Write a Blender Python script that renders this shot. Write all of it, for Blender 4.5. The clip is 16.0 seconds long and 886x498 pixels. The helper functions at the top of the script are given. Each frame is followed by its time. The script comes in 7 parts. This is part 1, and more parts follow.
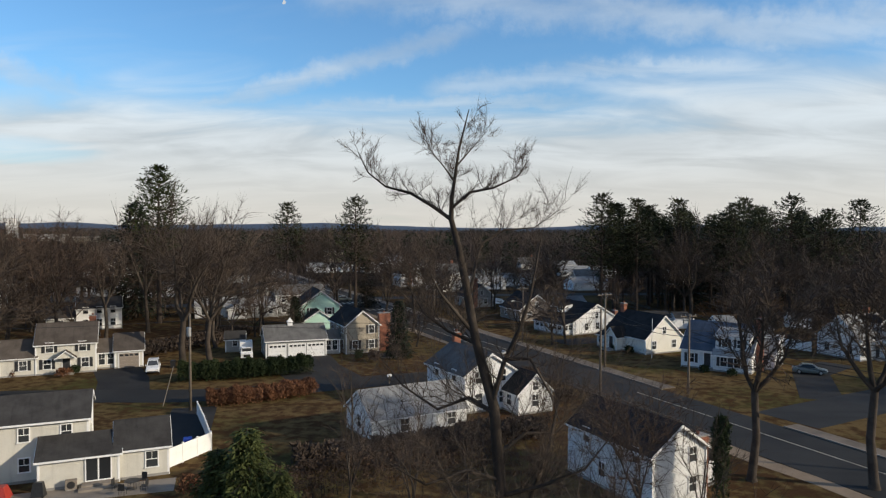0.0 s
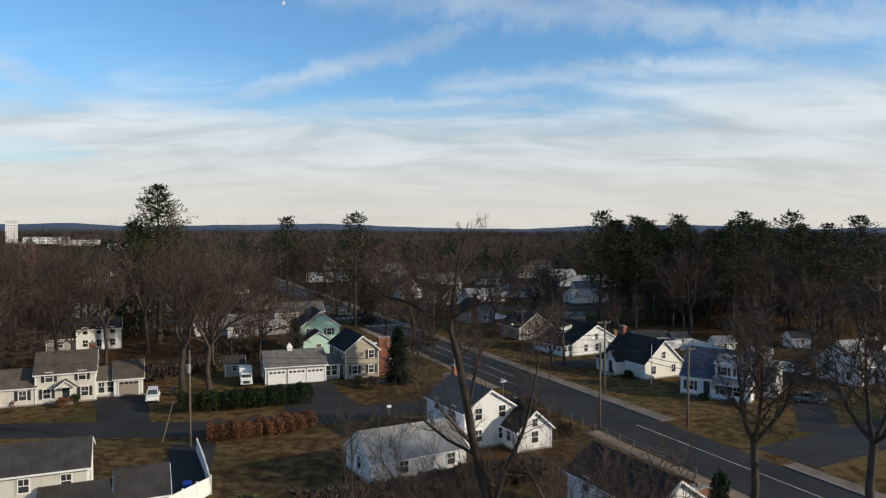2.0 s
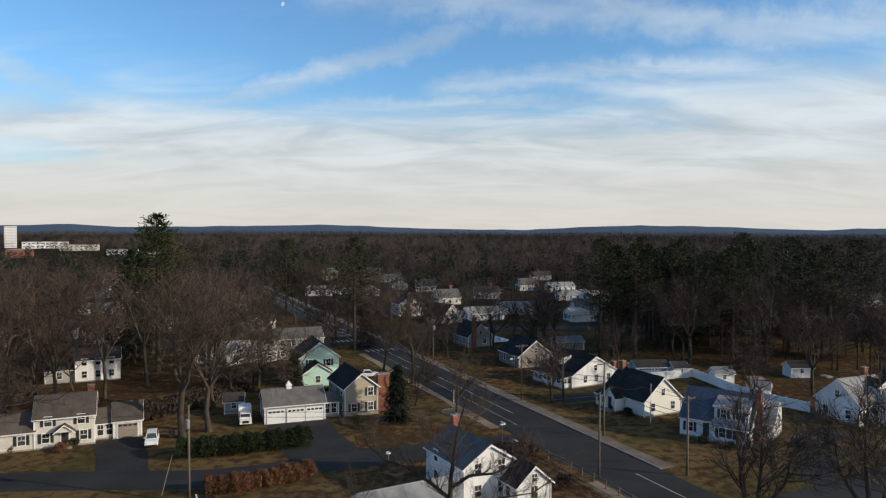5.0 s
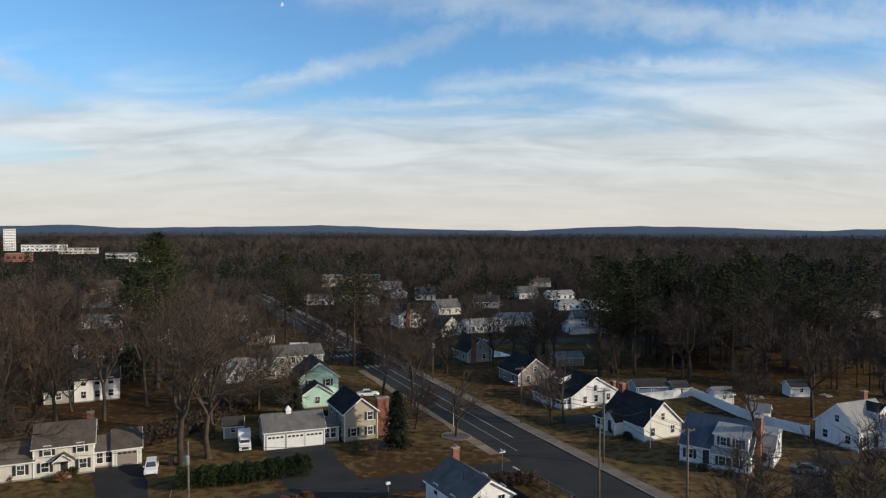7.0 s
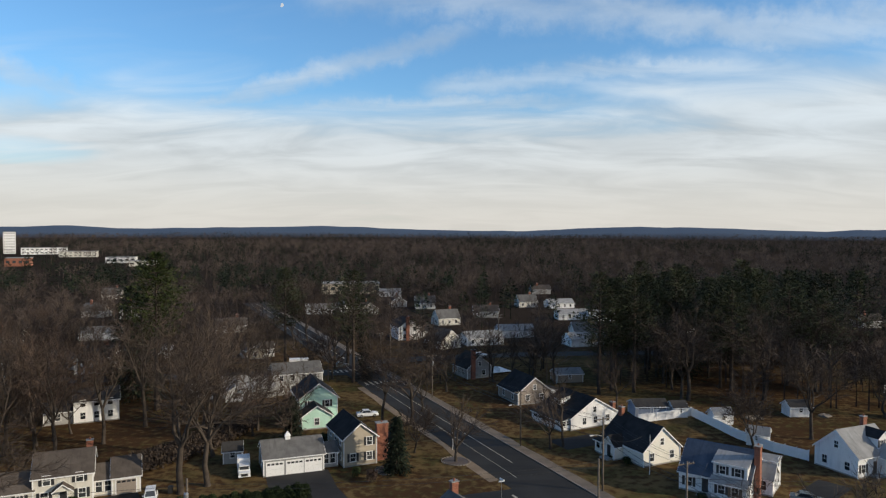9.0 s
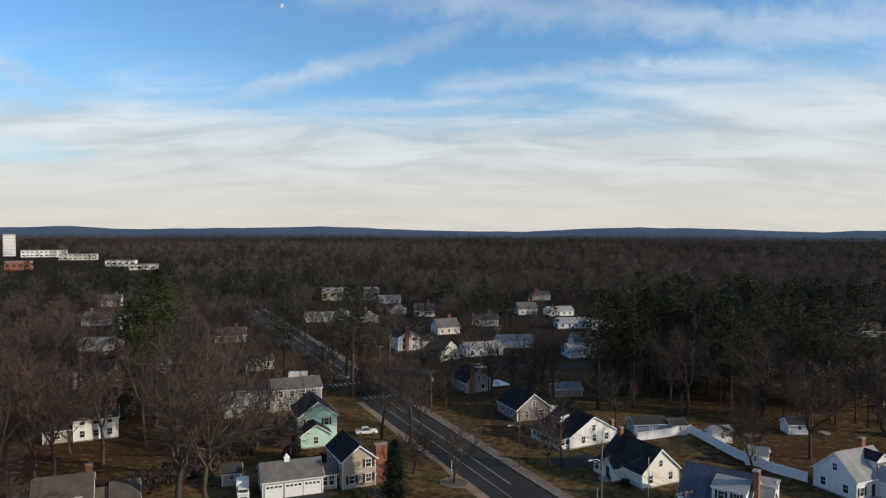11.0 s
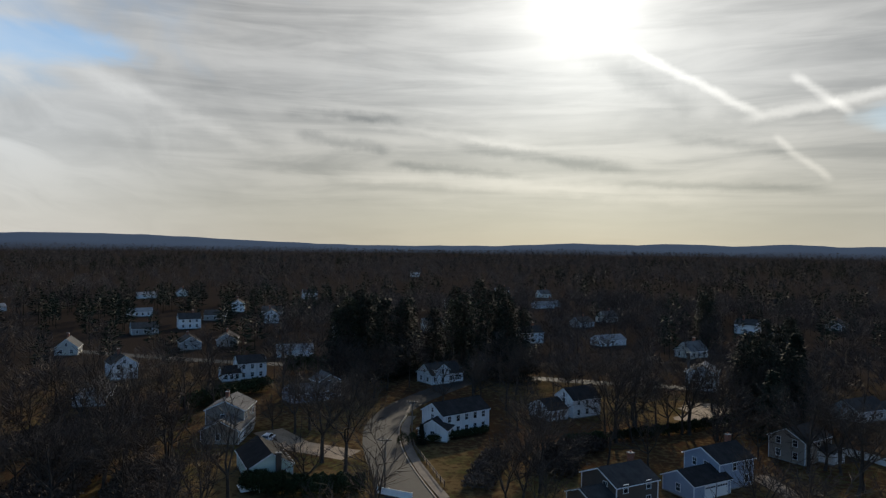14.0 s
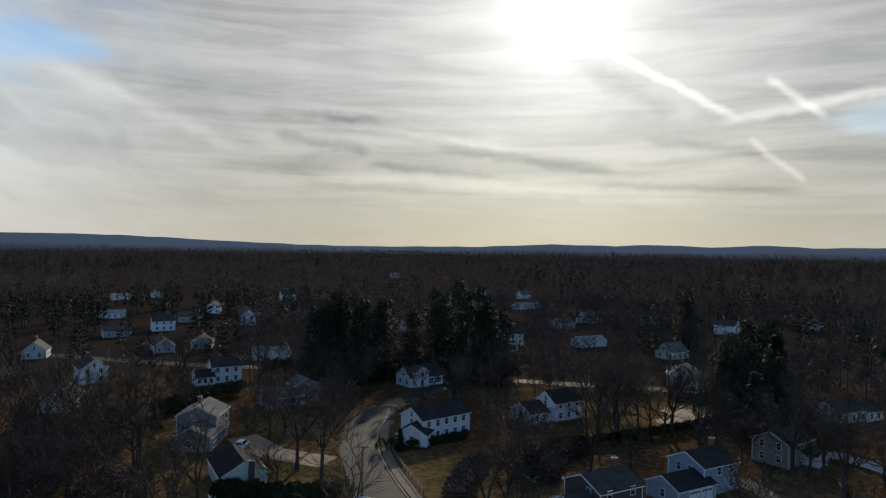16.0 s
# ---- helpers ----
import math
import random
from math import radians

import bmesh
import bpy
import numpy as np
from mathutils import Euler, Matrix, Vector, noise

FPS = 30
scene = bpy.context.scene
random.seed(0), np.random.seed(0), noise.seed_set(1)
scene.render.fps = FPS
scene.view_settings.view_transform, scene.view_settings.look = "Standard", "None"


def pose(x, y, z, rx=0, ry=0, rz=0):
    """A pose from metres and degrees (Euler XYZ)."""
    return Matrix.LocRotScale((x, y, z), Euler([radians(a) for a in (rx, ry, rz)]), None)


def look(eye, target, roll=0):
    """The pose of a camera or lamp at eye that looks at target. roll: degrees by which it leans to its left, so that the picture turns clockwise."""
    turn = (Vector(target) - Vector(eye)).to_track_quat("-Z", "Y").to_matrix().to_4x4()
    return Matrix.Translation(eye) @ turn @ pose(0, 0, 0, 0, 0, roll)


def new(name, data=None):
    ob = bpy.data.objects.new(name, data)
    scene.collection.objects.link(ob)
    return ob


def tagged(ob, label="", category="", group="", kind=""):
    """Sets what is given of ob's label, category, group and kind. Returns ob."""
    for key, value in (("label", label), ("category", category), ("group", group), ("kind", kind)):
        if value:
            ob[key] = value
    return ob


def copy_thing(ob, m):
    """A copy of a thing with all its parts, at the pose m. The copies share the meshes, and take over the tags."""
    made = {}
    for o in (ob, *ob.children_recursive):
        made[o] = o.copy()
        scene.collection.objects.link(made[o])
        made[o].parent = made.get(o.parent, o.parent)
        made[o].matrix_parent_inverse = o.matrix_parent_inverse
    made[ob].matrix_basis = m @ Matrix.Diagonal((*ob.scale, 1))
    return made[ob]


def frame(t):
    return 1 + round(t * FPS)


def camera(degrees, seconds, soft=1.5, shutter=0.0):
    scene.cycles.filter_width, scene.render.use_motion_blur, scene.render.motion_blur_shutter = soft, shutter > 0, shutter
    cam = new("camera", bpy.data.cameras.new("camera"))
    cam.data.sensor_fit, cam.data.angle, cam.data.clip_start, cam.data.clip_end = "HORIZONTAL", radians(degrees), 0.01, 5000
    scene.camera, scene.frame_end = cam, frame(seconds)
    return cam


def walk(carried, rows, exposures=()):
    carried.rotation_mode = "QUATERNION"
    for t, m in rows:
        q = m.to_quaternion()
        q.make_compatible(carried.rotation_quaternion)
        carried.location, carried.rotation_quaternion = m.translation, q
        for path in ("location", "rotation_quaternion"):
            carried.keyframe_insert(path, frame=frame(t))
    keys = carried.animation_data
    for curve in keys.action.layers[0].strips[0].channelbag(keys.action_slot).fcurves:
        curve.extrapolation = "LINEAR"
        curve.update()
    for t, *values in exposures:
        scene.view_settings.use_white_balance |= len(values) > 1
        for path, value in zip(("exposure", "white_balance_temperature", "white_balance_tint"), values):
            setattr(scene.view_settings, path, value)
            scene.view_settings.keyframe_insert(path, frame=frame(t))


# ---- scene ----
cam = camera(65.2, 16.0, 1.25)
# seconds, then eye x, y, z, yaw, pitch and roll
PATH = [
    (0, (-0.001, -0.000, 21.200, 0.001, -1.800, 0.200)),
    (0.5, (0.001, 0.015, 22.240, -0.008, -1.800, 0.200)),
    (1, (0.008, 0.034, 23.280, -0.024, -1.800, 0.200)),
    (1.5, (-0.001, 0.057, 24.351, -0.028, -1.800, 0.200)),
    (2, (-0.014, 0.077, 25.402, -0.033, -1.800, 0.200)),
    (2.5, (-0.026, 0.100, 26.442, -0.038, -1.800, 0.200)),
    (3, (-0.034, 0.132, 27.502, -0.039, -1.800, 0.200)),
    (3.5, (-0.034, 0.172, 28.563, -0.043, -1.800, 0.200)),
    (4, (-0.030, 0.223, 29.614, -0.052, -1.800, 0.200)),
    (6.5, (-0.096, 0.486, 34.762, -0.145, -1.800, 0.200)),
    (7, (-0.108, 0.531, 35.781, -0.145, -1.800, 0.200)),
    (7.5, (-0.110, 0.567, 36.800, -0.145, -1.800, 0.200)),
    (8, (-0.099, 0.604, 37.850, -0.144, -1.800, 0.200)),
    (8.5, (-0.065, 0.637, 38.901, -0.148, -1.800, 0.200)),
    (11, (0.153, 0.684, 43.778, -0.156, -1.800, 0.200)),
    (11.2, (0.153, 0.684, 43.900, -0.700, -1.800, 0.250)),
    (11.35, (0.153, 0.684, 43.920, -5.000, -1.790, 0.450)),
    (11.5, (0.246, 0.716, 43.880, -15.600, -1.760, 0.759)),
    (11.8, (0.335, 0.729, 43.880, -33.705, -1.520, 1.049)),
    (12.1, (0.459, 0.726, 43.850, -51.673, -1.220, 1.150)),
    (12.5, (0.679, 0.702, 43.800, -72.663, -0.760, 1.137)),
    (13, (1.041, 0.651, 43.700, -88.031, -0.560, 0.700)),
    (13.5, (1.520, 0.591, 43.580, -92.683, -0.530, 0.700)),
    (14, (2.127, 0.525, 43.480, -94.311, -0.600, 0.700)),
    (14.5, (2.874, 0.451, 43.420, -95.041, -0.580, 0.710)),
    (15, (3.743, 0.369, 43.400, -95.499, -0.530, 0.715)),
    (15.5, (4.682, 0.281, 43.380, -95.763, -0.500, 0.740)),
    (16, (5.636, 0.186, 43.380, -95.976, -0.510, 0.745)),
]
walk(cam, [(t, pose(p[0], p[1], p[2], 90 + p[4], 0, p[3]) @ pose(0, 0, 0, 0, 0, p[5])) for t, p in PATH],
     [(0, 0.0), (11.3, 0.0), (12.0, 0.03), (12.5, -0.28), (13.2, -0.34), (14.5, -0.26), (16.0, -0.22)])

# ---- light ----
SUN_AZ, SUN_EL = 105.5, 19.0   # degrees clockwise from +y, and above the horizon
sun_dir = Vector((math.sin(radians(SUN_AZ)) * math.cos(radians(SUN_EL)), math.cos(radians(SUN_AZ)) * math.cos(radians(SUN_EL)), math.sin(radians(SUN_EL))))
sun = new("sun", bpy.data.lights.new("sun", "SUN"))
sun.data.energy, sun.data.angle, sun.data.color = 4.1, radians(0.6), (1.0, 0.87, 0.68)
sun.matrix_world = look(sun_dir * 200, (0, 0, 0))


class Nodes:
    """Short hand for a node tree."""

    def __init__(self, tree):
        self.t = tree
        tree.nodes.clear()

    def add(self, kind, **props):
        n = self.t.nodes.new(kind)
        for k, v in props.items():
            if k == "operation":
                n.operation = v
            elif k == "blend_type":
                n.blend_type = v
            elif k == "data_type":
                n.data_type = v
            elif k == "sky_type":
                n.sky_type = v
            elif k == "bands_direction":
                n.bands_direction = v
        return n

    def link(self, a, b):
        self.t.links.new(a, b)

    def put(self, socket, v):
        if isinstance(v, (int, float, tuple)):
            socket.default_value = v
        else:
            self.link(v, socket)

    def math(self, op, a, b=0.0, c=None, clamp=False):
        n = self.add("ShaderNodeMath", operation=op)
        n.use_clamp = clamp
        self.put(n.inputs[0], a)
        self.put(n.inputs[1], b)
        if c is not None:
            self.put(n.inputs[2], c)
        return n.outputs[0]

    def mix(self, f, a, b, mode="MIX"):
        n = self.add("ShaderNodeMix", data_type="RGBA", blend_type=mode)
        self.put(n.inputs[0], f)
        self.put(n.inputs[6], a if not isinstance(a, tuple) else (*a, 1)[:4])
        self.put(n.inputs[7], b if not isinstance(b, tuple) else (*b, 1)[:4])
        return n.outputs[2]

    def noise(self, vec, scale, detail=4.0, rough=0.55, distort=0.0):
        n = self.add("ShaderNodeTexNoise")
        if vec is not None:
            self.link(vec, n.inputs["Vector"])
        n.inputs["Scale"].default_value, n.inputs["Detail"].default_value = scale, detail
        n.inputs["Roughness"].default_value, n.inputs["Distortion"].default_value = rough, distort
        return n.outputs[0]

    def step(self, v, lo, hi):
        n = self.add("ShaderNodeMapRange")
        n.interpolation_type = "SMOOTHSTEP"
        self.put(n.inputs[0], v)
        n.inputs[1].default_value, n.inputs[2].default_value = lo, hi
        return n.outputs[0]


def make_world():
    world = bpy.data.worlds.new("world")
    world.use_nodes = True
    scene.world = world
    n = Nodes(world.node_tree)
    sky = n.add("ShaderNodeTexSky", sky_type="NISHITA")
    sky.sun_disc, sky.sun_elevation, sky.sun_rotation = False, radians(SUN_EL), radians(SUN_AZ)
    sky.air_density, sky.dust_density, sky.ozone_density = 1.0, 0.6, 2.5
    way = n.add("ShaderNodeTexCoord").outputs["Generated"]
    sep = n.add("ShaderNodeSeparateXYZ")
    n.link(way, sep.inputs[0])
    height = n.math("MAXIMUM", sep.outputs[2], 0.0)
    over = n.math("ADD", height, 0.20)
    flat = n.add("ShaderNodeCombineXYZ")
    n.link(n.math("DIVIDE", sep.outputs[0], over), flat.inputs[0])
    n.link(n.math("DIVIDE", sep.outputs[1], over), flat.inputs[1])
    turn = n.add("ShaderNodeMapping")
    turn.inputs["Rotation"].default_value = (0, 0, radians(SKY_TURN))
    turn.inputs["Scale"].default_value = (0.75, 1.5, 1.0)
    turn.inputs["Location"].default_value = SKY_SHIFT
    n.link(flat.outputs[0], turn.inputs[0])
    broad = n.noise(turn.outputs[0], 0.8, 3.0, 0.5, 0.9)
    fine = n.noise(turn.outputs[0], 2.2, 5.0, 0.55, 0.8)
    near = n.add("ShaderNodeVectorMath", operation="DOT_PRODUCT")
    n.link(way, near.inputs[0])
    near.inputs[1].default_value = sun_dir
    dot = n.math("MAXIMUM", near.outputs["Value"], 0.0)
    low = n.step(height, 0.23, 0.075)
    cover = n.math("ADD", n.math("MULTIPLY", broad, 0.75), n.math("MULTIPLY", fine, 0.35))
    cover = n.math("ADD", cover, n.math("MULTIPLY", low, 0.60))
    cover = n.math("ADD", cover, n.math("MULTIPLY", dot, 0.22))
    cover = n.math("ADD", cover, n.math("MULTIPLY", n.step(dot, 0.60, 0.97), 0.35))
    mask = n.math("MULTIPLY", n.step(cover, 0.55, 1.02), 0.95)
    # thin cloud: white away from the sun, brighter where it scatters sunlight forwards
    glow = n.math("ADD", n.math("MULTIPLY", n.math("POWER", dot, 6.0), 2.2), n.math("MULTIPLY", n.math("POWER", dot, 40.0), 2.9))
    glow = n.math("ADD", glow, n.math("MULTIPLY", n.math("POWER", dot, 250.0), 4.5))
    glow = n.math("ADD", glow, n.math("MULTIPLY", n.math("POWER", dot, 1500.0), 14.0))
    soft = n.math("ADD", n.math("MULTIPLY", fine, 0.6), n.math("MULTIPLY", broad, 0.4))
    lumps = n.math("MULTIPLY", n.math("SUBTRACT", n.step(soft, 0.34, 0.64), 0.5), n.math("MULTIPLY_ADD", n.step(height, 0.02, 0.14), 1.6, 0.5))
    # towards the sun the cloud lies in long level bars
    flatten = n.add("ShaderNodeMapping")
    flatten.inputs["Scale"].default_value = (4.0, 4.0, 40.0)
    n.link(way, flatten.inputs[0])
    bars = n.math("MULTIPLY", n.math("SUBTRACT", n.step(n.noise(flatten.outputs[0], 1.0, 5.0, 0.55, 0.5), 0.30, 0.70), 0.5), n.math("MULTIPLY_ADD", n.step(height, 0.02, 0.10), 1.5, 0.4))
    share = n.step(dot, 0.70, 0.93)
    lumps = n.math("ADD", n.math("MULTIPLY", lumps, n.math("MULTIPLY_ADD", share, -0.75, 1.0)), n.math("MULTIPLY", bars, share))
    bright = n.math("ADD", n.math("ADD", lumps, n.math("MULTIPLY_ADD", n.step(dot, 0.68, 0.94), -2.7, 5.9)), glow)
    # vapour trails and long streaks, each between two directions (azimuth and height in degrees)
    ragged = n.math("MULTIPLY", n.math("SUBTRACT", n.noise(way, 26.0, 4.0, 0.65), 0.5), 0.026)
    for az0, el0, az1, el1, wide, veil, gain in TRAILS:
        a, b = (Vector((math.sin(radians(z)) * math.cos(radians(h)), math.cos(radians(z)) * math.cos(radians(h)), math.sin(radians(h)))) for z, h in ((az0, el0), (az1, el1)))
        across, mid, half = a.cross(b).normalized(), (a + b).normalized(), a.angle(b) / 2
        p, q = n.add("ShaderNodeVectorMath", operation="DOT_PRODUCT"), n.add("ShaderNodeVectorMath", operation="DOT_PRODUCT")
        n.link(way, p.inputs[0])
        n.link(way, q.inputs[0])
        p.inputs[1].default_value, q.inputs[1].default_value = across, mid
        band = n.step(n.math("ABSOLUTE", n.math("ADD", p.outputs["Value"], n.math("MULTIPLY", ragged, wide))), math.sin(radians(wide)), 0.0)
        band = n.math("MULTIPLY", band, n.step(q.outputs["Value"], math.cos(half * 1.06), math.cos(half * 0.72)))
        mask = n.math("MAXIMUM", mask, n.math("MULTIPLY", n.math("MULTIPLY", band, n.math("MULTIPLY_ADD", n.step(fine, 0.3, 0.65), 0.45, 0.5)), veil))
        bright = n.math("MULTIPLY_ADD", band, gain, bright)
    for az, el, wide, tall, share in GAPS:
        c = Vector((math.sin(radians(az)) * math.cos(radians(el)), math.cos(radians(az)) * math.cos(radians(el)), math.sin(radians(el))))
        side, up = Vector((math.cos(radians(az)), -math.sin(radians(az)), 0.0)), Vector((0.0, 0.0, 1.0))
        p, q, r = (n.add("ShaderNodeVectorMath", operation="DOT_PRODUCT") for _ in range(3))
        for node, axis in ((p, side), (q, up), (r, c)):
            n.link(way, node.inputs[0])
            node.inputs[1].default_value = axis
        dx = n.math("DIVIDE", p.outputs["Value"], math.sin(radians(wide)))
        dz = n.math("DIVIDE", n.math("SUBTRACT", q.outputs["Value"], math.sin(radians(el))), math.sin(radians(tall)))
        far = n.math("ADD", n.math("ADD", n.math("MULTIPLY", dx, dx), n.math("MULTIPLY", dz, dz)), n.math("MULTIPLY", n.math("SUBTRACT", fine, 0.5), 2.4))
        hole = n.math("MULTIPLY", n.math("MULTIPLY", n.step(far, 1.2, 0.1), n.step(r.outputs["Value"], 0.5, 0.8)), share)
        mask = n.math("MULTIPLY", mask, n.math("SUBTRACT", 1.0, hole))
    tone = n.mix(n.step(height, 0.0, 0.16), (1.0, 0.955, 0.885), n.mix(n.step(dot, 0.25, 0.75), (0.88, 0.965, 1.02), (0.97, 0.98, 0.97)))
    tone = n.mix(n.step(dot, 0.70, 0.96), tone, n.mix(n.step(height, 0.03, 0.24), (1.0, 0.915, 0.775), (1.0, 0.975, 0.92)))
    cloud = n.mix(1.0, tone, n.math("MULTIPLY", bright, 1.0), "MULTIPLY")
    blue = n.mix(1.0, sky.outputs[0], SKY_TINT, "MULTIPLY")
    out = n.add("ShaderNodeBackground")
    n.link(n.mix(mask, blue, cloud), out.inputs[0])
    out.inputs[1].default_value = 0.12
    end = n.add("ShaderNodeOutputWorld")
    n.link(out.outputs[0], end.inputs[0])


TRAILS = [(-37.0, 5.7, -21.0, 8.9, 0.9, 0.75, 0.2), (-26.0, 7.7, -13.0, 10.7, 1.2, 0.70, 0.15), (-20.0, 8.8, 3.0, 16.0, 1.3, 0.62, 0.1), (-40.0, 12.6, -20.0, 7.3, 1.5, 0.60, 0.1), (-16.0, 8.9, 14.0, 10.0, 1.3, 0.60, 0.2),
          (-2.0, 10.8, 18.0, 12.6, 1.6, 0.45, 0.1), (8.0, 12.4, 40.0, 10.4, 1.5, 0.62, 0.1), (-12.0, 18.4, 20.0, 15.8, 2.6, 0.45, 0.05), (10.0, 17.6, 31.0, 12.6, 2.2, 0.50, 0.1), (22.0, 14.3, 44.0, 13.4, 2.6, 0.50, 0.1),
          (107.5, 16.1, 119.0, 9.6, 0.55, 0.95, 3.2), (117.4, 9.3, 130.0, 11.2, 0.6, 0.95, 2.4), (120.8, 12.6, 124.9, 9.3, 0.5, 0.95, 2.8), (119.6, 8.2, 123.6, 4.7, 0.45, 0.9, 1.8),
          (81.0, 10.2, 91.0, 9.9, 0.7, 0.0, -1.5), (82.0, 8.4, 90.0, 7.6, 0.75, 0.0, -1.7), (95.0, 8.0, 110.0, 5.7, 0.75, 0.0, -1.8), (89.5, 6.3, 101.0, 5.5, 0.55, 0.0, -1.5), (108.0, 4.9, 124.0, 4.0, 0.5, 0.0, -1.2), (103.0, 16.5, 114.5, 10.1, 1.4, 0.0, -1.5),
          (112.0, 8.3, 121.0, 6.9, 0.7, 0.0, -1.3), (81.0, 10.3, 103.0, 7.5, 0.5, 0.0, 1.0), (84.0, 5.5, 117.0, 3.4, 0.9, 0.0, 0.9), (66.0, 12.5, 80.0, 7.0, 1.0, 0.0, 0.9)]
# openings in the thin cloud where the blue shows: azimuth, height, half width and half height in degrees, share
GAPS = [(61.0, 13.4, 9.0, 1.7, 0.5), (130.0, 9.0, 5.0, 1.3, 0.2), (44.0, 12.8, 16.0, 1.6, 0.5), (-33.0, 5.4, 8.0, 1.2, 0.35), (14.0, 14.0, 9.0, 0.9, 0.3)]
SKY_TURN, SKY_SHIFT, SKY_TINT = 8.0, (1.3, 0.4, 0.0), (0.91, 1.28, 1.52)
make_world()


# ---- materials ----
def surface(name, dark, light, scale=1.0, rough=0.8, fine=12.0, bump=0.15, metal=0.0, vary=0.0, lines=0.0, line_axis="Z", brick=None, streak=None, gloss=None):
    """A worn surface: two colours mixed at two scales, fine relief, and if wished boards, courses or a shift from object to object."""
    m = bpy.data.materials.new(name)
    m.use_nodes = True
    n = Nodes(m.node_tree)
    co = n.add("ShaderNodeTexCoord").outputs["Object"]
    big = n.noise(co, scale, 4.0, 0.6)
    small = n.noise(co, scale * fine, 3.0, 0.6)
    f = n.math("ADD", n.math("MULTIPLY", n.step(big, 0.3, 0.7), 0.6), n.math("MULTIPLY", small, 0.4))
    col = n.mix(f, dark, light)
    relief = small
    if brick:
        b = n.add("ShaderNodeTexBrick")
        mp = n.add("ShaderNodeMapping")
        mp.inputs["Rotation"].default_value = (radians(90), 0, 0)
        n.link(co, mp.inputs[0])
        n.link(mp.outputs[0], b.inputs["Vector"])
        b.inputs["Scale"].default_value, b.inputs["Mortar Size"].default_value = brick, 0.015
        b.inputs["Color1"].default_value, b.inputs["Color2"].default_value, b.inputs["Mortar"].default_value = (1, 1, 1, 1), (0.72, 0.72, 0.72, 1), (1.5, 1.6, 1.7, 1)
        col = n.mix(0.8, col, b.outputs[0], "MULTIPLY")
    if lines:
        w = n.add("ShaderNodeTexWave", bands_direction=line_axis)
        w.wave_profile = "SAW"
        n.link(co, w.inputs["Vector"])
        w.inputs["Scale"].default_value = lines
        relief = n.math("ADD", n.math("MULTIPLY", w.outputs["Fac"], 1.0), n.math("MULTIPLY", small, 0.3))
        col = n.mix(n.math("MULTIPLY", n.step(w.outputs["Fac"], 0.14, 0.0), 0.30), col, (0.12, 0.12, 0.12))
    if streak:
        mp = n.add("ShaderNodeMapping")
        mp.inputs["Scale"].default_value = streak
        n.link(co, mp.inputs[0])
        col = n.mix(n.math("MULTIPLY", n.step(n.noise(mp.outputs[0], 1.0, 4.0), 0.48, 0.75), 0.35), col, tuple(c * 0.45 for c in dark))
    if vary:
        info = n.add("ShaderNodeObjectInfo").outputs["Random"]
        hsv = n.add("ShaderNodeHueSaturation")
        n.link(col, hsv.inputs["Color"])
        n.link(n.math("MULTIPLY_ADD", info, 2 * vary, 1 - vary), hsv.inputs["Value"])
        col = hsv.outputs[0]
    b = n.add("ShaderNodeBsdfPrincipled")
    n.link(col, b.inputs["Base Color"])
    b.inputs["Metallic"].default_value = metal
    n.link(n.math("MULTIPLY_ADD", small, 0.2, rough - 0.1), b.inputs["Roughness"])
    if gloss is not None:
        b.inputs["Specular IOR Level"].default_value = gloss
    if bump:
        bp = n.add("ShaderNodeBump")
        bp.inputs["Strength"].default_value, bp.inputs["Distance"].default_value = bump, 0.05
        n.link(relief, bp.inputs["Height"])
        n.link(bp.outputs[0], b.inputs["Normal"])
    end = n.add("ShaderNodeOutputMaterial")
    n.link(b.outputs[0], end.inputs[0])
    return m


def leafy(name, dark, light, rough=0.75):
    """Twigs, needles and leaves: colour shifts from blade to blade and from tree to tree."""
    m = bpy.data.materials.new(name)
    m.use_nodes = True
    n = Nodes(m.node_tree)
    isle = n.add("ShaderNodeNewGeometry").outputs["Random Per Island"]
    info = n.add("ShaderNodeObjectInfo").outputs["Random"]
    pos = n.add("ShaderNodeNewGeometry").outputs["Position"]
    patch = n.math("ADD", n.math("MULTIPLY", n.noise(pos, 0.16, 2.0, 0.5), 0.55), n.math("MULTIPLY", n.noise(pos, 0.022, 3.0, 0.6), 0.45))
    cell = n.add("ShaderNodeTexVoronoi")
    cell.voronoi_dimensions = "2D"
    cell.inputs["Scale"].default_value = 0.09
    n.link(pos, cell.inputs["Vector"])
    tone = n.add("ShaderNodeSeparateXYZ")
    n.link(cell.outputs["Color"], tone.inputs[0])
    f = n.math("ADD", n.math("MULTIPLY", tone.outputs[0], 0.42), n.math("MULTIPLY", n.step(patch, 0.38, 0.62), 0.38))
    col = n.mix(n.math("ADD", n.math("MULTIPLY", isle, 0.20), f), dark, light)
    hsv = n.add("ShaderNodeHueSaturation")
    n.link(col, hsv.inputs["Color"])
    n.link(n.math("MULTIPLY_ADD", info, 0.5, 0.7), hsv.inputs["Value"])
    b = n.add("ShaderNodeBsdfPrincipled")
    n.link(hsv.outputs[0], b.inputs["Base Color"])
    b.inputs["Roughness"].default_value = rough
    b.inputs["Specular IOR Level"].default_value = 0.08
    end = n.add("ShaderNodeOutputMaterial")
    n.link(b.outputs[0], end.inputs[0])
    return m


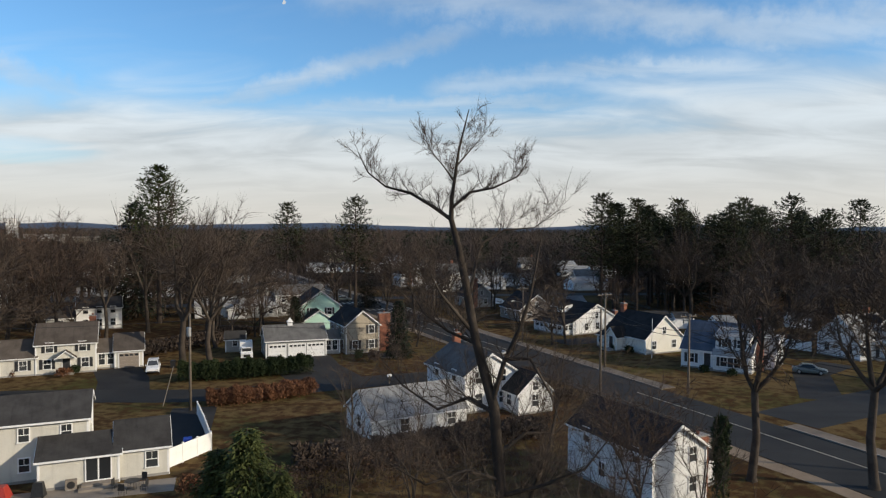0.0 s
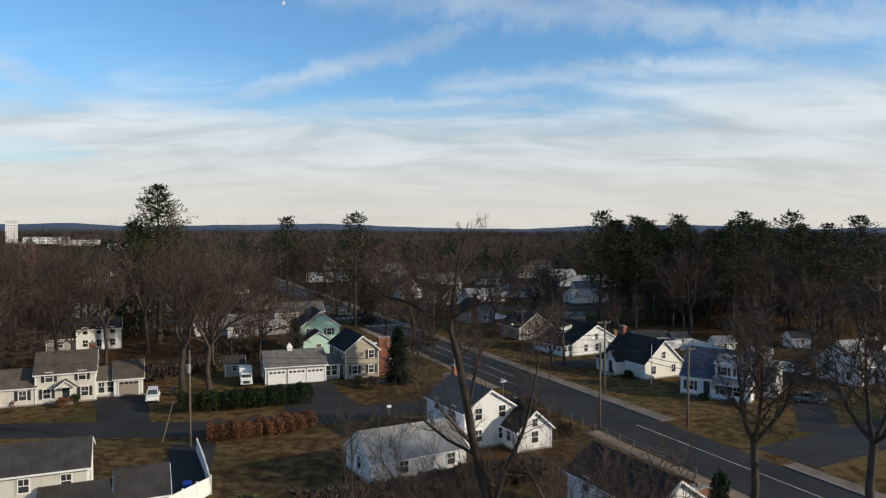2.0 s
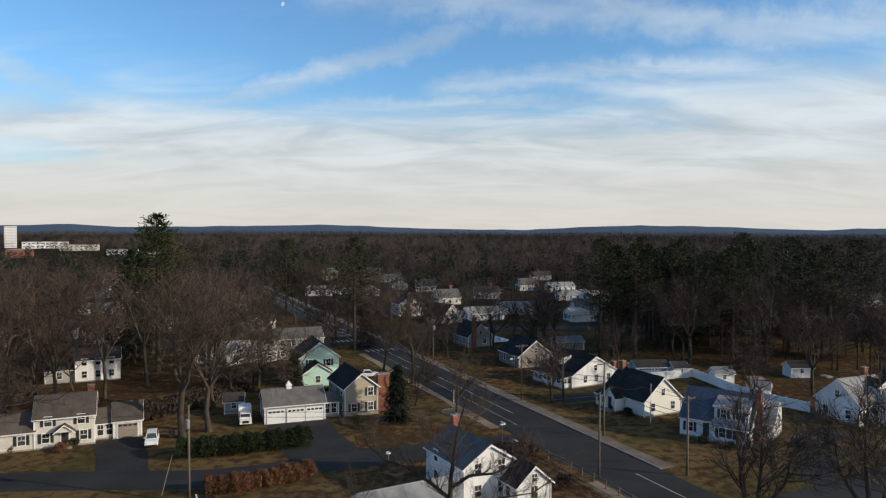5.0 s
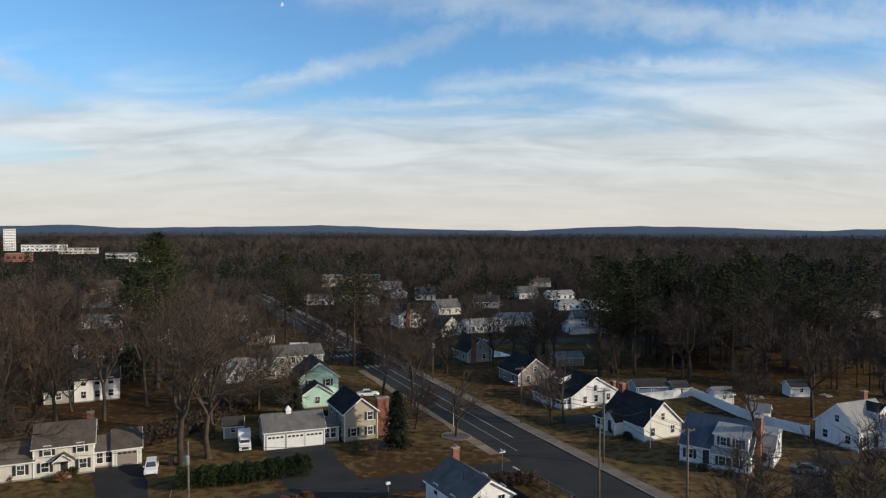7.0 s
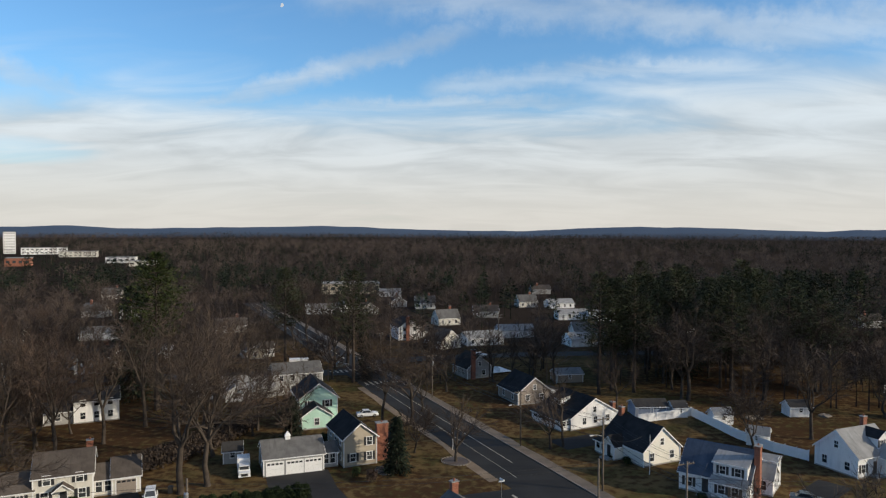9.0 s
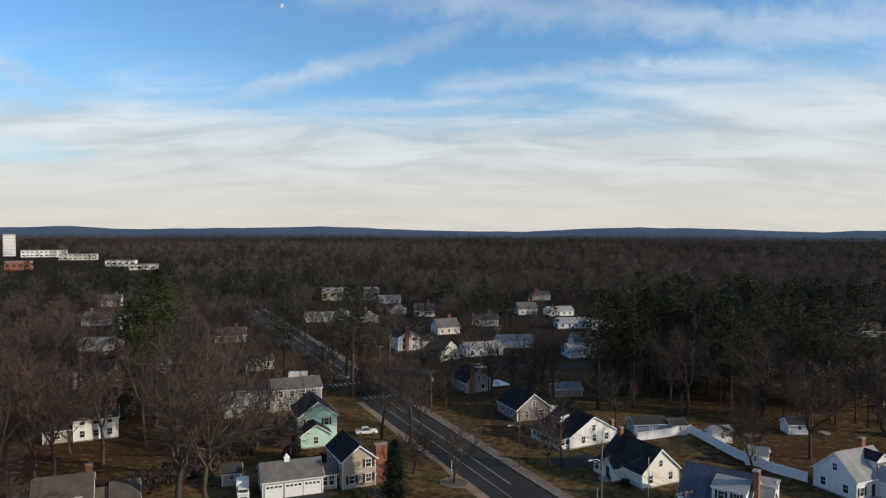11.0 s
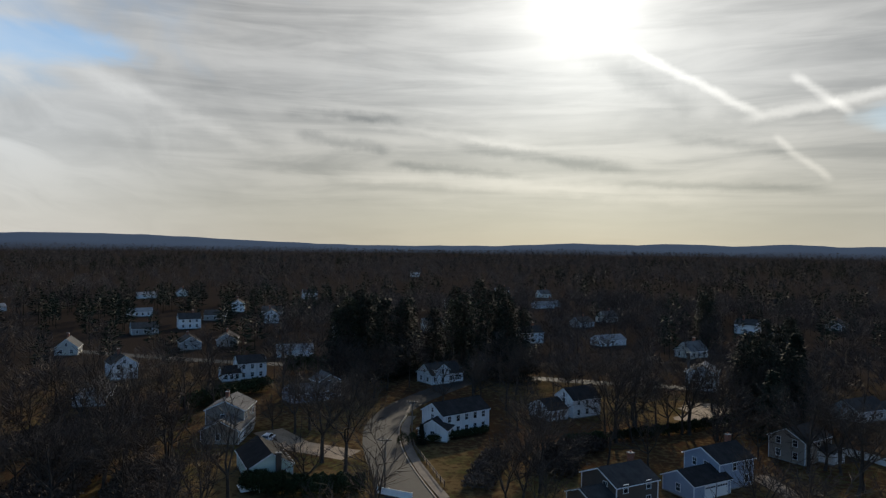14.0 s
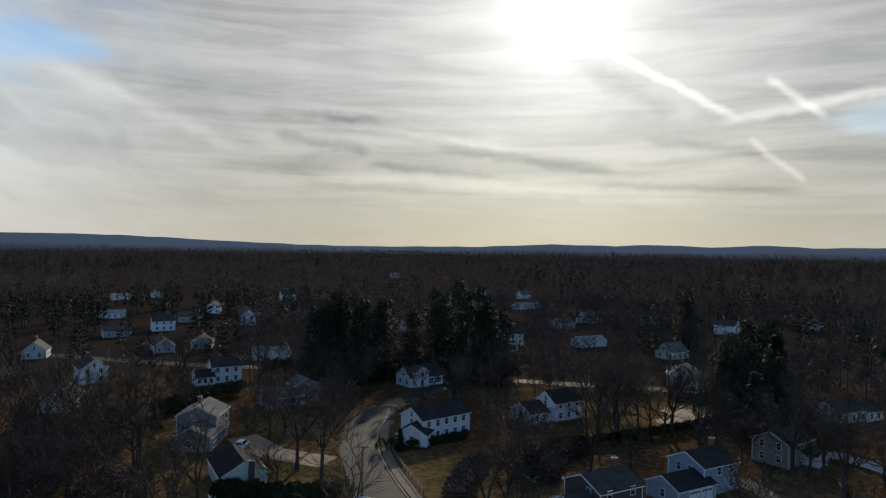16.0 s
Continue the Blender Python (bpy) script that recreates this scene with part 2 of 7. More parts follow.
def ground_material():
    m = bpy.data.materials.new("winter_lawn")
    m.use_nodes = True
    n = Nodes(m.node_tree)
    co = n.add("ShaderNodeTexCoord").outputs["Object"]
    big, mid, small, tiny = n.noise(co, 0.018, 3.0), n.noise(co, 0.09, 4.0), n.noise(co, 0.7, 5.0), n.noise(co, 6.0, 3.0)
    straw = n.mix(tiny, (0.088, 0.058, 0.026), (0.190, 0.132, 0.062))
    green = n.mix(tiny, (0.045, 0.044, 0.016), (0.102, 0.091, 0.038))
    leaf = n.mix(tiny, (0.036, 0.021, 0.012), (0.098, 0.055, 0.029))
    col = n.mix(n.step(n.math("ADD", n.math("MULTIPLY", mid, 0.7), n.math("MULTIPLY", small, 0.3)), 0.44, 0.60), straw, green)
    col = n.mix(n.step(n.math("ADD", n.math("MULTIPLY", big, 0.45), n.math("MULTIPLY", small, 0.55)), 0.44, 0.56), col, leaf)
    col = n.mix(n.math("MULTIPLY", n.step(n.noise(co, 0.28, 5.0, 0.7), 0.50, 0.66), 0.55), col, (0.040, 0.026, 0.016))
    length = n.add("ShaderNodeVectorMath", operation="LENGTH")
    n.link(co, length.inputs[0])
    litter = n.mix(small, (0.021, 0.017, 0.014), (0.046, 0.035, 0.028))
    col = n.mix(n.step(n.math("ADD", length.outputs["Value"], n.math("MULTIPLY", mid, 120.0)), 235.0, 345.0), col, litter)
    # distance haze painted into the colour: ground turns pale blue towards the far hills
    hill_haze = n.mix(mid, (0.082, 0.112, 0.158), (0.100, 0.130, 0.175))
    col = n.mix(n.step(length.outputs["Value"], 2300.0, 3300.0), col, hill_haze)
    b = n.add("ShaderNodeBsdfPrincipled")
    n.link(col, b.inputs["Base Color"])
    b.inputs["Roughness"].default_value = 0.95
    b.inputs["Specular IOR Level"].default_value = 0.0
    bp = n.add("ShaderNodeBump")
    bp.inputs["Strength"].default_value, bp.inputs["Distance"].default_value = 0.6, 0.12
    n.link(n.math("ADD", small, tiny), bp.inputs["Height"])
    n.link(bp.outputs[0], b.inputs["Normal"])
    end = n.add("ShaderNodeOutputMaterial")
    n.link(b.outputs[0], end.inputs[0])
    return m


def glass_material():
    m = bpy.data.materials.new("window_glass")
    m.use_nodes = True
    n = Nodes(m.node_tree)
    info = n.add("ShaderNodeObjectInfo").outputs["Random"]
    b = n.add("ShaderNodeBsdfPrincipled")
    n.link(n.mix(info, (0.010, 0.012, 0.015), (0.06, 0.065, 0.07)), b.inputs["Base Color"])
    b.inputs["Roughness"].default_value = 0.08
    end = n.add("ShaderNodeOutputMaterial")
    n.link(b.outputs[0], end.inputs[0])
    return m


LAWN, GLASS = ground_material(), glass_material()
ASPHALT = surface("asphalt", (0.024, 0.024, 0.024), (0.044, 0.043, 0.041), 0.12, 0.78, 40.0, 0.2, streak=(0.05, 0.4, 1.0), gloss=0.12)
DRIVE = surface("old_asphalt", (0.020, 0.020, 0.021), (0.040, 0.040, 0.040), 0.2, 0.9, 40.0, 0.2, gloss=0.15)
PAVING = surface("concrete", (0.15, 0.125, 0.10), (0.29, 0.25, 0.205), 0.4, 0.9, 20.0, 0.2)
SAND = surface("bare_sandy_soil", (0.15, 0.105, 0.066), (0.29, 0.215, 0.145), 0.3, 0.95, 25.0, 0.4)
VERGE = surface("trodden_pavement", (0.085, 0.066, 0.050), (0.20, 0.158, 0.120), 0.35, 0.95, 20.0, 0.3)
PAINT = surface("road_paint", (0.22, 0.19, 0.13), (0.55, 0.51, 0.42), 1.5, 0.7, 14.0, 0.1)
WHITE = surface("white_clapboard", (0.70, 0.71, 0.72), (0.86, 0.86, 0.85), 0.35, 0.6, 20.0, 0.35, lines=2.6, streak=(1.5, 1.5, 0.15))
CREAM = surface("cream_clapboard", (0.56, 0.54, 0.48), (0.70, 0.68, 0.61), 0.35, 0.6, 20.0, 0.35, lines=2.6, streak=(1.5, 1.5, 0.15))
BUTTER = surface("pale_yellow_clapboard", (0.72, 0.70, 0.62), (0.82, 0.80, 0.73), 0.35, 0.6, 20.0, 0.35, lines=2.6)
MINT = surface("mint_green_clapboard", (0.42, 0.66, 0.55), (0.54, 0.78, 0.67), 0.35, 0.6, 20.0, 0.35, lines=2.6)
SAGE = surface("pale_sage_clapboard", (0.55, 0.66, 0.58), (0.66, 0.76, 0.68), 0.35, 0.6, 20.0, 0.35, lines=2.6)
TAN = surface("tan_clapboard", (0.36, 0.31, 0.235), (0.46, 0.40, 0.31), 0.35, 0.65, 20.0, 0.35, lines=2.6)
GREY = surface("grey_clapboard", (0.28, 0.285, 0.28), (0.40, 0.40, 0.39), 0.35, 0.65, 20.0, 0.35, lines=2.6, streak=(1.5, 1.5, 0.15))
BLUEG = surface("blue_grey_clapboard", (0.26, 0.31, 0.40), (0.36, 0.41, 0.50), 0.35, 0.65, 20.0, 0.35, lines=2.6)
TEAL = surface("teal_clapboard", (0.14, 0.32, 0.36), (0.22, 0.42, 0.45), 0.35, 0.65, 20.0, 0.35, lines=2.6)
TAUPE = surface("taupe_clapboard", (0.24, 0.20, 0.17), (0.33, 0.28, 0.23), 0.35, 0.65, 20.0, 0.35, lines=2.6)
UMBER = surface("dark_brown_clapboard", (0.075, 0.055, 0.045), (0.12, 0.09, 0.07), 0.35, 0.7, 20.0, 0.35, lines=2.6)
TRIM = surface("white_trim_paint", (0.74, 0.74, 0.73), (0.86, 0.86, 0.85), 1.5, 0.5, 10.0, 0.05)
SHUTTER = surface("black_shutter_paint", (0.012, 0.013, 0.016), (0.035, 0.036, 0.04), 2.0, 0.5, 10.0, 0.2, lines=6.0)
SH_DARK = surface("dark_grey_shingles", (0.031, 0.029, 0.028), (0.068, 0.065, 0.062), 0.6, 0.9, 14.0, 0.6, streak=(2.0, 0.3, 0.3), vary=0.15, gloss=0.08)
SH_BLACK = surface("black_shingles", (0.016, 0.016, 0.017), (0.038, 0.037, 0.037), 0.6, 0.9, 14.0, 0.6, streak=(2.0, 0.3, 0.3), vary=0.15, gloss=0.08)
SH_GREY = surface("light_grey_shingles", (0.20, 0.20, 0.20), (0.34, 0.34, 0.335), 0.6, 0.9, 14.0, 0.6, streak=(2.0, 0.3, 0.3), vary=0.1, gloss=0.08)
SH_MID = surface("weathered_grey_shingles", (0.085, 0.083, 0.080), (0.16, 0.155, 0.15), 0.6, 0.9, 14.0, 0.6, streak=(2.0, 0.3, 0.3), vary=0.15, gloss=0.08)
SH_BLUE = surface("blue_grey_shingles", (0.055, 0.070, 0.095), (0.10, 0.12, 0.155), 0.6, 0.9, 14.0, 0.6, streak=(2.0, 0.3, 0.3), vary=0.1, gloss=0.08)
SH_BROWN = surface("brown_shingles", (0.060, 0.050, 0.043), (0.115, 0.098, 0.085), 0.6, 0.9, 14.0, 0.6, streak=(2.0, 0.3, 0.3), vary=0.15, gloss=0.08)
BRICK = surface("red_brick", (0.20, 0.075, 0.045), (0.33, 0.13, 0.08), 1.5, 0.9, 10.0, 0.3, brick=4.5)
STONE = surface("concrete_block", (0.22, 0.21, 0.20), (0.34, 0.33, 0.31), 1.0, 0.9, 10.0, 0.3)
BARK = surface("grey_brown_bark", (0.028, 0.023, 0.019), (0.088, 0.071, 0.058), 0.8, 0.95, 14.0, 0.6, vary=0.25, gloss=0.15)
PINE_BARK = surface("dark_pine_bark", (0.035, 0.027, 0.022), (0.085, 0.066, 0.053), 0.8, 0.95, 14.0, 0.6, vary=0.25, gloss=0.15)
TIMBER = surface("weathered_pole_timber", (0.085, 0.068, 0.052), (0.19, 0.155, 0.12), 1.2, 0.9, 12.0, 0.3, vary=0.15)
TWIG = leafy("bare_twigs", (0.040, 0.031, 0.026), (0.108, 0.082, 0.065))
TWIG_RED = leafy("reddish_bare_twigs", (0.042, 0.031, 0.025), (0.110, 0.076, 0.058))
WOODS = leafy("distant_bare_woods", (0.034, 0.028, 0.026), (0.130, 0.099, 0.082))
NEEDLE = leafy("pine_needles", (0.018, 0.023, 0.013), (0.078, 0.085, 0.045))
SPRUCE = leafy("dark_spruce_needles", (0.009, 0.013, 0.009), (0.028, 0.036, 0.022))
NEEDLE_Y = leafy("yellowish_pine_needles", (0.030, 0.045, 0.014), (0.085, 0.105, 0.035))
HEDGE = leafy("dark_evergreen_hedge", (0.014, 0.024, 0.011), (0.050, 0.066, 0.028))
CEDAR = leafy("olive_green_cedar", (0.030, 0.042, 0.014), (0.105, 0.115, 0.042))
RUSSET = leafy("dry_russet_shrub", (0.085, 0.042, 0.024), (0.21, 0.100, 0.055))
BRUSH = leafy("grey_brown_brush", (0.045, 0.032, 0.024), (0.115, 0.075, 0.050))
METAL = surface("galvanised_metal", (0.30, 0.31, 0.32), (0.45, 0.46, 0.47), 3.0, 0.45, 10.0, 0.05, metal=0.8)
WIRE = surface("black_cable", (0.012, 0.012, 0.012), (0.02, 0.02, 0.02), 3.0, 0.6, 10.0, 0.0)
RUBBER = surface("tyre_rubber", (0.010, 0.010, 0.010), (0.022, 0.022, 0.022), 4.0, 0.85, 10.0, 0.1)
BLUE_BIN = surface("blue_plastic", (0.010, 0.045, 0.32), (0.015, 0.06, 0.40), 3.0, 0.45, 10.0, 0.0)
DARK_IRON = surface("dark_garden_metal", (0.012, 0.012, 0.013), (0.03, 0.03, 0.03), 4.0, 0.5, 10.0, 0.0)
RED_PAINT = surface("faded_red_paint", (0.30, 0.03, 0.02), (0.42, 0.05, 0.035), 2.0, 0.5, 10.0, 0.0)


def car_paint(name, c):
    return surface(name, tuple(v * 0.92 for v in c), c, 1.0, 0.28, 10.0, 0.0)


CAR_WHITE, CAR_SILVER, CAR_BLACK, CAR_GREEN = car_paint("white_car_paint", (0.80, 0.80, 0.80)), car_paint("silver_car_paint", (0.42, 0.43, 0.44)), car_paint("black_car_paint", (0.015, 0.016, 0.018)), car_paint("grey_green_car_paint", (0.14, 0.16, 0.15))
TAIL, LAMP = car_paint("red_lamp_lens", (0.35, 0.01, 0.01)), car_paint("clear_lamp_lens", (0.7, 0.7, 0.68))


# ---- mesh helpers ----
class Shape:
    """Collects vertices and faces."""

    def __init__(self):
        self.v, self.f = [], []

    def add(self, verts, faces):
        k = len(self.v)
        self.v += [tuple(p) for p in verts]
        self.f += [tuple(i + k for i in f) for f in faces]
        return self

    def box(self, x0, x1, y0, y1, z0, z1, m=None, taper=0.0):
        c = [(x0, y0, z0), (x1, y0, z0), (x1, y1, z0), (x0, y1, z0), (x0 + taper, y0 + taper, z1), (x1 - taper, y0 + taper, z1), (x1 - taper, y1 - taper, z1), (x0 + taper, y1 - taper, z1)]
        if m is not None:
            c = [m @ Vector(p) for p in c]
        return self.add(c, [(3, 2, 1, 0), (4, 5, 6, 7), (0, 1, 5, 4), (1, 2, 6, 5), (2, 3, 7, 6), (3, 0, 4, 7)])

    def extrude_x(self, outline, x0, x1):
        """A closed outline of (y, z), counter-clockwise seen from +x, drawn out along x."""
        k = len(outline)
        v = [(x0, y, z) for y, z in outline] + [(x1, y, z) for y, z in outline]
        f = [tuple(reversed(range(k))), tuple(range(k, 2 * k))] + [(i, (i + 1) % k, (i + 1) % k + k, i + k) for i in range(k)]
        return self.add(v, f)

    def tube(self, pts, radii, sides=6, cap=True):
        rings = []
        side = Vector((1, 0, 0))
        for i, p in enumerate(pts):
            d = (Vector(pts[min(i + 1, len(pts) - 1)]) - Vector(pts[max(i - 1, 0)])).normalized()
            a = d.cross(side)
            if a.length < 0.1:
                a = d.cross(Vector((0, 1, 0)))
            a.normalize()
            b = d.cross(a)
            rings.append([Vector(p) + (a * math.cos(2 * math.pi * j / sides) + b * math.sin(2 * math.pi * j / sides)) * radii[i] for j in range(sides)])
        v = [q for r in rings for q in r]
        f = [(i * sides + j, i * sides + (j + 1) % sides, (i + 1) * sides + (j + 1) % sides, (i + 1) * sides + j) for i in range(len(pts) - 1) for j in range(sides)]
        if cap:
            f += [tuple(reversed(range(sides))), tuple(range((len(pts) - 1) * sides, len(pts) * sides))]
        return self.add(v, f)

    def mesh(self, name, material, smooth=False):
        me = bpy.data.meshes.new(name)
        me.from_pydata(self.v, [], self.f)
        me.materials.append(material)
        if smooth:
            me.polygons.foreach_set("use_smooth", [True] * len(me.polygons))
        return me


def put_mesh(name, me, parent=None, m=None, label=""):
    ob = new(name, me)
    ob.parent = parent
    if m is not None:
        ob.matrix_basis = m
    return tagged(ob, label)


def part(name, shape, material, parent, label="", m=None, smooth=False):
    return put_mesh(name, shape.mesh(name, material, smooth), parent, m, label)


def thing(name, label, category, x=0.0, y=0.0, z=0.0, turn=0.0, group=""):
    ob = new(name)
    ob.matrix_basis = pose(x, y, z, 0, 0, turn)
    ob.empty_display_size = 0.2
    return tagged(ob, label, category, group)


def soup(name, verts, faces, material):
    """A mesh from arrays of vertices and triangles."""
    me = bpy.data.meshes.new(name)
    verts, faces = np.asarray(verts, np.float32), np.asarray(faces, np.int32)
    me.vertices.add(len(verts))
    me.vertices.foreach_set("co", verts.ravel())
    me.loops.add(faces.size)
    me.loops.foreach_set("vertex_index", faces.ravel())
    me.polygons.add(len(faces))
    me.polygons.foreach_set("loop_start", np.arange(len(faces), dtype=np.int32) * 3)
    me.polygons.foreach_set("loop_total", np.full(len(faces), 3, np.int32))
    me.update(calc_edges=True)
    me.materials.append(material)
    return me


# ---- ground, hills and streets ----
HILL_AZ = [-180, -60, -40, -32, -28, -25, -16, -10, -4, 2, 7.6, 12, 16, 21, 26, 29.4, 31, 38, 45, 51, 57, 63, 66, 69, 75, 80, 85, 92, 99, 105, 110, 113, 117, 121, 124, 128, 150, 180]
HILL_TOP = [45, 45, 40, 31, 38, 24, 36, 41, 28, 17, 16, 32, 45, 42, 27, 18, 26, 35, 33, 37, 52, 68, 70, 66, 48, 34, 19, 8, 20, 43, 34, 41, 33, 52, 39, 45, 45, 45]


def land(x, y):
    """Height of the ground: level round the houses, low hills far off."""
    x, y = np.asarray(x, float), np.asarray(y, float)
    r, az = np.hypot(x, y), np.degrees(np.arctan2(x, y))
    up = np.interp(az, HILL_AZ, HILL_TOP)
    s = np.clip((r - 2400) / 1900, 0, 1)
    roll = 6 * np.sin(az * 0.31 + 1.0) * np.sin(r / 420.0) * np.clip((r - 900) / 1200, 0, 1)
    return (up + 1.2 * np.sin(az * 1.7) + 0.9 * np.sin(az * 4.1)) * s * s * (3 - 2 * s) + np.maximum(roll, 0)


def build_ground():
    rings = [0, 30, 80, 150, 250, 400, 600, 850, 1150, 1500, 1900, 2300, 2700, 3100, 3500, 3900, 4300, 4700]
    k = 360
    v, f = [(0.0, 0.0, 0.0)], []
    for r in rings[1:]:
        a = np.radians(np.arange(k) * 360.0 / k)
        x, y = r * np.sin(a), r * np.cos(a)
        v += list(zip(x.tolist(), y.tolist(), land(x, y).tolist()))
    for j in range(k):
        f.append((0, 1 + (j + 1) % k, 1 + j))
    for i in range(len(rings) - 2):
        a, b = 1 + i * k, 1 + (i + 1) * k
        for j in range(k):
            q = (j + 1) % k
            f.append((a + j, a + q, b + q, b + j))
    s = Shape()
    s.v, s.f = v, f
    tagged(put_mesh("ground", s.mesh("ground", LAWN, True)), "straw-coloured winter lawn and leaf litter reaching low hills painted haze-blue", "ground", kind="structure")


build_ground()


def offset_line(pts, off):
    out = []
    for i, p in enumerate(pts):
        a, b = Vector(pts[max(i - 1, 0)]), Vector(pts[min(i + 1, len(pts) - 1)])
        d = (b - a).normalized()
        out.append(Vector(p) + Vector((d.y, -d.x)) * off)
    return out


def dense(pts, step=6.0):
    out = []
    for a, b in zip(pts[:-1], pts[1:]):
        n = max(1, int(math.dist(a, b) / step))
        out += [(a[0] + (b[0] - a[0]) * i / n, a[1] + (b[1] - a[1]) * i / n) for i in range(n)]
    return out + [pts[-1]]


def smooth_line(pts, rounds=2):
    for _ in range(rounds):
        out = [pts[0]]
        for a, b in zip(pts[:-1], pts[1:]):
            out += [(a[0] * 0.75 + b[0] * 0.25, a[1] * 0.75 + b[1] * 0.25), (a[0] * 0.25 + b[0] * 0.75, a[1] * 0.25 + b[1] * 0.75)]
        pts = out + [pts[-1]]
    return pts


def strip(pts, o0, o1, z0, z1, shape=None, wobble=0.0):
    """A slab between two offsets to the right of a line."""
    s = shape or Shape()
    rnd = random.Random(len(pts) * 7 + int(o0 * 10))
    a, b = offset_line(pts, o0), offset_line(pts, o1)
    v, f = [], []
    for p, q in zip(a, b):
        w0, w1 = rnd.uniform(-wobble, wobble), rnd.uniform(-wobble, wobble)
        v += [(p.x + w0, p.y + w0, z0), (q.x + w1, q.y + w1, z0), (q.x + w1, q.y + w1, z1), (p.x + w0, p.y + w0, z1)]
    for i in range(len(pts) - 1):
        k = i * 4
        f += [(k + 3, k + 2, k + 6, k + 7), (k + 2, k + 1, k + 5, k + 6), (k, k + 3, k + 7, k + 4)]
    f += [(0, 1, 2, 3), (len(v) - 1, len(v) - 2, len(v) - 3, len(v) - 4)]
    return s.add(v, f)


def slab(name, label, pts, o0, o1, z, material, category="road", wobble=0.0, base=-0.2):
    return tagged(part(name, strip(pts, o0, o1, base, z, wobble=wobble), material, None), label, category, kind="structure")


MAIN = dense([(68.4, -8.0), (20.0, 100.0), (-19.0, 187.0), (-47.0, 250.0), (-98.0, 364.0)])
LEFT_ST = smooth_line([(-140, 74), (-75, 83), (-45, 86.0), (-29, 85.8), (-15, 92.5), (0, 98.5), (17, 104)])
RIGHT_ST = smooth_line([(38, 76), (70, 94), (93, 107), (120, 120.5), (150, 136), (172, 148), (205, 165), (250, 200)])
CROSS_L = smooth_line([(-160, 168), (-100, 179), (-58, 186.5), (-22, 191)])
CROSS_R = smooth_line([(-25, 203), (2, 214), (40, 220), (90, 224), (150, 250)])
LATE_ST = smooth_line([(64, -22), (100, -8), (128, -1.0), (150, 2.5), (172, 2), (196, -8), (240, -40), (300, -60)])
BACK_ST = smooth_line([(196, -120), (215, -60), (232, -20), (245, 30), (255, 70), (280, 130)])
slab("road_main", "dark grey asphalt two-lane main road with worn lines", MAIN, -6.0, 4.0, 0.030, ASPHALT)
slab("road_side_west", "dark asphalt residential side street", LEFT_ST, -3.3, 3.3, 0.024, ASPHALT)
slab("road_side_east", "grey asphalt residential street lined with houses", RIGHT_ST, -3.8, 3.8, 0.024, ASPHALT)
slab("road_cross_west", "grey asphalt cross street", CROSS_L, -3.8, 3.8, 0.024, ASPHALT)
slab("road_cross_east", "grey asphalt cross street beyond the houses", CROSS_R, -3.6, 3.6, 0.024, ASPHALT)
slab("road_south", "pale worn asphalt residential street with a bend", LATE_ST, -4.0, 4.0, 0.024, ASPHALT)
slab("road_back", "asphalt street among far houses", BACK_ST, -3.0, 3.0, 0.024, ASPHALT)
# kerbs, pavements and verge beside the streets
cut = [p for p in MAIN if p[1] > 88]
cut2 = [p for p in MAIN if p[1] < 72]
slab("kerb", "pale concrete kerb along the main road", cut, 4.0, 4.25, 0.15, PAVING, "kerb")
slab("kerb_south", "pale concrete kerb along the main road", cut2, 4.0, 4.25, 0.15, PAVING, "kerb")
slab("pavement", "sandy concrete pavement beside the main road", cut, 4.25, 6.3, 0.13, VERGE, "pavement", 0.12)
slab("pavement_south", "sandy concrete pavement beside the main road", cut2, 4.25, 6.0, 0.13, VERGE, "pavement", 0.12)
slab("verge", "bare sandy verge beside the main road", [p for p in MAIN if p[1] < 94], -8.0, -6.0, 0.018, SAND, "verge", 0.3)
slab("verge_north", "bare sandy verge beside the main road", [p for p in MAIN if 108 < p[1] < 180], -7.6, -6.0, 0.018, SAND, "verge", 0.3)
late_edge = [p for p in LATE_ST if 112 < p[0] < 176]
slab("kerb_east", "worn concrete kerb along the bending street", late_edge, 4.0, 4.25, 0.15, PAVING, "kerb")
slab("pavement_east", "reddish concrete pavement beside the bending street", late_edge, 4.6, 6.4, 0.10, VERGE, "pavement", 0.15)


def dashes(name, label, pts, off, width, on=None, off_len=None, z=0.036):
    """Painted lines: whole, or in strokes."""
    s = Shape()
    if on is None:
        strip(pts, off - width / 2, off + width / 2, 0.0, z, s)
    else:
        line = offset_line(pts, off)
        for a, b in zip(line[:-1], line[1:]):
            d = (b - a).normalized()
            pos = 0.0
            while pos + on < (b - a).length:
                p, q = a + d * pos, a + d * (pos + on)
                strip([(p.x, p.y), (q.x, q.y)], -width / 2, width / 2, 0.0, z, s)
                pos += on + off_len
    return tagged(part(name, s, PAINT, None), label, "road marking", kind="structure")


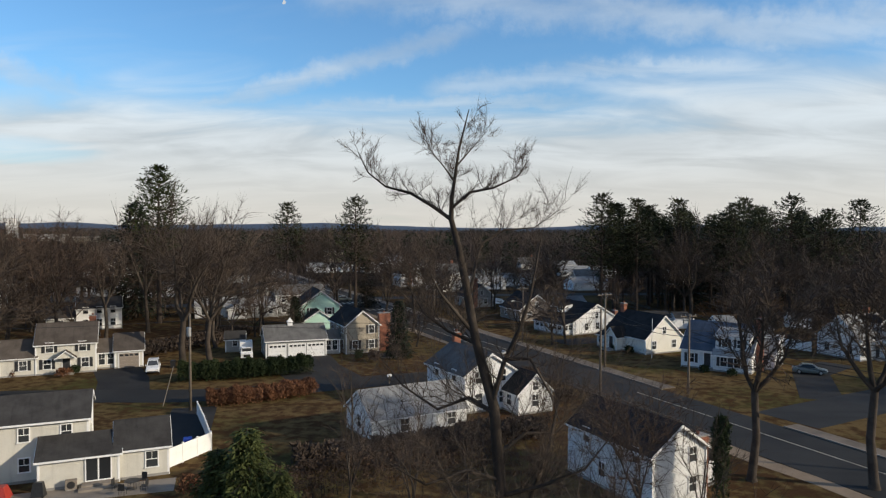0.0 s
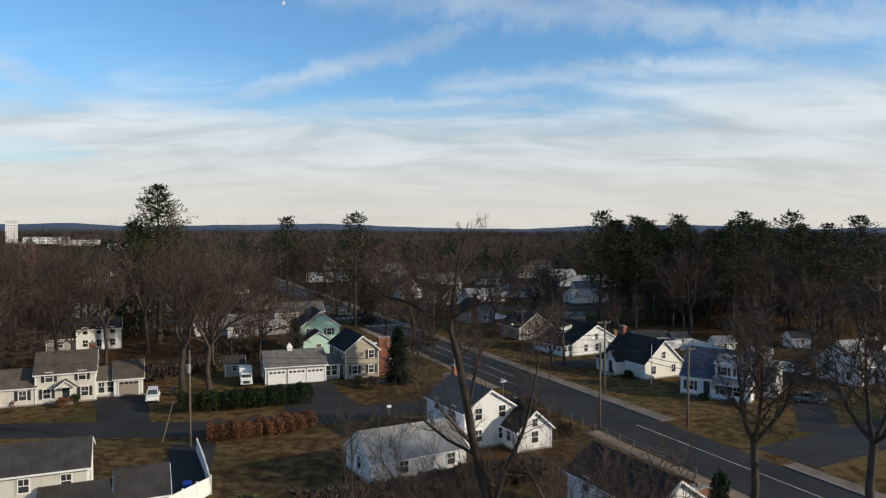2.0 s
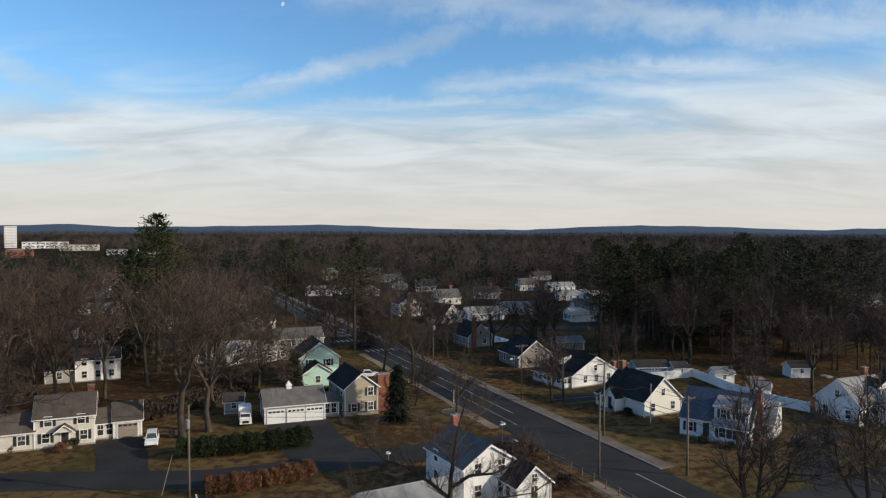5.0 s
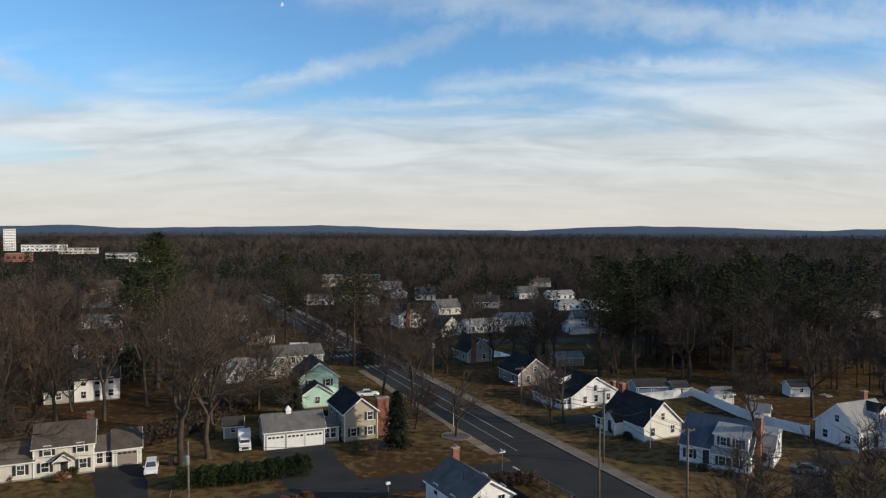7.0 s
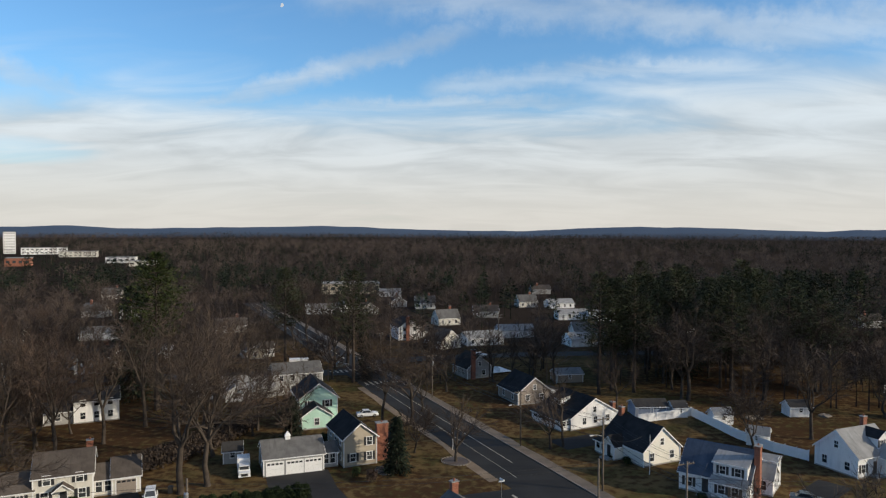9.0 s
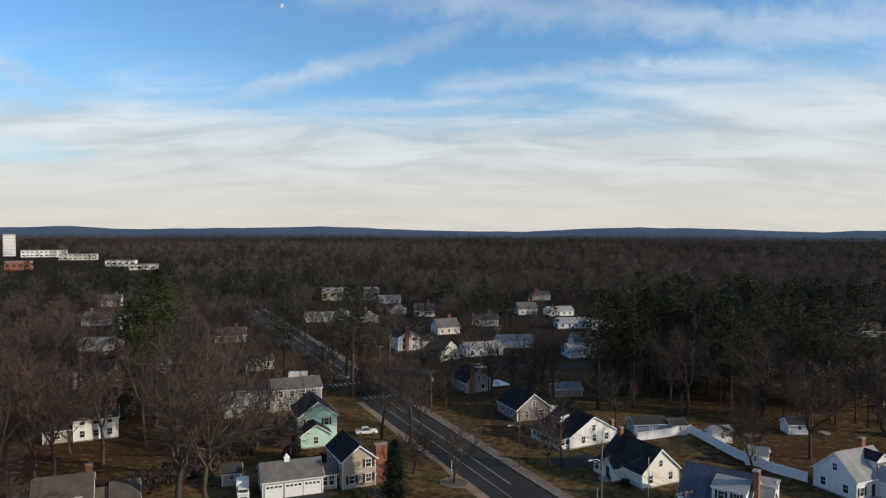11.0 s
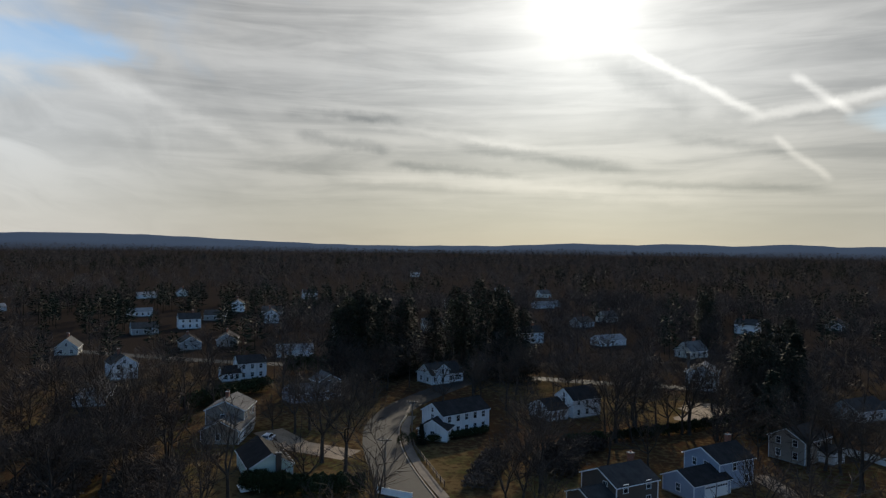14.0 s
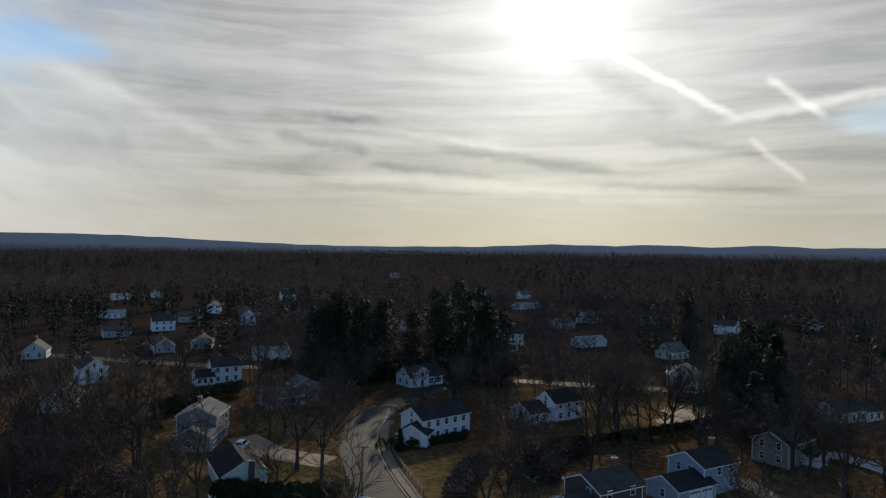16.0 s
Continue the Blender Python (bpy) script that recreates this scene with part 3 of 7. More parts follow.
dashes("centre_line", "worn cream centre line on the main road", [p for p in MAIN if p[1] < 93], 0.0, 0.15)
dashes("centre_line_north", "worn cream centre line on the main road", [p for p in MAIN if 112 < p[1] < 178], 0.0, 0.15)
dashes("edge_line", "broken white edge line on the main road", [p for p in MAIN if p[1] > 110], -2.9, 0.10)
dashes("centre_line_far", "worn centre line beyond the crossing", [p for p in MAIN if p[1] > 205], 0.0, 0.25)
for i, (cx, cy) in enumerate(((-13.0, 181.0), (-24.0, 195.0))):
    s = Shape()
    for j in range(9):
        m = pose(cx - 6 + j * 1.25, cy + (-4.5 + j * 0.55), 0, 0, 0, 114.5)
        s.box(-1.5, 1.5, -0.3, 0.3, 0.0, 0.036, m)
    tagged(part("crosswalk" if i == 0 else "crosswalk_north", s, PAINT, None), "white striped pedestrian crossing on asphalt", "road marking", kind="structure")
s = Shape()
s.box(-1.7, 1.7, -0.2, 0.2, 0.0, 0.036, pose(11.5, 101.5, 0, 0, 0, 115))
tagged(part("stop_line", s, PAINT, None), "short white stop line at the side street", "road marking", kind="structure")


def drive(name, label, pts, width, material=None):
    slab(name, label, pts, -width / 2, width / 2, 0.016, material or DRIVE, "driveway", 0.05)


drive("driveway_west", "dark asphalt driveway to a garage", [(-48.5, 102.5), (-44.0, 95.0), (-40.5, 87.0)], 6.4)
drive("driveway_court", "wide dark asphalt court before three garage doors", [(-23.4, 112.5), (-20.5, 104.0), (-15.5, 94.5)], 10.0)
drive("driveway_cape", "dark asphalt driveway beside a cape house", [(30.0, 131.0), (21.5, 127.0)], 6.0)
drive("driveway_corner", "dark asphalt driveway behind the corner house", [(62.0, 108.0), (54.0, 101.0), (47.0, 85.0)], 5.0)
drive("driveway_green", "dark asphalt driveway beside a sage house", [(80.0, 119.0), (84.0, 107.0)], 5.0)
drive("driveway_white", "dark asphalt driveway beside a white house", [(99.5, 126.0), (103.0, 117.0)], 5.0)
drive("driveway_split", "pale driveway beside a split-level house", [(162.0, 28.0), (150.0, 20.0), (143.0, 8.0)], 7.0, SAND)
slab("sandy_slope", "bare tan sandy lawn before a white house", dense([(165.5, -75.0), (173.0, -80.0), (186.0, -87.0)], 2.0), -5.5, 5.5, 0.014, SAND, "lawn", 1.3)
drive("driveway_east", "sandy track beside a blue split-level house", [(128.0, -69.0), (112.0, -70.0)], 4.0, SAND)
drive("patio", "grey concrete patio behind the cream cottage", [(-34.0, 52.4), (-22.0, 56.4)], 3.0, PAVING)
drive("driveway_yard", "black asphalt yard behind a white picket fence", [(-24.8, 64.0), (-29.0, 80.5)], 5.0)


# ---- houses ----
WIN_CACHE = {}


def window_meshes(w, h):
    key = (round(w, 2), round(h, 2))
    if key not in WIN_CACHE:
        fr = Shape()
        t = 0.10
        fr.box(-w / 2 - t, w / 2 + t, -0.06, 0.0, h / 2, h / 2 + t)
        fr.box(-w / 2 - t - 0.03, w / 2 + t + 0.03, -0.10, 0.0, -h / 2 - t, -h / 2)
        fr.box(-w / 2 - t, -w / 2, -0.06, 0.0, -h / 2, h / 2)
        fr.box(w / 2, w / 2 + t, -0.06, 0.0, -h / 2, h / 2)
        fr.box(-w / 2, w / 2, -0.045, 0.0, -0.03, 0.03)
        fr.box(-0.02, 0.02, -0.035, 0.0, 0.03, h / 2)
        pa = Shape().box(-w / 2, w / 2, -0.02, 0.0, -h / 2, h / 2)
        sh = Shape().box(-0.21, 0.21, -0.05, 0.0, -h / 2 - 0.05, h / 2 + 0.05)
        WIN_CACHE[key] = (fr.mesh("window", TRIM), pa.mesh("pane", GLASS), sh.mesh("shutter", SHUTTER))
    return WIN_CACHE[key]


def face_pose(face, w, d, u, z):
    if face == "F":
        return pose(u, -d / 2, z)
    if face == "B":
        return pose(-u, d / 2, z, 0, 0, 180)
    if face == "L":
        return pose(-w / 2, -u, z, 0, 0, -90)
    return pose(w / 2, u, z, 0, 0, 90)


def add_window(e, m, w=0.9, h=1.3, shutters=False):
    fr, pa, sh = window_meshes(w, h)
    ob = put_mesh("window", fr, e, m)
    put_mesh("pane", pa, ob)
    if shutters:
        for sgn in (-1, 1):
            put_mesh("shutter", sh, ob, pose(sgn * (w / 2 + 0.33), 0, 0), "black louvred shutter")
    return ob


def add_door(e, m, w=0.95, h=2.05, material=None):
    s = Shape().box(-w / 2, w / 2, -0.04, 0.0, 0.0, h)
    for z0, z1 in ((0.15, 0.85), (1.0, h - 0.2)):
        for u in (-w / 4, w / 4):
            s.box(u - w / 6, u + w / 6, -0.055, -0.04, z0, z1)
    ob = part("door", s, material or SHUTTER, e, "panelled front door", m)
    t = Shape().box(-w / 2 - 0.12, -w / 2, -0.07, 0.0, 0.0, h + 0.12).box(w / 2, w / 2 + 0.12, -0.07, 0.0, 0.0, h + 0.12).box(-w / 2, w / 2, -0.07, 0.0, h, h + 0.12)
    part("door_frame", t, TRIM, ob)
    k = Shape().box(w / 2 - 0.14, w / 2 - 0.08, -0.09, -0.055, 0.98, 1.06)
    part("door_handle", k, METAL, ob)
    st = Shape().box(-0.9, 0.9, -0.95, -0.01, -0.35, -0.03).box(-1.0, 1.0, -1.3, -0.95, -0.35, -0.16)
    part("step", st, STONE, e, "concrete front steps", m)


def add_garage_door(e, m, w=2.6, h=2.15, material=None, lights=True):
    s = Shape()
    rows = 4
    for i in range(rows):
        s.box(-w / 2, w / 2, -0.05, 0.0, i * h / rows + 0.012, (i + 1) * h / rows - 0.012)
        for j in range(4):
            u = -w / 2 + (j + 0.5) * w / 4
            if not (lights and i == rows - 1):
                s.box(u - w / 10, u + w / 10, -0.065, -0.05, i * h / rows + 0.09, (i + 1) * h / rows - 0.09)
    ob = part("garage_door", s, material or TRIM, e, "panelled overhead garage door", m)
    if lights:
        for j in range(4):
            u = -w / 2 + (j + 0.5) * w / 4
            part("pane", Shape().box(u - w / 11, u + w / 11, -0.07, -0.05, h - h / rows + 0.12, h - 0.12), GLASS, ob)
    t = Shape().box(-w / 2 - 0.13, -w / 2 - 0.005, -0.08, 0.0, 0.0, h + 0.13).box(w / 2 + 0.005, w / 2 + 0.13, -0.08, 0.0, 0.0, h + 0.13).box(-w / 2, w / 2, -0.08, 0.0, h + 0.005, h + 0.13)
    part("door_frame", t, TRIM, ob)


def volume(e, w, d, eave, rise, wall, roof, ox=0.0, oy=0.0, turn=0.0, z0=0.0, kind="gable", win=None, storeys=1, attic="", shutters="", door=None, garage=None,
           over=0.32, over_x=0.28, base=True, win_size=(0.9, 1.3), door_mat=None, garage_mat=None, storey=2.5, base_wall=None):
    """One block of a house: walls, roof, boards along the roof's edges, windows, doors. Its ridge runs along its own x."""
    m = pose(ox, oy, z0, 0, 0, turn)
    low = -0.3 if z0 == 0 else 0.0
    if kind == "gable":
        outline = [(-d / 2, low), (d / 2, low), (d / 2, eave), (0, eave + rise), (-d / 2, eave)]
    elif kind == "shed":
        outline = [(-d / 2, low), (d / 2, low), (d / 2, eave + rise), (-d / 2, eave)]
    else:
        outline = [(-d / 2, low), (d / 2, low), (d / 2, eave), (-d / 2, eave)]
    part("wall", Shape().extrude_x(outline, -w / 2, w / 2), wall, e, "", m)
    if z0 == 0 and base:
        part("foundation", Shape().box(-w / 2 - 0.04, w / 2 + 0.04, -d / 2 - 0.04, d / 2 + 0.04, -0.3, 0.22), STONE, e, "", m)
    th = 0.16
    X = w / 2 + over_x
    if kind == "gable":
        sl = rise / (d / 2)
        y1, ze = d / 2 + over, eave - over * sl
        roof_out = [(-y1, ze + 0.01), (0, eave + rise + 0.01), (y1, ze + 0.01), (y1, ze + th + 0.01), (0, eave + rise + th * 1.1), (-y1, ze + th + 0.01)]
        ro = part("roof", Shape().extrude_x(roof_out, -X, X), roof, e, "", m)
        rake = [(-y1 - 0.02, ze - 0.10), (0, eave + rise - 0.13), (y1 + 0.02, ze - 0.10), (y1 + 0.02, ze + th - 0.04), (0, eave + rise + th - 0.05), (-y1 - 0.02, ze + th - 0.04)]
        for x0, x1 in ((-X - 0.04, -X), (X, X + 0.04)):
            part("rake_board", Shape().extrude_x(rake, x0, x1), TRIM, ro, "white rake board")
        for sg in (-1, 1):
            part("gutter", Shape().box(-X, X, min(sg * y1, sg * (y1 + 0.09)), max(sg * y1, sg * (y1 + 0.09)), ze - 0.03, ze + 0.11), TRIM, ro, "white gutter")
        ridge = Shape().extrude_x([(-0.14, eave + rise + th * 1.1 - 0.14 * sl + 0.005), (0.14, eave + rise + th * 1.1 - 0.14 * sl + 0.005), (0, eave + rise + th * 1.1 + 0.04)], -X, X)
        part("ridge_cap", ridge, roof, ro)
    else:
        rs = rise if kind == "shed" else 0.0
        sl = rs / d
        a, b = -d / 2 - over, d / 2 + (0.1 if kind == "shed" else over)
        za, zb = eave - over * sl, eave + rs + (b - d / 2) * sl
        ro = part("roof", Shape().extrude_x([(a, za + 0.005), (b, zb + 0.005), (b, zb + th), (a, za + th)], -X, X), roof, e, "", m)
        part("gutter", Shape().box(-X, X, a - 0.09, a, za - 0.04, za + 0.12), TRIM, ro, "white gutter")
    cb = Shape()
    for sx in (-1, 1):
        for sy in (-1, 1):
            x, y = sx * w / 2, sy * d / 2
            top = eave if not (kind == "shed" and sy > 0) else eave + rise
            cb.box(x - 0.09, x + 0.09, y - 0.025 if sy < 0 else y - 0.09, y + 0.09 if sy < 0 else y + 0.025, max(0.0, low), top - 0.05)
    for i in range(4):
        q = Shape()
        q.v, q.f = cb.v[i * 8:i * 8 + 8], cb.f[:6]
        part("corner_board", q, TRIM, e, "", m)
    ww, wh = win_size
    for face, count in (win or {}).items():
        span = w if face in "FB" else d
        for st in range(storeys):
            cnt = count[st] if isinstance(count, (tuple, list)) else count
            us = cnt if isinstance(cnt, list) else [((i + 0.5) / cnt - 0.5) * span * 0.92 for i in range(cnt)]
            for u in us:
                if door and st == 0 and door[0] == face and abs(door[1] - u) < 1.2:
                    continue
                add_window(e, m @ face_pose(face, w, d, u, 1.5 + st * storey), ww, wh, face in shutters)
    for face in attic:
        add_window(e, m @ face_pose(face, w, d, 0, eave + rise * 0.33), 0.75, min(1.1, rise * 0.45))
    if door:
        add_door(e, m @ face_pose(door[0], w, d, door[1], 0.36), material=door_mat)
    for g in garage or []:
        add_garage_door(e, m @ face_pose(g[0], w, d, g[1], 0.03), g[2] if len(g) > 2 else 2.6, material=garage_mat)


def chimney(e, x, y, top, w=0.9, d=0.7, material=None, z0=0.0, turn=0.0):
    mt = material or BRICK
    s = Shape().box(-w / 2, w / 2, -d / 2, d / 2, z0, top).box(-w / 2 - 0.06, w / 2 + 0.06, -d / 2 - 0.06, d / 2 + 0.06, top - 0.35, top - 0.18)
    c = part("chimney", s, mt, e, "", pose(x, y, 0, 0, 0, turn))
    part("cap", Shape().box(-w / 2 - 0.09, w / 2 + 0.09, -d / 2 - 0.09, d / 2 + 0.09, top, top + 0.1), STONE, c)
    part("flue", Shape().tube([(0, 0, top + 0.1), (0, 0, top + 0.4)], [0.14, 0.12], 8), mt, c)


def dormer(e, x, y, z, w, d, h, rise, wall, roof, turn=0.0, n=1, kind="gable"):
    """A dormer whose front looks along -y before it is turned."""
    m = pose(x, y, z, 0, 0, turn)
    if kind == "gable":
        s = Shape()
        out = [(-w / 2, 0), (w / 2, 0), (w / 2, h), (0, h + rise), (-w / 2, h)]
        k = len(out)
        s.add([(a, -d / 2, b) for a, b in out] + [(a, d / 2, b) for a, b in out], [tuple(range(k)), tuple(reversed(range(k, 2 * k)))] + [(i + k, (i + 1) % k + k, (i + 1) % k, i) for i in range(k)])
        ob = part("dormer", s, wall, e, "", m)
        r = Shape()
        o, t = 0.2, 0.12
        sl = rise / (w / 2)
        prof = [(-w / 2 - o, h - o * sl + 0.01), (0, h + rise + 0.01), (w / 2 + o, h - o * sl + 0.01), (w / 2 + o, h - o * sl + t), (0, h + rise + t), (-w / 2 - o, h - o * sl + t)]
        k = len(prof)
        r.add([(a, -d / 2 - 0.2, b) for a, b in prof] + [(a, d / 2, b) for a, b in prof], [tuple(reversed(range(k))), tuple(range(k, 2 * k))] + [(i, (i + 1) % k, (i + 1) % k + k, i + k) for i in range(k)])
        part("dormer_roof", r, roof, ob)
        rk = Shape()
        pr2 = [(a * 1.01, b - 0.07) for a, b in prof[:3]] + [(a * 1.01, b - 0.02) for a, b in prof[3:]]
        rk.add([(a, -d / 2 - 0.24, b) for a, b in pr2] + [(a, -d / 2 - 0.2, b) for a, b in pr2], [tuple(reversed(range(k))), tuple(range(k, 2 * k))] + [(i, (i + 1) % k, (i + 1) % k + k, i + k) for i in range(k)])
        part("rake_board", rk, TRIM, ob)
    else:
        s = Shape().extrude_x([(-d / 2, 0), (d / 2, 0), (d / 2, h + rise), (-d / 2, h)], -w / 2, w / 2)
        ob = part("dormer", s, wall, e, "", m)
        part("dormer_roof", Shape().extrude_x([(-d / 2 - 0.25, h - 0.02), (d / 2, h + rise + 0.01), (d / 2, h + rise + 0.14), (-d / 2 - 0.25, h + 0.12)], -w / 2 - 0.2, w / 2 + 0.2), roof, ob)
        part("gutter", Shape().box(-w / 2 - 0.2, w / 2 + 0.2, -d / 2 - 0.33, -d / 2 - 0.25, h - 0.04, h + 0.1), TRIM, ob)
    fr, pa, sh = window_meshes(0.8, min(1.15, h * 0.72))
    for i in range(n):
        u = ((i + 0.5) / n - 0.5) * w * 0.9
        wi = put_mesh("window", fr, ob, pose(u, -d / 2, h * 0.5))
        put_mesh("pane", pa, e, m @ pose(u, -d / 2, h * 0.5))
        if n > 1:
            for sg in (-1, 1):
                put_mesh("shutter", sh, e, m @ pose(u + sg * 0.66, -d / 2, h * 0.5))


HOUSES = []   # ground taken by houses: x, y, radius


def house(label, x, y, turn, radius=7.0, name="house", category="house"):
    HOUSES.append((x, y, radius))
    return thing(name, label, category, x, y, 0, turn)


# -- houses west of the main road --
e = house("cream two-storey clapboard house with grey roof and low wings", -37.4, 58.7, 24, 9)
volume(e, 13.0, 6.6, 5.0, 1.5, CREAM, SH_DARK, win={"F": [[-3.0, 1.8], [-3.0, 1.8, 4.9]], "R": 2}, storeys=2, win_size=(0.75, 1.1))
volume(e, 5.8, 5.0, 2.5, 1.1, CREAM, SH_DARK, ox=6.0, oy=-3.5, win={"R": 1})
volume(e, 4.0, 5.6, 2.6, 1.6, CREAM, SH_DARK, ox=10.75, oy=-2.9, win={"F": [[0.7]], "R": 1}, attic="R")
m = pose(7.4, -6.0, 0.35)
s = Shape().box(-1.0, 1.0, -0.08, 0.0, 0.0, 0.1).box(-1.0, 1.0, -0.08, 0.0, 2.0, 2.12).box(-1.0, -0.9, -0.08, 0.0, 0.1, 2.0).box(0.9, 1.0, -0.08, 0.0, 0.1, 2.0).box(-0.06, 0.06, -0.08, 0.0, 0.1, 2.0)
sd = part("sliding_door", s, TRIM, e, "white-framed glass patio door", m)
for u in (-0.48, 0.48):
    part("pane", Shape().box(u - 0.42, u + 0.42, -0.05, 0.0, 0.1, 2.0), GLASS, sd)
part("step", Shape().box(-1.4, 1.4, -1.5, -0.01, -0.4, -0.18).box(-1.2, 1.2, -0.9, -0.01, -0.18, -0.03), PAVING, e, "", m)
part("vent_pipe", Shape().tube([(-1.0, -1.2, 6.0), (-1.0, -1.2, 7.2), (-0.6, -1.2, 7.4)], [0.08, 0.08, 0.08], 8), DARK_IRON, e)

e = house("cream colonial house with black shutters and hooded door", -55.5, 102.2, 24, 9)
volume(e, 7.6, 7.2, 4.4, 2.4, CREAM, SH_BROWN, win={"F": [[-2.4, 2.4], [-2.1, 2.1]], "R": 2, "L": 2}, storeys=2, shutters="F", door=("F", 0.0), storey=2.35)
dormer(e, 0, -4.1, 2.4, 2.4, 1.4, 0.05, 0.95, CREAM, SH_BROWN, n=0)
volume(e, 4.4, 5.6, 2.7, 2.0, CREAM, SH_BROWN, ox=-6.0, oy=-0.7, win={"F": [[0.6]]}, shutters="F")
volume(e, 2.6, 5.0, 2.5, 1.5, CREAM, SH_BROWN, ox=5.1, oy=0.6, win={"F": [[-0.6, 0.6]]}, win_size=(0.8, 1.7))
volume(e, 3.8, 6.0, 2.7, 2.0, CREAM, SH_BROWN, ox=8.2, oy=0.6, garage=[("F", 0.0, 2.7)], garage_mat=TAUPE)
chimney(e, 3.2, 1.6, 7.6)

e = house("tan gabled house with brick chimney and three-bay grey garage", -17.5, 117.0, 20, 11)
volume(e, 9.6, 7.0, 2.9, 1.9, GREY, SH_MID, ox=-7.6, oy=0.8, garage=[("F", -3.05), ("F", 0.1), ("F", 3.1)], win={"L": 1})
s = Shape().box(-0.4, 0.4, -0.4, 0.4, 4.3, 5.3).box(-0.5, 0.5, -0.5, 0.5, 5.3, 5.4).add([(-0.5, -0.5, 5.4), (0.5, -0.5, 5.4), (0.5, 0.5, 5.4), (-0.5, 0.5, 5.4), (0, 0, 6.1)], [(0, 1, 4), (1, 2, 4), (2, 3, 4), (3, 0, 4)])
part("cupola", s, TRIM, e, "white roof cupola", pose(-8.2, 0.8, 0))
volume(e, 2.6, 3.4, 2.6, 1.1, GREY, SH_MID, ox=-1.6, oy=0.2, win={"F": [[-0.6, 0.5]]}, win_size=(0.8, 1.6))
volume(e, 9.5, 5.8, 4.8, 2.3, TAN, SH_BLACK, ox=3.0, oy=2.3, turn=95, win={"L": [[-1.3, 1.6], [1.6]], "B": 3}, storeys=2, shutters="L")
chimney(e, 7.6, -0.6, 6.4, 2.0, 1.1)
volume(e, 3.0, 5.0, 2.6, 1.0, GREY, SH_BLACK, ox=8.2, oy=3.0, win={"F": [[0.8]]})

e = house("mint green two-storey house with dark gable roof", -26.2, 144.4, 20, 8)
volume(e, 9.6, 7.8, 5.2, 2.9, MINT, SH_DARK, oy=1.0, turn=90, win={"L": 2, "B": 2}, storeys=2, shutters="L")
volume(e, 5.0, 6.0, 2.6, 2.0, MINT, SH_DARK, ox=-1.0, oy=-5.2, turn=90, win={"L": 1}, attic="")
e = house("long grey two-storey house with grey shingle roof", -35.5, 169.0, 22, 8)
volume(e, 11.5, 7.6, 5.0, 1.9, GREY, SH_MID, win={"F": 4, "R": 2}, storeys=2)
volume(e, 8.0, 6.5, 2.6, 1.8, GREY, SH_GREY, ox=-9.6, oy=-1.5, win={"F": 3})
e = house("low white ranch house with pale grey roof", -52.0, 163.5, 15, 8)
volume(e, 12.0, 7.0, 2.7, 1.7, WHITE, SH_GREY, win={"F": 4, "R": 1})
volume(e, 4.5, 4.0, 2.3, 1.2, WHITE, SH_GREY, ox=3.4, oy=-5.0, turn=90, win={"L": 1})
e = house("white two-storey house with dark shingle roof", -72.0, 144.8, 26, 8)
volume(e, 8.2, 7.4, 4.4, 1.8, WHITE, SH_DARK, win={"F": 3, "R": 2}, storeys=2)
volume(e, 5.0, 6.0, 2.6, 1.4, GREY, SH_DARK, ox=-7.0, oy=0, win={"F": 1})
e = house("small grey cottage with white-framed windows on a lawn", -57.0, 214.5, 20, 7)
volume(e, 9.5, 6.5, 2.6, 1.5, GREY, SH_BROWN, win={"F": 4, "R": 1}, door=("F", -1.0))
volume(e, 4.0, 5.0, 2.5, 1.5, TAN, SH_BROWN, ox=-1.0, oy=-3.4, turn=90, win={"L": 1})

# -- white houses close to the camera --
e = house("small white cottage with a pale grey shingle roof", -3.8, 72.4, 29, 8)
volume(e, 10.6, 6.6, 2.4, 2.1, WHITE, SH_GREY, win={"F": [[-1.8, 3.6]], "L": 1})
s = Shape()
for i in range(9):
    s.box(-2.5 + i * 0.55, -1.99 + i * 0.55, -2.4, 0.0, 0.42, 0.48)
part("deck", s, TIMBER, e, "weathered timber deck", pose(4.2, -3.4, 0))
for i in range(10):
    part("post", Shape().box(-0.04, 0.04, -0.04, 0.04, 0.0, 1.35), TIMBER, e, "", pose(1.8 + i * 0.55, -5.75, 0))
part("rail", Shape().box(1.7, 6.9, -5.8, -5.7, 1.35, 1.42), TIMBER, e)
e = house("white two-storey house with grey roof and brick chimney", 3.4, 83.5, 29, 7)
volume(e, 9.0, 7.0, 4.4, 2.2, WHITE, SH_MID, turn=90, win={"L": 2, "F": 2, "B": 2}, storeys=2)
chimney(e, 0.4, 4.2, 7.9)
part("vent_pipe", Shape().tube([(-1.4, -1.0, 5.4), (-1.4, -1.0, 6.9)], [0.06, 0.06], 8), DARK_IRON, e)
e = house("little white gabled house with a dark shingle roof", 9.0, 81.6, 27, 6)
volume(e, 7.0, 4.6, 2.5, 2.0, WHITE, SH_BLACK, turn=90, win={"L": 1, "B": 2}, attic="L")
e = house("white two-storey house with dark roof, seen from its shaded side", 15.8, 56.7, 27, 8)
volume(e, 10.0, 5.6, 4.3, 1.9, WHITE, SH_BLACK, turn=90, win={"B": [[3.4, -0.6], [3.4, -2.6]], "L": [[1.4], [1.4]]}, storeys=2, storey=2.3, win_size=(0.75, 1.15))
chimney(e, 3.4, -3.6, 4.6, 1.4, 0.9)
volume(e, 3.0, 3.4, 2.4, 1.2, WHITE, SH_BLACK, ox=4.3, oy=-1.4, win={"R": 1, "F": 1})

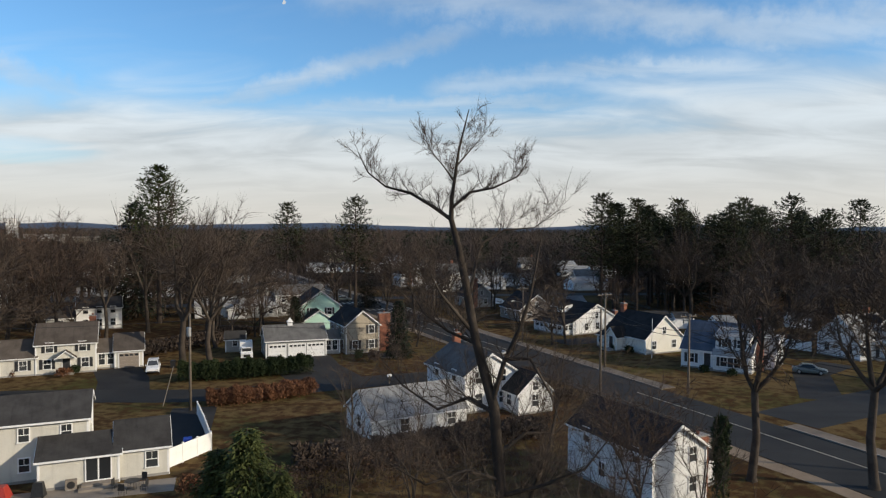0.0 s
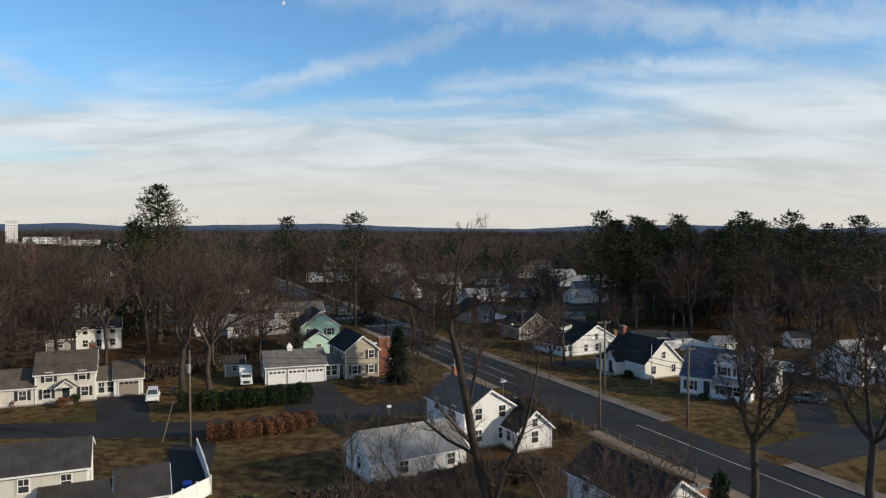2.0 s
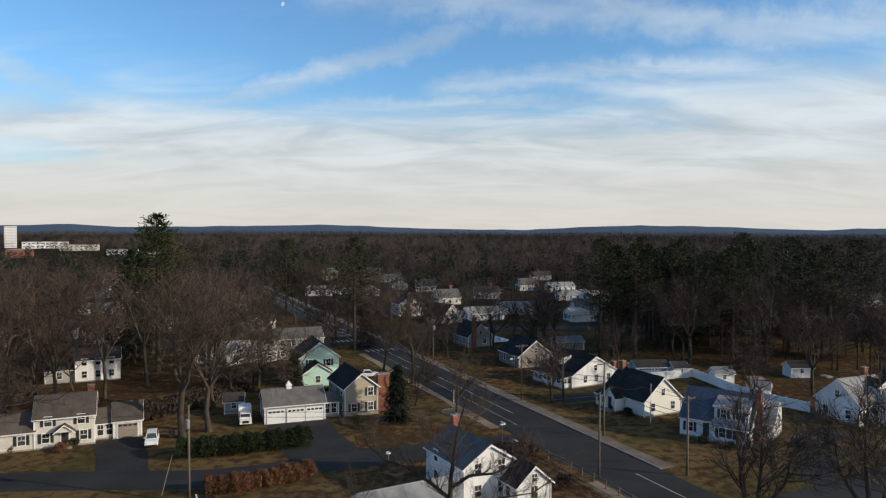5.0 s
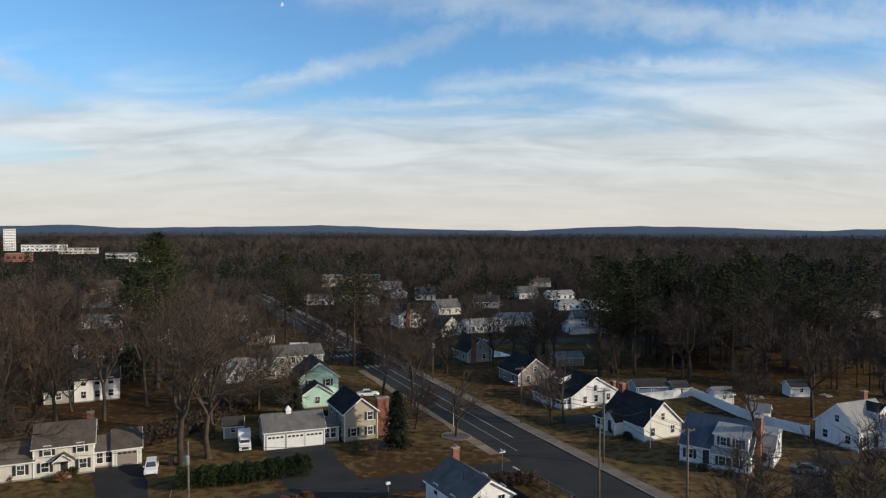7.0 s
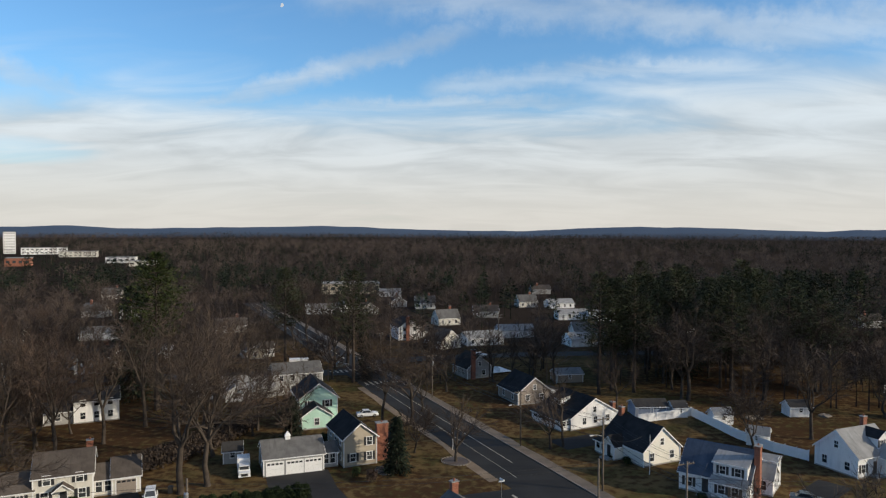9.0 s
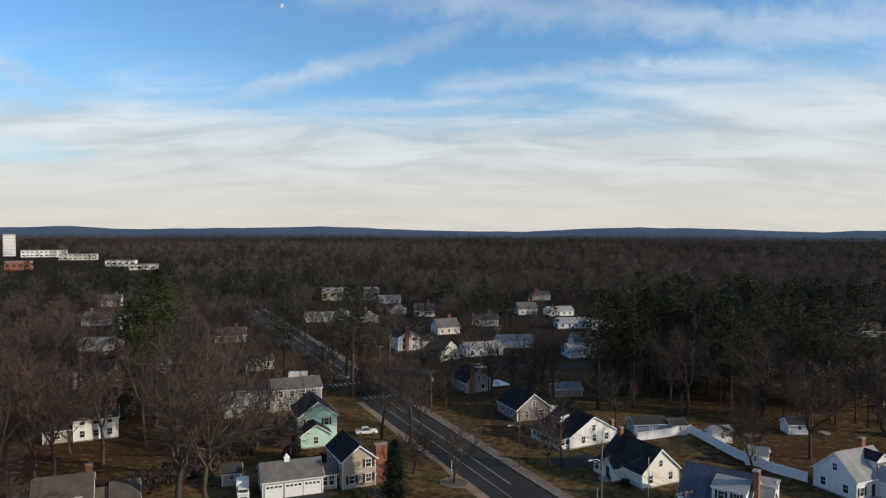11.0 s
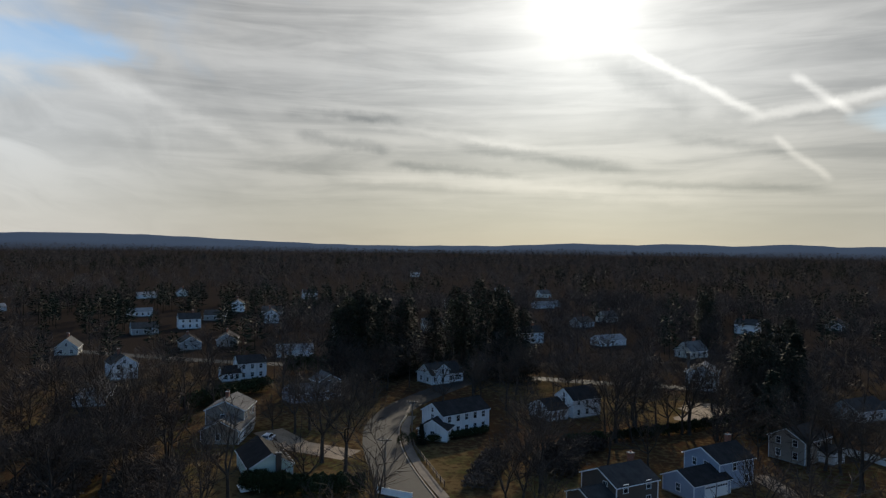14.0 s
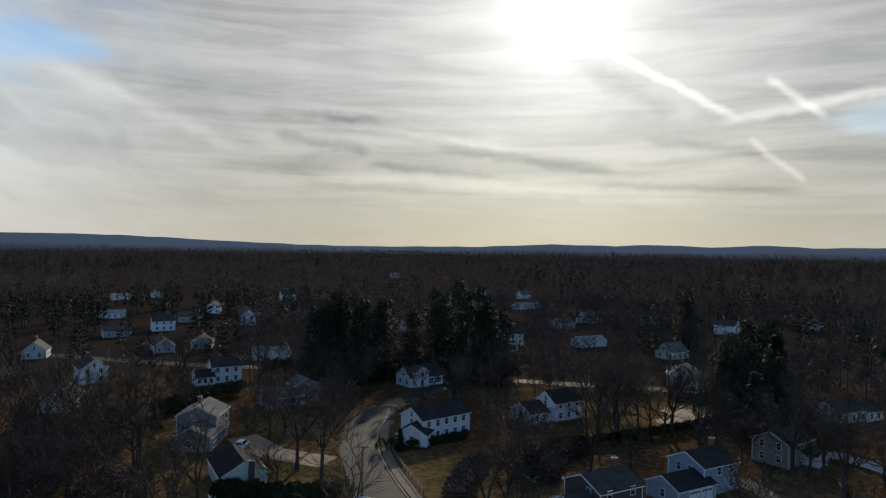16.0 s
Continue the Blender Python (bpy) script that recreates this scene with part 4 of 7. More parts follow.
# -- houses east of the main road --
e = house("white bungalow with black roof and enclosed porch", 28.5, 143.3, 118, 9)
volume(e, 10.4, 12.0, 2.5, 3.3, WHITE, SH_BLACK, win={"L": [[-2.6, 0.2, 3.4]], "F": 3}, attic="L")
volume(e, 9.6, 2.4, 2.0, 0.7, WHITE, SH_BLACK, oy=6.9, kind="shed", turn=180, win={"F": 6, "L": 2, "R": 2}, win_size=(1.1, 0.9))
dormer(e, 1.2, 3.4, 3.9, 2.4, 2.8, 1.1, 0.5, WHITE, SH_BLACK, turn=180, n=2, kind="shed")
chimney(e, -4.2, -5.6, 4.2, 0.9, 0.7)
e = house("pale yellow cape house with a black gable roof", 35.2, 121.6, 116, 9)
volume(e, 10.6, 8.2, 2.7, 3.6, BUTTER, SH_BLACK, win={"L": [[-2.2, 2.2]], "B": [[-3.2]], "F": 2}, attic="L", shutters="B")
volume(e, 2.4, 2.8, 2.5, 1.4, BUTTER, SH_BLACK, ox=1.0, oy=4.9, turn=90, door=("R", 0.0))
volume(e, 3.0, 2.0, 2.2, 0.7, BUTTER, SH_BLACK, ox=3.6, oy=4.8, turn=180, kind="shed", win={"F": 2})
chimney(e, 4.6, 0.3, 7.5)
e = house("white house with blue-grey roof, shuttered dormer and brick chimney", 43.6, 106.8, -36, 9)
volume(e, 10.0, 9.6, 2.9, 3.6, WHITE, SH_BLUE, win={"F": [[-3.6, 2.0, 3.8]], "R": 3}, shutters="F", door=("F", -1.2))
dormer(e, 2.3, -2.9, 3.2, 4.8, 3.4, 1.9, 0.9, WHITE, SH_GREY, n=2, kind="shed")
volume(e, 4.8, 0.7, 2.5, 0.5, WHITE, SH_GREY, ox=2.3, oy=-5.1, kind="shed", win={"F": [[-1.0, 0.9]]}, shutters="F")
chimney(e, 5.5, -1.6, 7.8, 0.8, 1.3)
volume(e, 2.6, 4.0, 2.6, 1.6, WHITE, SH_GREY, ox=5.9, oy=2.0, win={"R": 1, "F": 1})
volume(e, 2.6, 3.0, 4.4, 0.5, WHITE, SH_GREY, ox=5.9, oy=4.6, kind="flat", win={"R": 1}, storeys=2)


def cape(label, x, y, turn, w, d, wall, roof, eave=3.0, rise=3.3, gable=True, lift=False):
    """The cape houses along the side street: gable end to the west, dormer and projecting entry to the street."""
    h = house(label, x, y, turn, 8)
    volume(h, w, d, eave, rise, wall, roof, win={"L": [[-2.1, 2.0]], "F": [[-3.3]], "R": 2}, attic="LR", shutters="F", door=("F", -0.6))
    if gable:
        volume(h, 2.6, 3.4, eave - 0.2, 1.6, wall, roof, ox=w * 0.22, oy=-d / 2 - 1.1, turn=90, win={"L": 1})
    if lift:
        dormer(h, w * 0.26, -d / 2 + 2.1, eave + 0.5, 3.0, 3.2, 1.9, 1.0, wall, SH_BLACK, n=2)
    return h


h = cape("white cape house with grey roof, dark dormer and brick chimney", 69.4, 115.4, 23, 9.0, 7.8, WHITE, SH_GREY, 3.4, 3.4, True, True)
chimney(h, 3.6, 1.2, 8.0)
h = cape("pale sage cape house with brown-grey roof", 89.4, 121.4, 24, 9.8, 8.0, SAGE, SH_MID, 2.8, 2.8)
h = cape("white cape house with grey roof and broad dormer", 106.9, 126.6, 24, 8.8, 8.6, WHITE, SH_GREY, 3.2, 3.2, True, True)
h = cape("cream cape house with dark roof", 125.2, 133.0, 24, 8.4, 7.6, CREAM, SH_MID, 3.0, 3.0, True, True)
h = cape("white cape house with weathered grey roof", 142.6, 140.8, 24, 8.8, 8.0, WHITE, SH_MID, 2.9, 3.0)
h = cape("white cape house with dark roof and grey chimney", 166.5, 150.5, 26, 8.6, 7.6, WHITE, SH_DARK, 2.9, 3.2, False)
chimney(h, 4.7, -1.0, 8.2, 1.0, 1.4, STONE)
e = house("white two-storey garage with slate-grey roof", 110.0, 143.6, 24, 6)
volume(e, 8.2, 6.6, 3.4, 2.2, WHITE, SH_BLUE, win={"L": 1, "R": 1}, garage=[("F", 0.0, 3.0)])
for lab, x, y, tn, ml, rf in (("white house with steep black roof", 127.0, 150.5, 24, WHITE, SH_BLACK), ("white house with black gambrel-like roof", 137.0, 166.0, 24, WHITE, SH_BLACK),
                              ("grey house behind a white fence", 152.0, 160.0, 24, GREY, SH_BLACK)):
    e = house(lab, x, y, tn, 7)
    volume(e, 9.0, 7.6, 3.4, 3.4, ml, rf, win={"F": 3, "L": 2, "R": 2}, attic="LR")
    chimney(e, 2.0, 0.4, 7.6)
e = house("dark-roofed grey house with white gable trim", 19.6, 161.5, 112, 8)
volume(e, 9.5, 8.6, 2.7, 3.2, TAUPE, SH_BLACK, win={"L": [[-1.8, 1.8]], "B": 2}, attic="L")
volume(e, 3.4, 3.0, 2.4, 0.6, WHITE, SH_DARK, ox=-2.0, oy=-5.6, kind="shed", win={"F": 2})
e = house("grey gabled house with a tall brick chimney", 8.5, 187.5, 25, 8)
volume(e, 8.6, 7.4, 2.8, 3.2, GREY, SH_DARK, turn=90, win={"L": [[1.2]], "B": 2}, attic="L")
chimney(e, -2.2, -4.8, 7.8, 1.1, 0.7)
s = Shape()
for i in range(22):
    s.box(-0.06, 0.06, i * 0.3, i * 0.3 + 0.22, 0.5, 1.6)
s.box(-3.6, 3.6, -0.05, 6.7, 0.42, 0.5)
part("deck", s, TRIM, e, "white railed deck", pose(7.6, -2.0, 0, 0, 0, 0))
e = house("white house with red-brick chimney and slate roof", -13.0, 250.0, 20, 8)
volume(e, 11.0, 8.0, 4.6, 2.8, WHITE, SH_DARK, turn=90, win={"L": 2, "B": 2}, storeys=2)
chimney(e, -0.8, -5.9, 8.6, 1.2, 0.8)
volume(e, 6.0, 5.0, 2.6, 1.6, WHITE, SH_DARK, ox=6.8, oy=0.0, win={"F": 2})
e = house("cream gabled house with dark roof", 0.5, 231.0, 40, 8)
volume(e, 9.0, 8.4, 2.8, 3.4, CREAM, SH_BROWN, turn=90, win={"L": 2, "B": 2}, attic="L")

# -- houses at the far end of the side street and south-east of it --
e = house("long teal ranch house with dark roof", 175.5, 166.5, -62, 8)
volume(e, 14.0, 7.0, 2.8, 1.6, TEAL, SH_DARK, win={"F": 5, "L": 1, "R": 1}, shutters="F", door=("F", 1.0))
volume(e, 3.6, 4.6, 3.9, 1.7, TEAL, SH_DARK, ox=-2.0, oy=-1.6, turn=90, win={"L": 1})
e = house("low blue-grey ranch house on a corner", 193.0, 150.0, -62, 8)
volume(e, 11.0, 7.0, 2.8, 1.6, BLUEG, SH_BLUE, win={"F": 4, "L": 1})
e = house("white two-storey house with slate-blue roof", 175.5, 127.0, 20, 8)
volume(e, 10.0, 7.0, 5.0, 1.9, WHITE, SH_BLUE, win={"F": 3, "L": 2}, storeys=2)
volume(e, 5.0, 5.5, 2.7, 1.8, WHITE, SH_GREY, ox=-6.6, oy=-1.0, turn=90, win={"L": 1}, attic="L")
chimney(e, -5.4, 1.4, 8.4, 0.9, 0.9, STONE)
e = house("pale house with grey roof and garage annexe", 149.0, 112.5, 22, 8)
volume(e, 9.0, 7.4, 3.0, 2.8, WHITE, SH_BROWN, win={"F": 3, "L": 2}, attic="L")
volume(e, 6.0, 5.6, 2.5, 1.6, WHITE, SH_GREY, ox=6.8, oy=-0.8, win={"F": 2})
e = house("grey house with low brown roof", 124.0, 92.0, 25, 8)
volume(e, 9.4, 7.4, 3.0, 2.8, GREY, SH_BROWN, win={"F": 3, "L": 2}, attic="L")
e = house("white gabled house behind bare trees", 99.0, 83.0, 22, 8)
volume(e, 10.5, 7.0, 4.6, 2.6, WHITE, SH_MID, turn=90, win={"L": 2, "F": 2, "B": 2}, storeys=2)
e = house("grey-roofed garage with white gable", 114.0, 77.5, 12, 6)
volume(e, 8.0, 6.4, 2.4, 1.6, WHITE, SH_GREY, garage=[("F", 0.0, 3.0)], win={"L": 1})
e = house("small white shed roofed in pale shingle", 123.0, 72.5, 14, 5)
volume(e, 4.6, 3.6, 2.0, 1.2, WHITE, SH_GREY, win={"F": 1})

# -- houses seen towards the sun --
e = house("taupe split-level house with two stepped gables", 157.5, 35.8, -4, 10)
volume(e, 12.0, 8.0, 2.9, 2.0, TAUPE, SH_MID, win={"L": [[-0.4]], "F": 4}, shutters="F", garage=[("F", -3.6, 3.0)])
volume(e, 9.0, 8.6, 5.6, 2.0, TAUPE, SH_MID, ox=5.2, oy=1.0, win={"L": [[], [-0.4]], "F": 3}, storeys=2)
chimney(e, 6.0, 2.0, 8.6)
e = house("pale green house with black gable roof and dark chimney", 132.9, 23.6, 22, 8)
volume(e, 12.0, 7.8, 3.1, 2.2, SAGE, SH_BLACK, win={"L": [[-1.6, 2.2]], "F": 3})
chimney(e, -6.35, -1.2, 5.4, 0.7, 0.9, UMBER)
s = Shape()
for i in range(8):
    s.box(-2.0 + i * 0.5, -1.92 + i * 0.5, -1.6, -1.52, 0.0, 1.5).box(-2.0 + i * 0.5, -1.54 + i * 0.5, -1.6, 1.6, 0.5, 0.56)
part("deck", s, TRIM, e, "white railed back deck", pose(-8.0, 4.4, 0))
e = house("white colonial house with black roof and low wing", 160.9, -14.9, -57, 10)
volume(e, 13.4, 7.8, 5.0, 2.1, WHITE, SH_BLACK, win={"F": [5, 5], "L": 1}, storeys=2, attic="L")
volume(e, 5.4, 6.6, 2.6, 2.0, WHITE, SH_BLACK, ox=-7.4, oy=-2.4, turn=35, win={"F": 2, "L": 1})
e = house("white house with dark roof before tall evergreens", 217.2, -15.3, -58, 8)
volume(e, 12.0, 7.6, 3.0, 2.8, WHITE, SH_DARK, win={"F": 4, "L": 2}, shutters="F", attic="L")
volume(e, 4.0, 4.6, 4.6, 1.6, WHITE, SH_DARK, ox=-2.2, oy=-2.4, turn=90, win={"L": [1, 1]}, storeys=2)
e = house("white gabled house with dark wing among trees", 175.2, -47.4, -63, 9)
volume(e, 9.0, 7.0, 4.6, 2.4, WHITE, SH_BLACK, win={"F": 3, "L": [[], [0.0]]}, storeys=2, attic="L")
volume(e, 5.6, 8.0, 2.7, 2.0, WHITE, SH_BLACK, ox=-8.6, oy=1.2, win={"F": 2, "L": 1})
e = house("pale two-storey house with shuttered gable and chimney", 205.2, -94.5, -30, 8)
volume(e, 9.0, 8.2, 5.2, 2.4, WHITE, SH_GREY, win={"L": 2, "F": 3}, storeys=2, shutters="L", attic="L")
volume(e, 6.0, 5.0, 4.4, 1.6, WHITE, SH_DARK, ox=5.0, oy=3.0, win={"L": 1}, storeys=2)
chimney(e, 2.4, 4.6, 10.0, 1.0, 0.8, UMBER)
e = house("dark brown house with slate-grey roof and white windows", 115.8, -38.3, -66, 9)
volume(e, 9.0, 8.6, 4.5, 1.9, UMBER, SH_DARK, win={"F": [[-2.6, 2.4], [-2.6, 2.4]], "L": [[], [1.6]]}, storeys=2)
volume(e, 5.0, 7.0, 2.6, 1.5, UMBER, SH_DARK, ox=-6.8, oy=-1.2, win={"F": 1})
chimney(e, 3.4, 1.0, 7.6, 0.9, 0.8)
e = house("blue-grey split-level house with white garage doors", 124.9, -60.0, -66, 9)
volume(e, 8.8, 8.0, 5.0, 1.9, BLUEG, SH_BLACK, win={"F": [[2.6], [-0.6, 2.6]], "L": [[], [-1.6, 1.0]]}, storeys=2)
volume(e, 9.0, 7.0, 2.7, 1.7, BLUEG, SH_BLACK, ox=-7.7, oy=-1.8, win={"L": 1}, garage=[("F", -0.6, 2.5), ("F", 2.4, 2.5)])
chimney(e, 3.6, 1.0, 8.0)
e = house("taupe house with white porch behind a bare tree", 138.5, -84.0, -60, 8)
volume(e, 10.0, 7.6, 4.6, 2.0, TAUPE, SH_DARK, win={"F": 3, "L": 2}, storeys=2)
volume(e, 3.0, 4.0, 2.4, 1.2, WHITE, SH_DARK, ox=2.0, oy=-5.4, turn=90, win={"L": 1})
e = house("white two-storey house with dark roof and wing", 224.5, 44.5, -66, 9)
volume(e, 8.6, 7.0, 5.0, 1.9, WHITE, SH_DARK, win={"F": 3, "L": [[], [0.0]]}, storeys=2)
volume(e, 5.4, 6.0, 2.5, 1.8, WHITE, SH_BLACK, ox=-6.6, oy=-2.0, win={"F": 3})
e = house("light blue ranch house with grey roof", 193.0, 22.5, -62, 8)
volume(e, 12.0, 7.0, 2.7, 1.7, BLUEG, SH_MID, win={"F": 4, "L": 2})
volume(e, 6.0, 6.5, 4.6, 1.8, TAUPE, SH_MID, ox=6.0, oy=2.4, turn=90, win={"L": [1, 1]}, storeys=2)
e = house("white ranch house with dark roof and gable", 192.0, 78.5, 12, 8)
volume(e, 13.0, 8.0, 2.8, 2.6, WHITE, SH_DARK, win={"F": 4, "L": 2}, attic="L")
e = house("white house with dark roof beyond a hedge", 168.5, -118.0, -70, 8)
volume(e, 11.0, 7.4, 3.0, 2.2, WHITE, SH_DARK, win={"F": 3, "L": 2}, attic="L")
volume(e, 6.0, 6.0, 2.6, 1.6, WHITE, SH_DARK, ox=7.0, oy=-1.6, win={"F": 2})

# -- sheds --
for lab, x, y, tn, w, d, ml, rf, gd in (("pale blue double garage behind a fence", 44.6, 148.5, 5, 7.0, 4.6, BLUEG, SH_DARK, 2), ("small white garden shed with porch", 50.5, 147.2, 5, 3.0, 3.0, WHITE, SH_DARK, 0),
                                        ("little white playhouse shed", 57.4, 141.5, 8, 4.0, 2.6, WHITE, SH_GREY, 0), ("grey garden shed with open doorway", 76.4, 148.0, 2, 4.6, 3.4, WHITE, SH_DARK, 0),
                                        ("small weathered shed beside a driveway", -35.5, 118.0, 15, 3.0, 3.0, GREY, SH_DARK, 0), ("tiny white shed on a lawn", 98.0, 146.0, 20, 1.6, 1.4, WHITE, SH_GREY, 0),
                                        ("white shed beside the corner house", 59.0, 128.0, -30, 3.6, 3.0, WHITE, SH_GREY, 0), ("dark shed with a pale metal roof", 33.0, 181.0, 10, 7.0, 5.0, TAUPE, SH_GREY, 0)):
    e = house(lab, x, y, tn, w * 0.6, "shed", "shed")
    volume(e, w, d, 2.2, 1.0, ml, rf, win={"F": 1} if not gd else None, garage=[("F", -1.7, 2.7), ("F", 1.7, 2.7)] if gd else None, garage_mat=BLUEG if gd else None, base=False, win_size=(0.7, 0.9))

# -- houses farther off among the woods --
FAR = [(-94, 190, 10), (-104, 196, 15), (-118, 176, 5), (-88, 208, 12), (-134, 300, 20), (-152, 306, 5), (-80, 264, 20), (-56, 320, 10), (-46, 330, 15), (-34, 322, 20), (-22, 352, 5), (-8, 342, 8), (14, 238, 12), (27, 254, 8), (52, 250, 5),
       (205, 236, 24), (197, 216, 24), (206, 205, 24), (201, 176, -60), (207, 168, -60), (189, 184, 24), (152, 197, 24), (180, 232, 24), (256, 220, 30), (197, 280, 10), (174, 282, 10), (326, 112, -70), (347, 98, -70), (383, 94, -80), (428, 92, -80), (372, 63, -80),
       (293, 67, -75), (284, 80, -75), (265, 36, -85), (262, -116, -60), (290, -168, -50), (347, -232, -50), (330, -175, -50), (420, -60, -80), (470, -110, -80), (460, -40, -80), (520, 60, -80), (560, -90, -80), (400, 140, -70), (300, -60, -75), (340, -20, -80), (310, 20, -80),
       (-150, 240, 10), (-190, 260, 20), (-120, 245, 10), (90, 262, 5), (70, 300, 5), (20, 310, 5), (250, 165, -60), (270, 120, -70), (225, 84, -60), (-30, 400, 10), (60, 420, 10), (-180, 380, 15), (330, 260, 30), (420, 230, 40), (380, -120, -60), (519, 177, 40), (540, 158, 30), (407, 68, -80), (546, -121, -70), (356, -99, -60), (293, -93, -70), (457, -101, -80), (267, 222, 30), (43, 350, 10), (59, 346, 15), (57, 303, 5), (2, 286, 20), (49, 236, 8)]
rnd = random.Random(4)
FAR_LABELS = ("white house with dark roof among bare trees", "pale grey house with brown roof among bare trees", "cream house with grey roof among bare trees", "white ranch house with pale roof among bare trees")
masters = []
for i in range(4):
    x, y, tn = FAR[i]
    e = house(FAR_LABELS[i], x, y, tn, 8)
    volume(e, (10, 11, 9.5, 13)[i], 7.6, (4.8, 2.8, 3.0, 2.7)[i], (2.4, 2.4, 3.0, 1.7)[i], (WHITE, GREY, CREAM, WHITE)[i], (SH_DARK, SH_BROWN, SH_MID, SH_GREY)[i], win={"F": (3, 3, 3, 4)[i], "L": 2, "R": 2}, storeys=(2, 1, 1, 1)[i], attic="LR" if i < 3 else "")
    if i != 3:
        chimney(e, 2.0, 0.5, (8.6, 6.4, 7.4, 0)[i])
    masters.append(e)
for x, y, tn in FAR[4:]:
    HOUSES.append((x, y, 9))
    low = abs(x) < 130 and y > 200
    copy_thing(masters[rnd.choice((1, 2, 3, 3) if low else (0, 0, 1, 2, 2, 3))], pose(x, y, 0, 0, 0, tn + rnd.choice((0, 0, 90, 180)) + rnd.uniform(-8, 8)))


# -- large buildings near the horizon --
def block(label, x, y, turn, w, d, h, wall, floors, bays):
    e = house(label, x, y, turn, max(w, d) * 0.6, "building", "building")
    part("wall", Shape().box(-w / 2, w / 2, -d / 2, d / 2, -0.5, h), wall, e)
    part("roof", Shape().box(-w / 2 - 0.3, w / 2 + 0.3, -d / 2 - 0.3, d / 2 + 0.3, h, h + 0.6), SH_GREY, e)
    fr = Shape().box(-w / bays * 0.27, w / bays * 0.27, -0.1, 0.0, -h / floors * 0.16, h / floors * 0.16).mesh("window", GLASS)
    for i in range(floors):
        for j in range(bays):
            put_mesh("window", fr, e, pose(((j + 0.5) / bays - 0.5) * w, -d / 2, (i + 0.55) * h / floors))


block("white office tower on the horizon", -622, 1000, 30, 15, 13, 31, WHITE, 8, 5)
block("long pale factory building on the horizon", -560, 980, 25, 56, 20, 9, WHITE, 2, 10)
block("low white commercial building near the horizon", -470, 900, 20, 44, 18, 7, CREAM, 2, 8)
block("red brick hall beside distant woods", -420, 690, 20, 22, 14, 8, BRICK, 1, 4)
block("low pale warehouse with a flat roof", -300, 700, 15, 26, 14, 5, CREAM, 1, 4)
block("white warehouse beyond the woods", -350, 760, 15, 30, 16, 6, WHITE, 1, 5)
block("pale hall with flat roof in the woods", -55, 420, 10, 34, 14, 6, TAN, 1, 8)
block("distant pale building towards the hills", 860, -30, -85, 11, 8, 5, WHITE, 1, 2)


# ---- trees ----
def grow(rnd, p, d, length, radius, level, levels, limbs, twigs, lift=0.07, bend=0.18):
    """One limb and all that grows from it. limbs: tubes (points, radii); twigs: thin blades (foot, tip, width)."""
    steps = 4 if level < 2 else 3
    pts, rad = [p.copy()], [radius]
    q, w = p.copy(), d.copy()
    for i in range(steps):
        w = (w + Vector((rnd.gauss(0, bend), rnd.gauss(0, bend), rnd.gauss(0, bend) + lift * (1 if level else 0.2)))).normalized()
        q = q + w * length / steps
        pts.append(q.copy())
        rad.append(radius * (1 - 0.62 * (i + 1) / steps))
    limbs.append((pts, rad, level))
    if level >= levels:
        sprout(rnd, pts, length, twigs)
        return
    if level == levels - 1:
        sprout(rnd, pts, length * 0.6, twigs, 8)
    kids = (4, 5, 4, 4)[min(level, 3)]
    for k in range(kids):
        u = 0.35 + 0.65 * (k + rnd.random()) / kids
        i = min(int(u * steps), steps - 1)
        base = pts[i].lerp(pts[i + 1], u * steps - i)
        side = Vector((rnd.gauss(0, 1), rnd.gauss(0, 1), rnd.gauss(0, 0.35)))
        side = (side - w * side.dot(w)).normalized()
        dv = (w * rnd.uniform(0.5, 0.95) + side * rnd.uniform(0.5, 0.95)).normalized()
        grow(rnd, base, dv, length * rnd.uniform(0.48, 0.72), rad[i] * rnd.uniform(0.42, 0.6), level + 1, levels, limbs, twigs, lift, bend)
    grow(rnd, pts[-1], w, length * 0.6, rad[-1], level + 1, levels, limbs, twigs, lift, bend)


def sprout(rnd, pts, length, twigs, count=17, reach=0.75):
    for k in range(count):
        u = rnd.random() * (len(pts) - 1)
        i = min(int(u), len(pts) - 2)
        base = pts[i].lerp(pts[i + 1], u - i)
        w = (pts[i + 1] - pts[i]).normalized()
        dv = (w + Vector((rnd.gauss(0, 0.7), rnd.gauss(0, 0.7), rnd.gauss(0.15, 0.5)))).normalized()
        twigs.append((base, base + dv * length * rnd.uniform(0.4, 1.0) * reach / 0.55 * 0.7, rnd.uniform(0.010, 0.018)))


def blades(twigs, rnd, fat=1.0):
    v, f = [], []
    for a, b, w in twigs:
        d = (b - a).normalized()
        s = d.cross(Vector((rnd.gauss(0, 1), rnd.gauss(0, 1), rnd.gauss(0, 1)))).normalized() * w * fat
        k = len(v)
        v += [a - s, a + s, b]
        f.append((k, k + 1, k + 2))
    return [tuple(p) for p in v], f


def limb_shape(limbs, least=0.012):
    s = Shape()
    for pts, rad, level in limbs:
        s.tube(pts, [max(r, least) for r in rad], 7 if level == 0 else 5 if level == 1 else 3, cap=False)
    return s


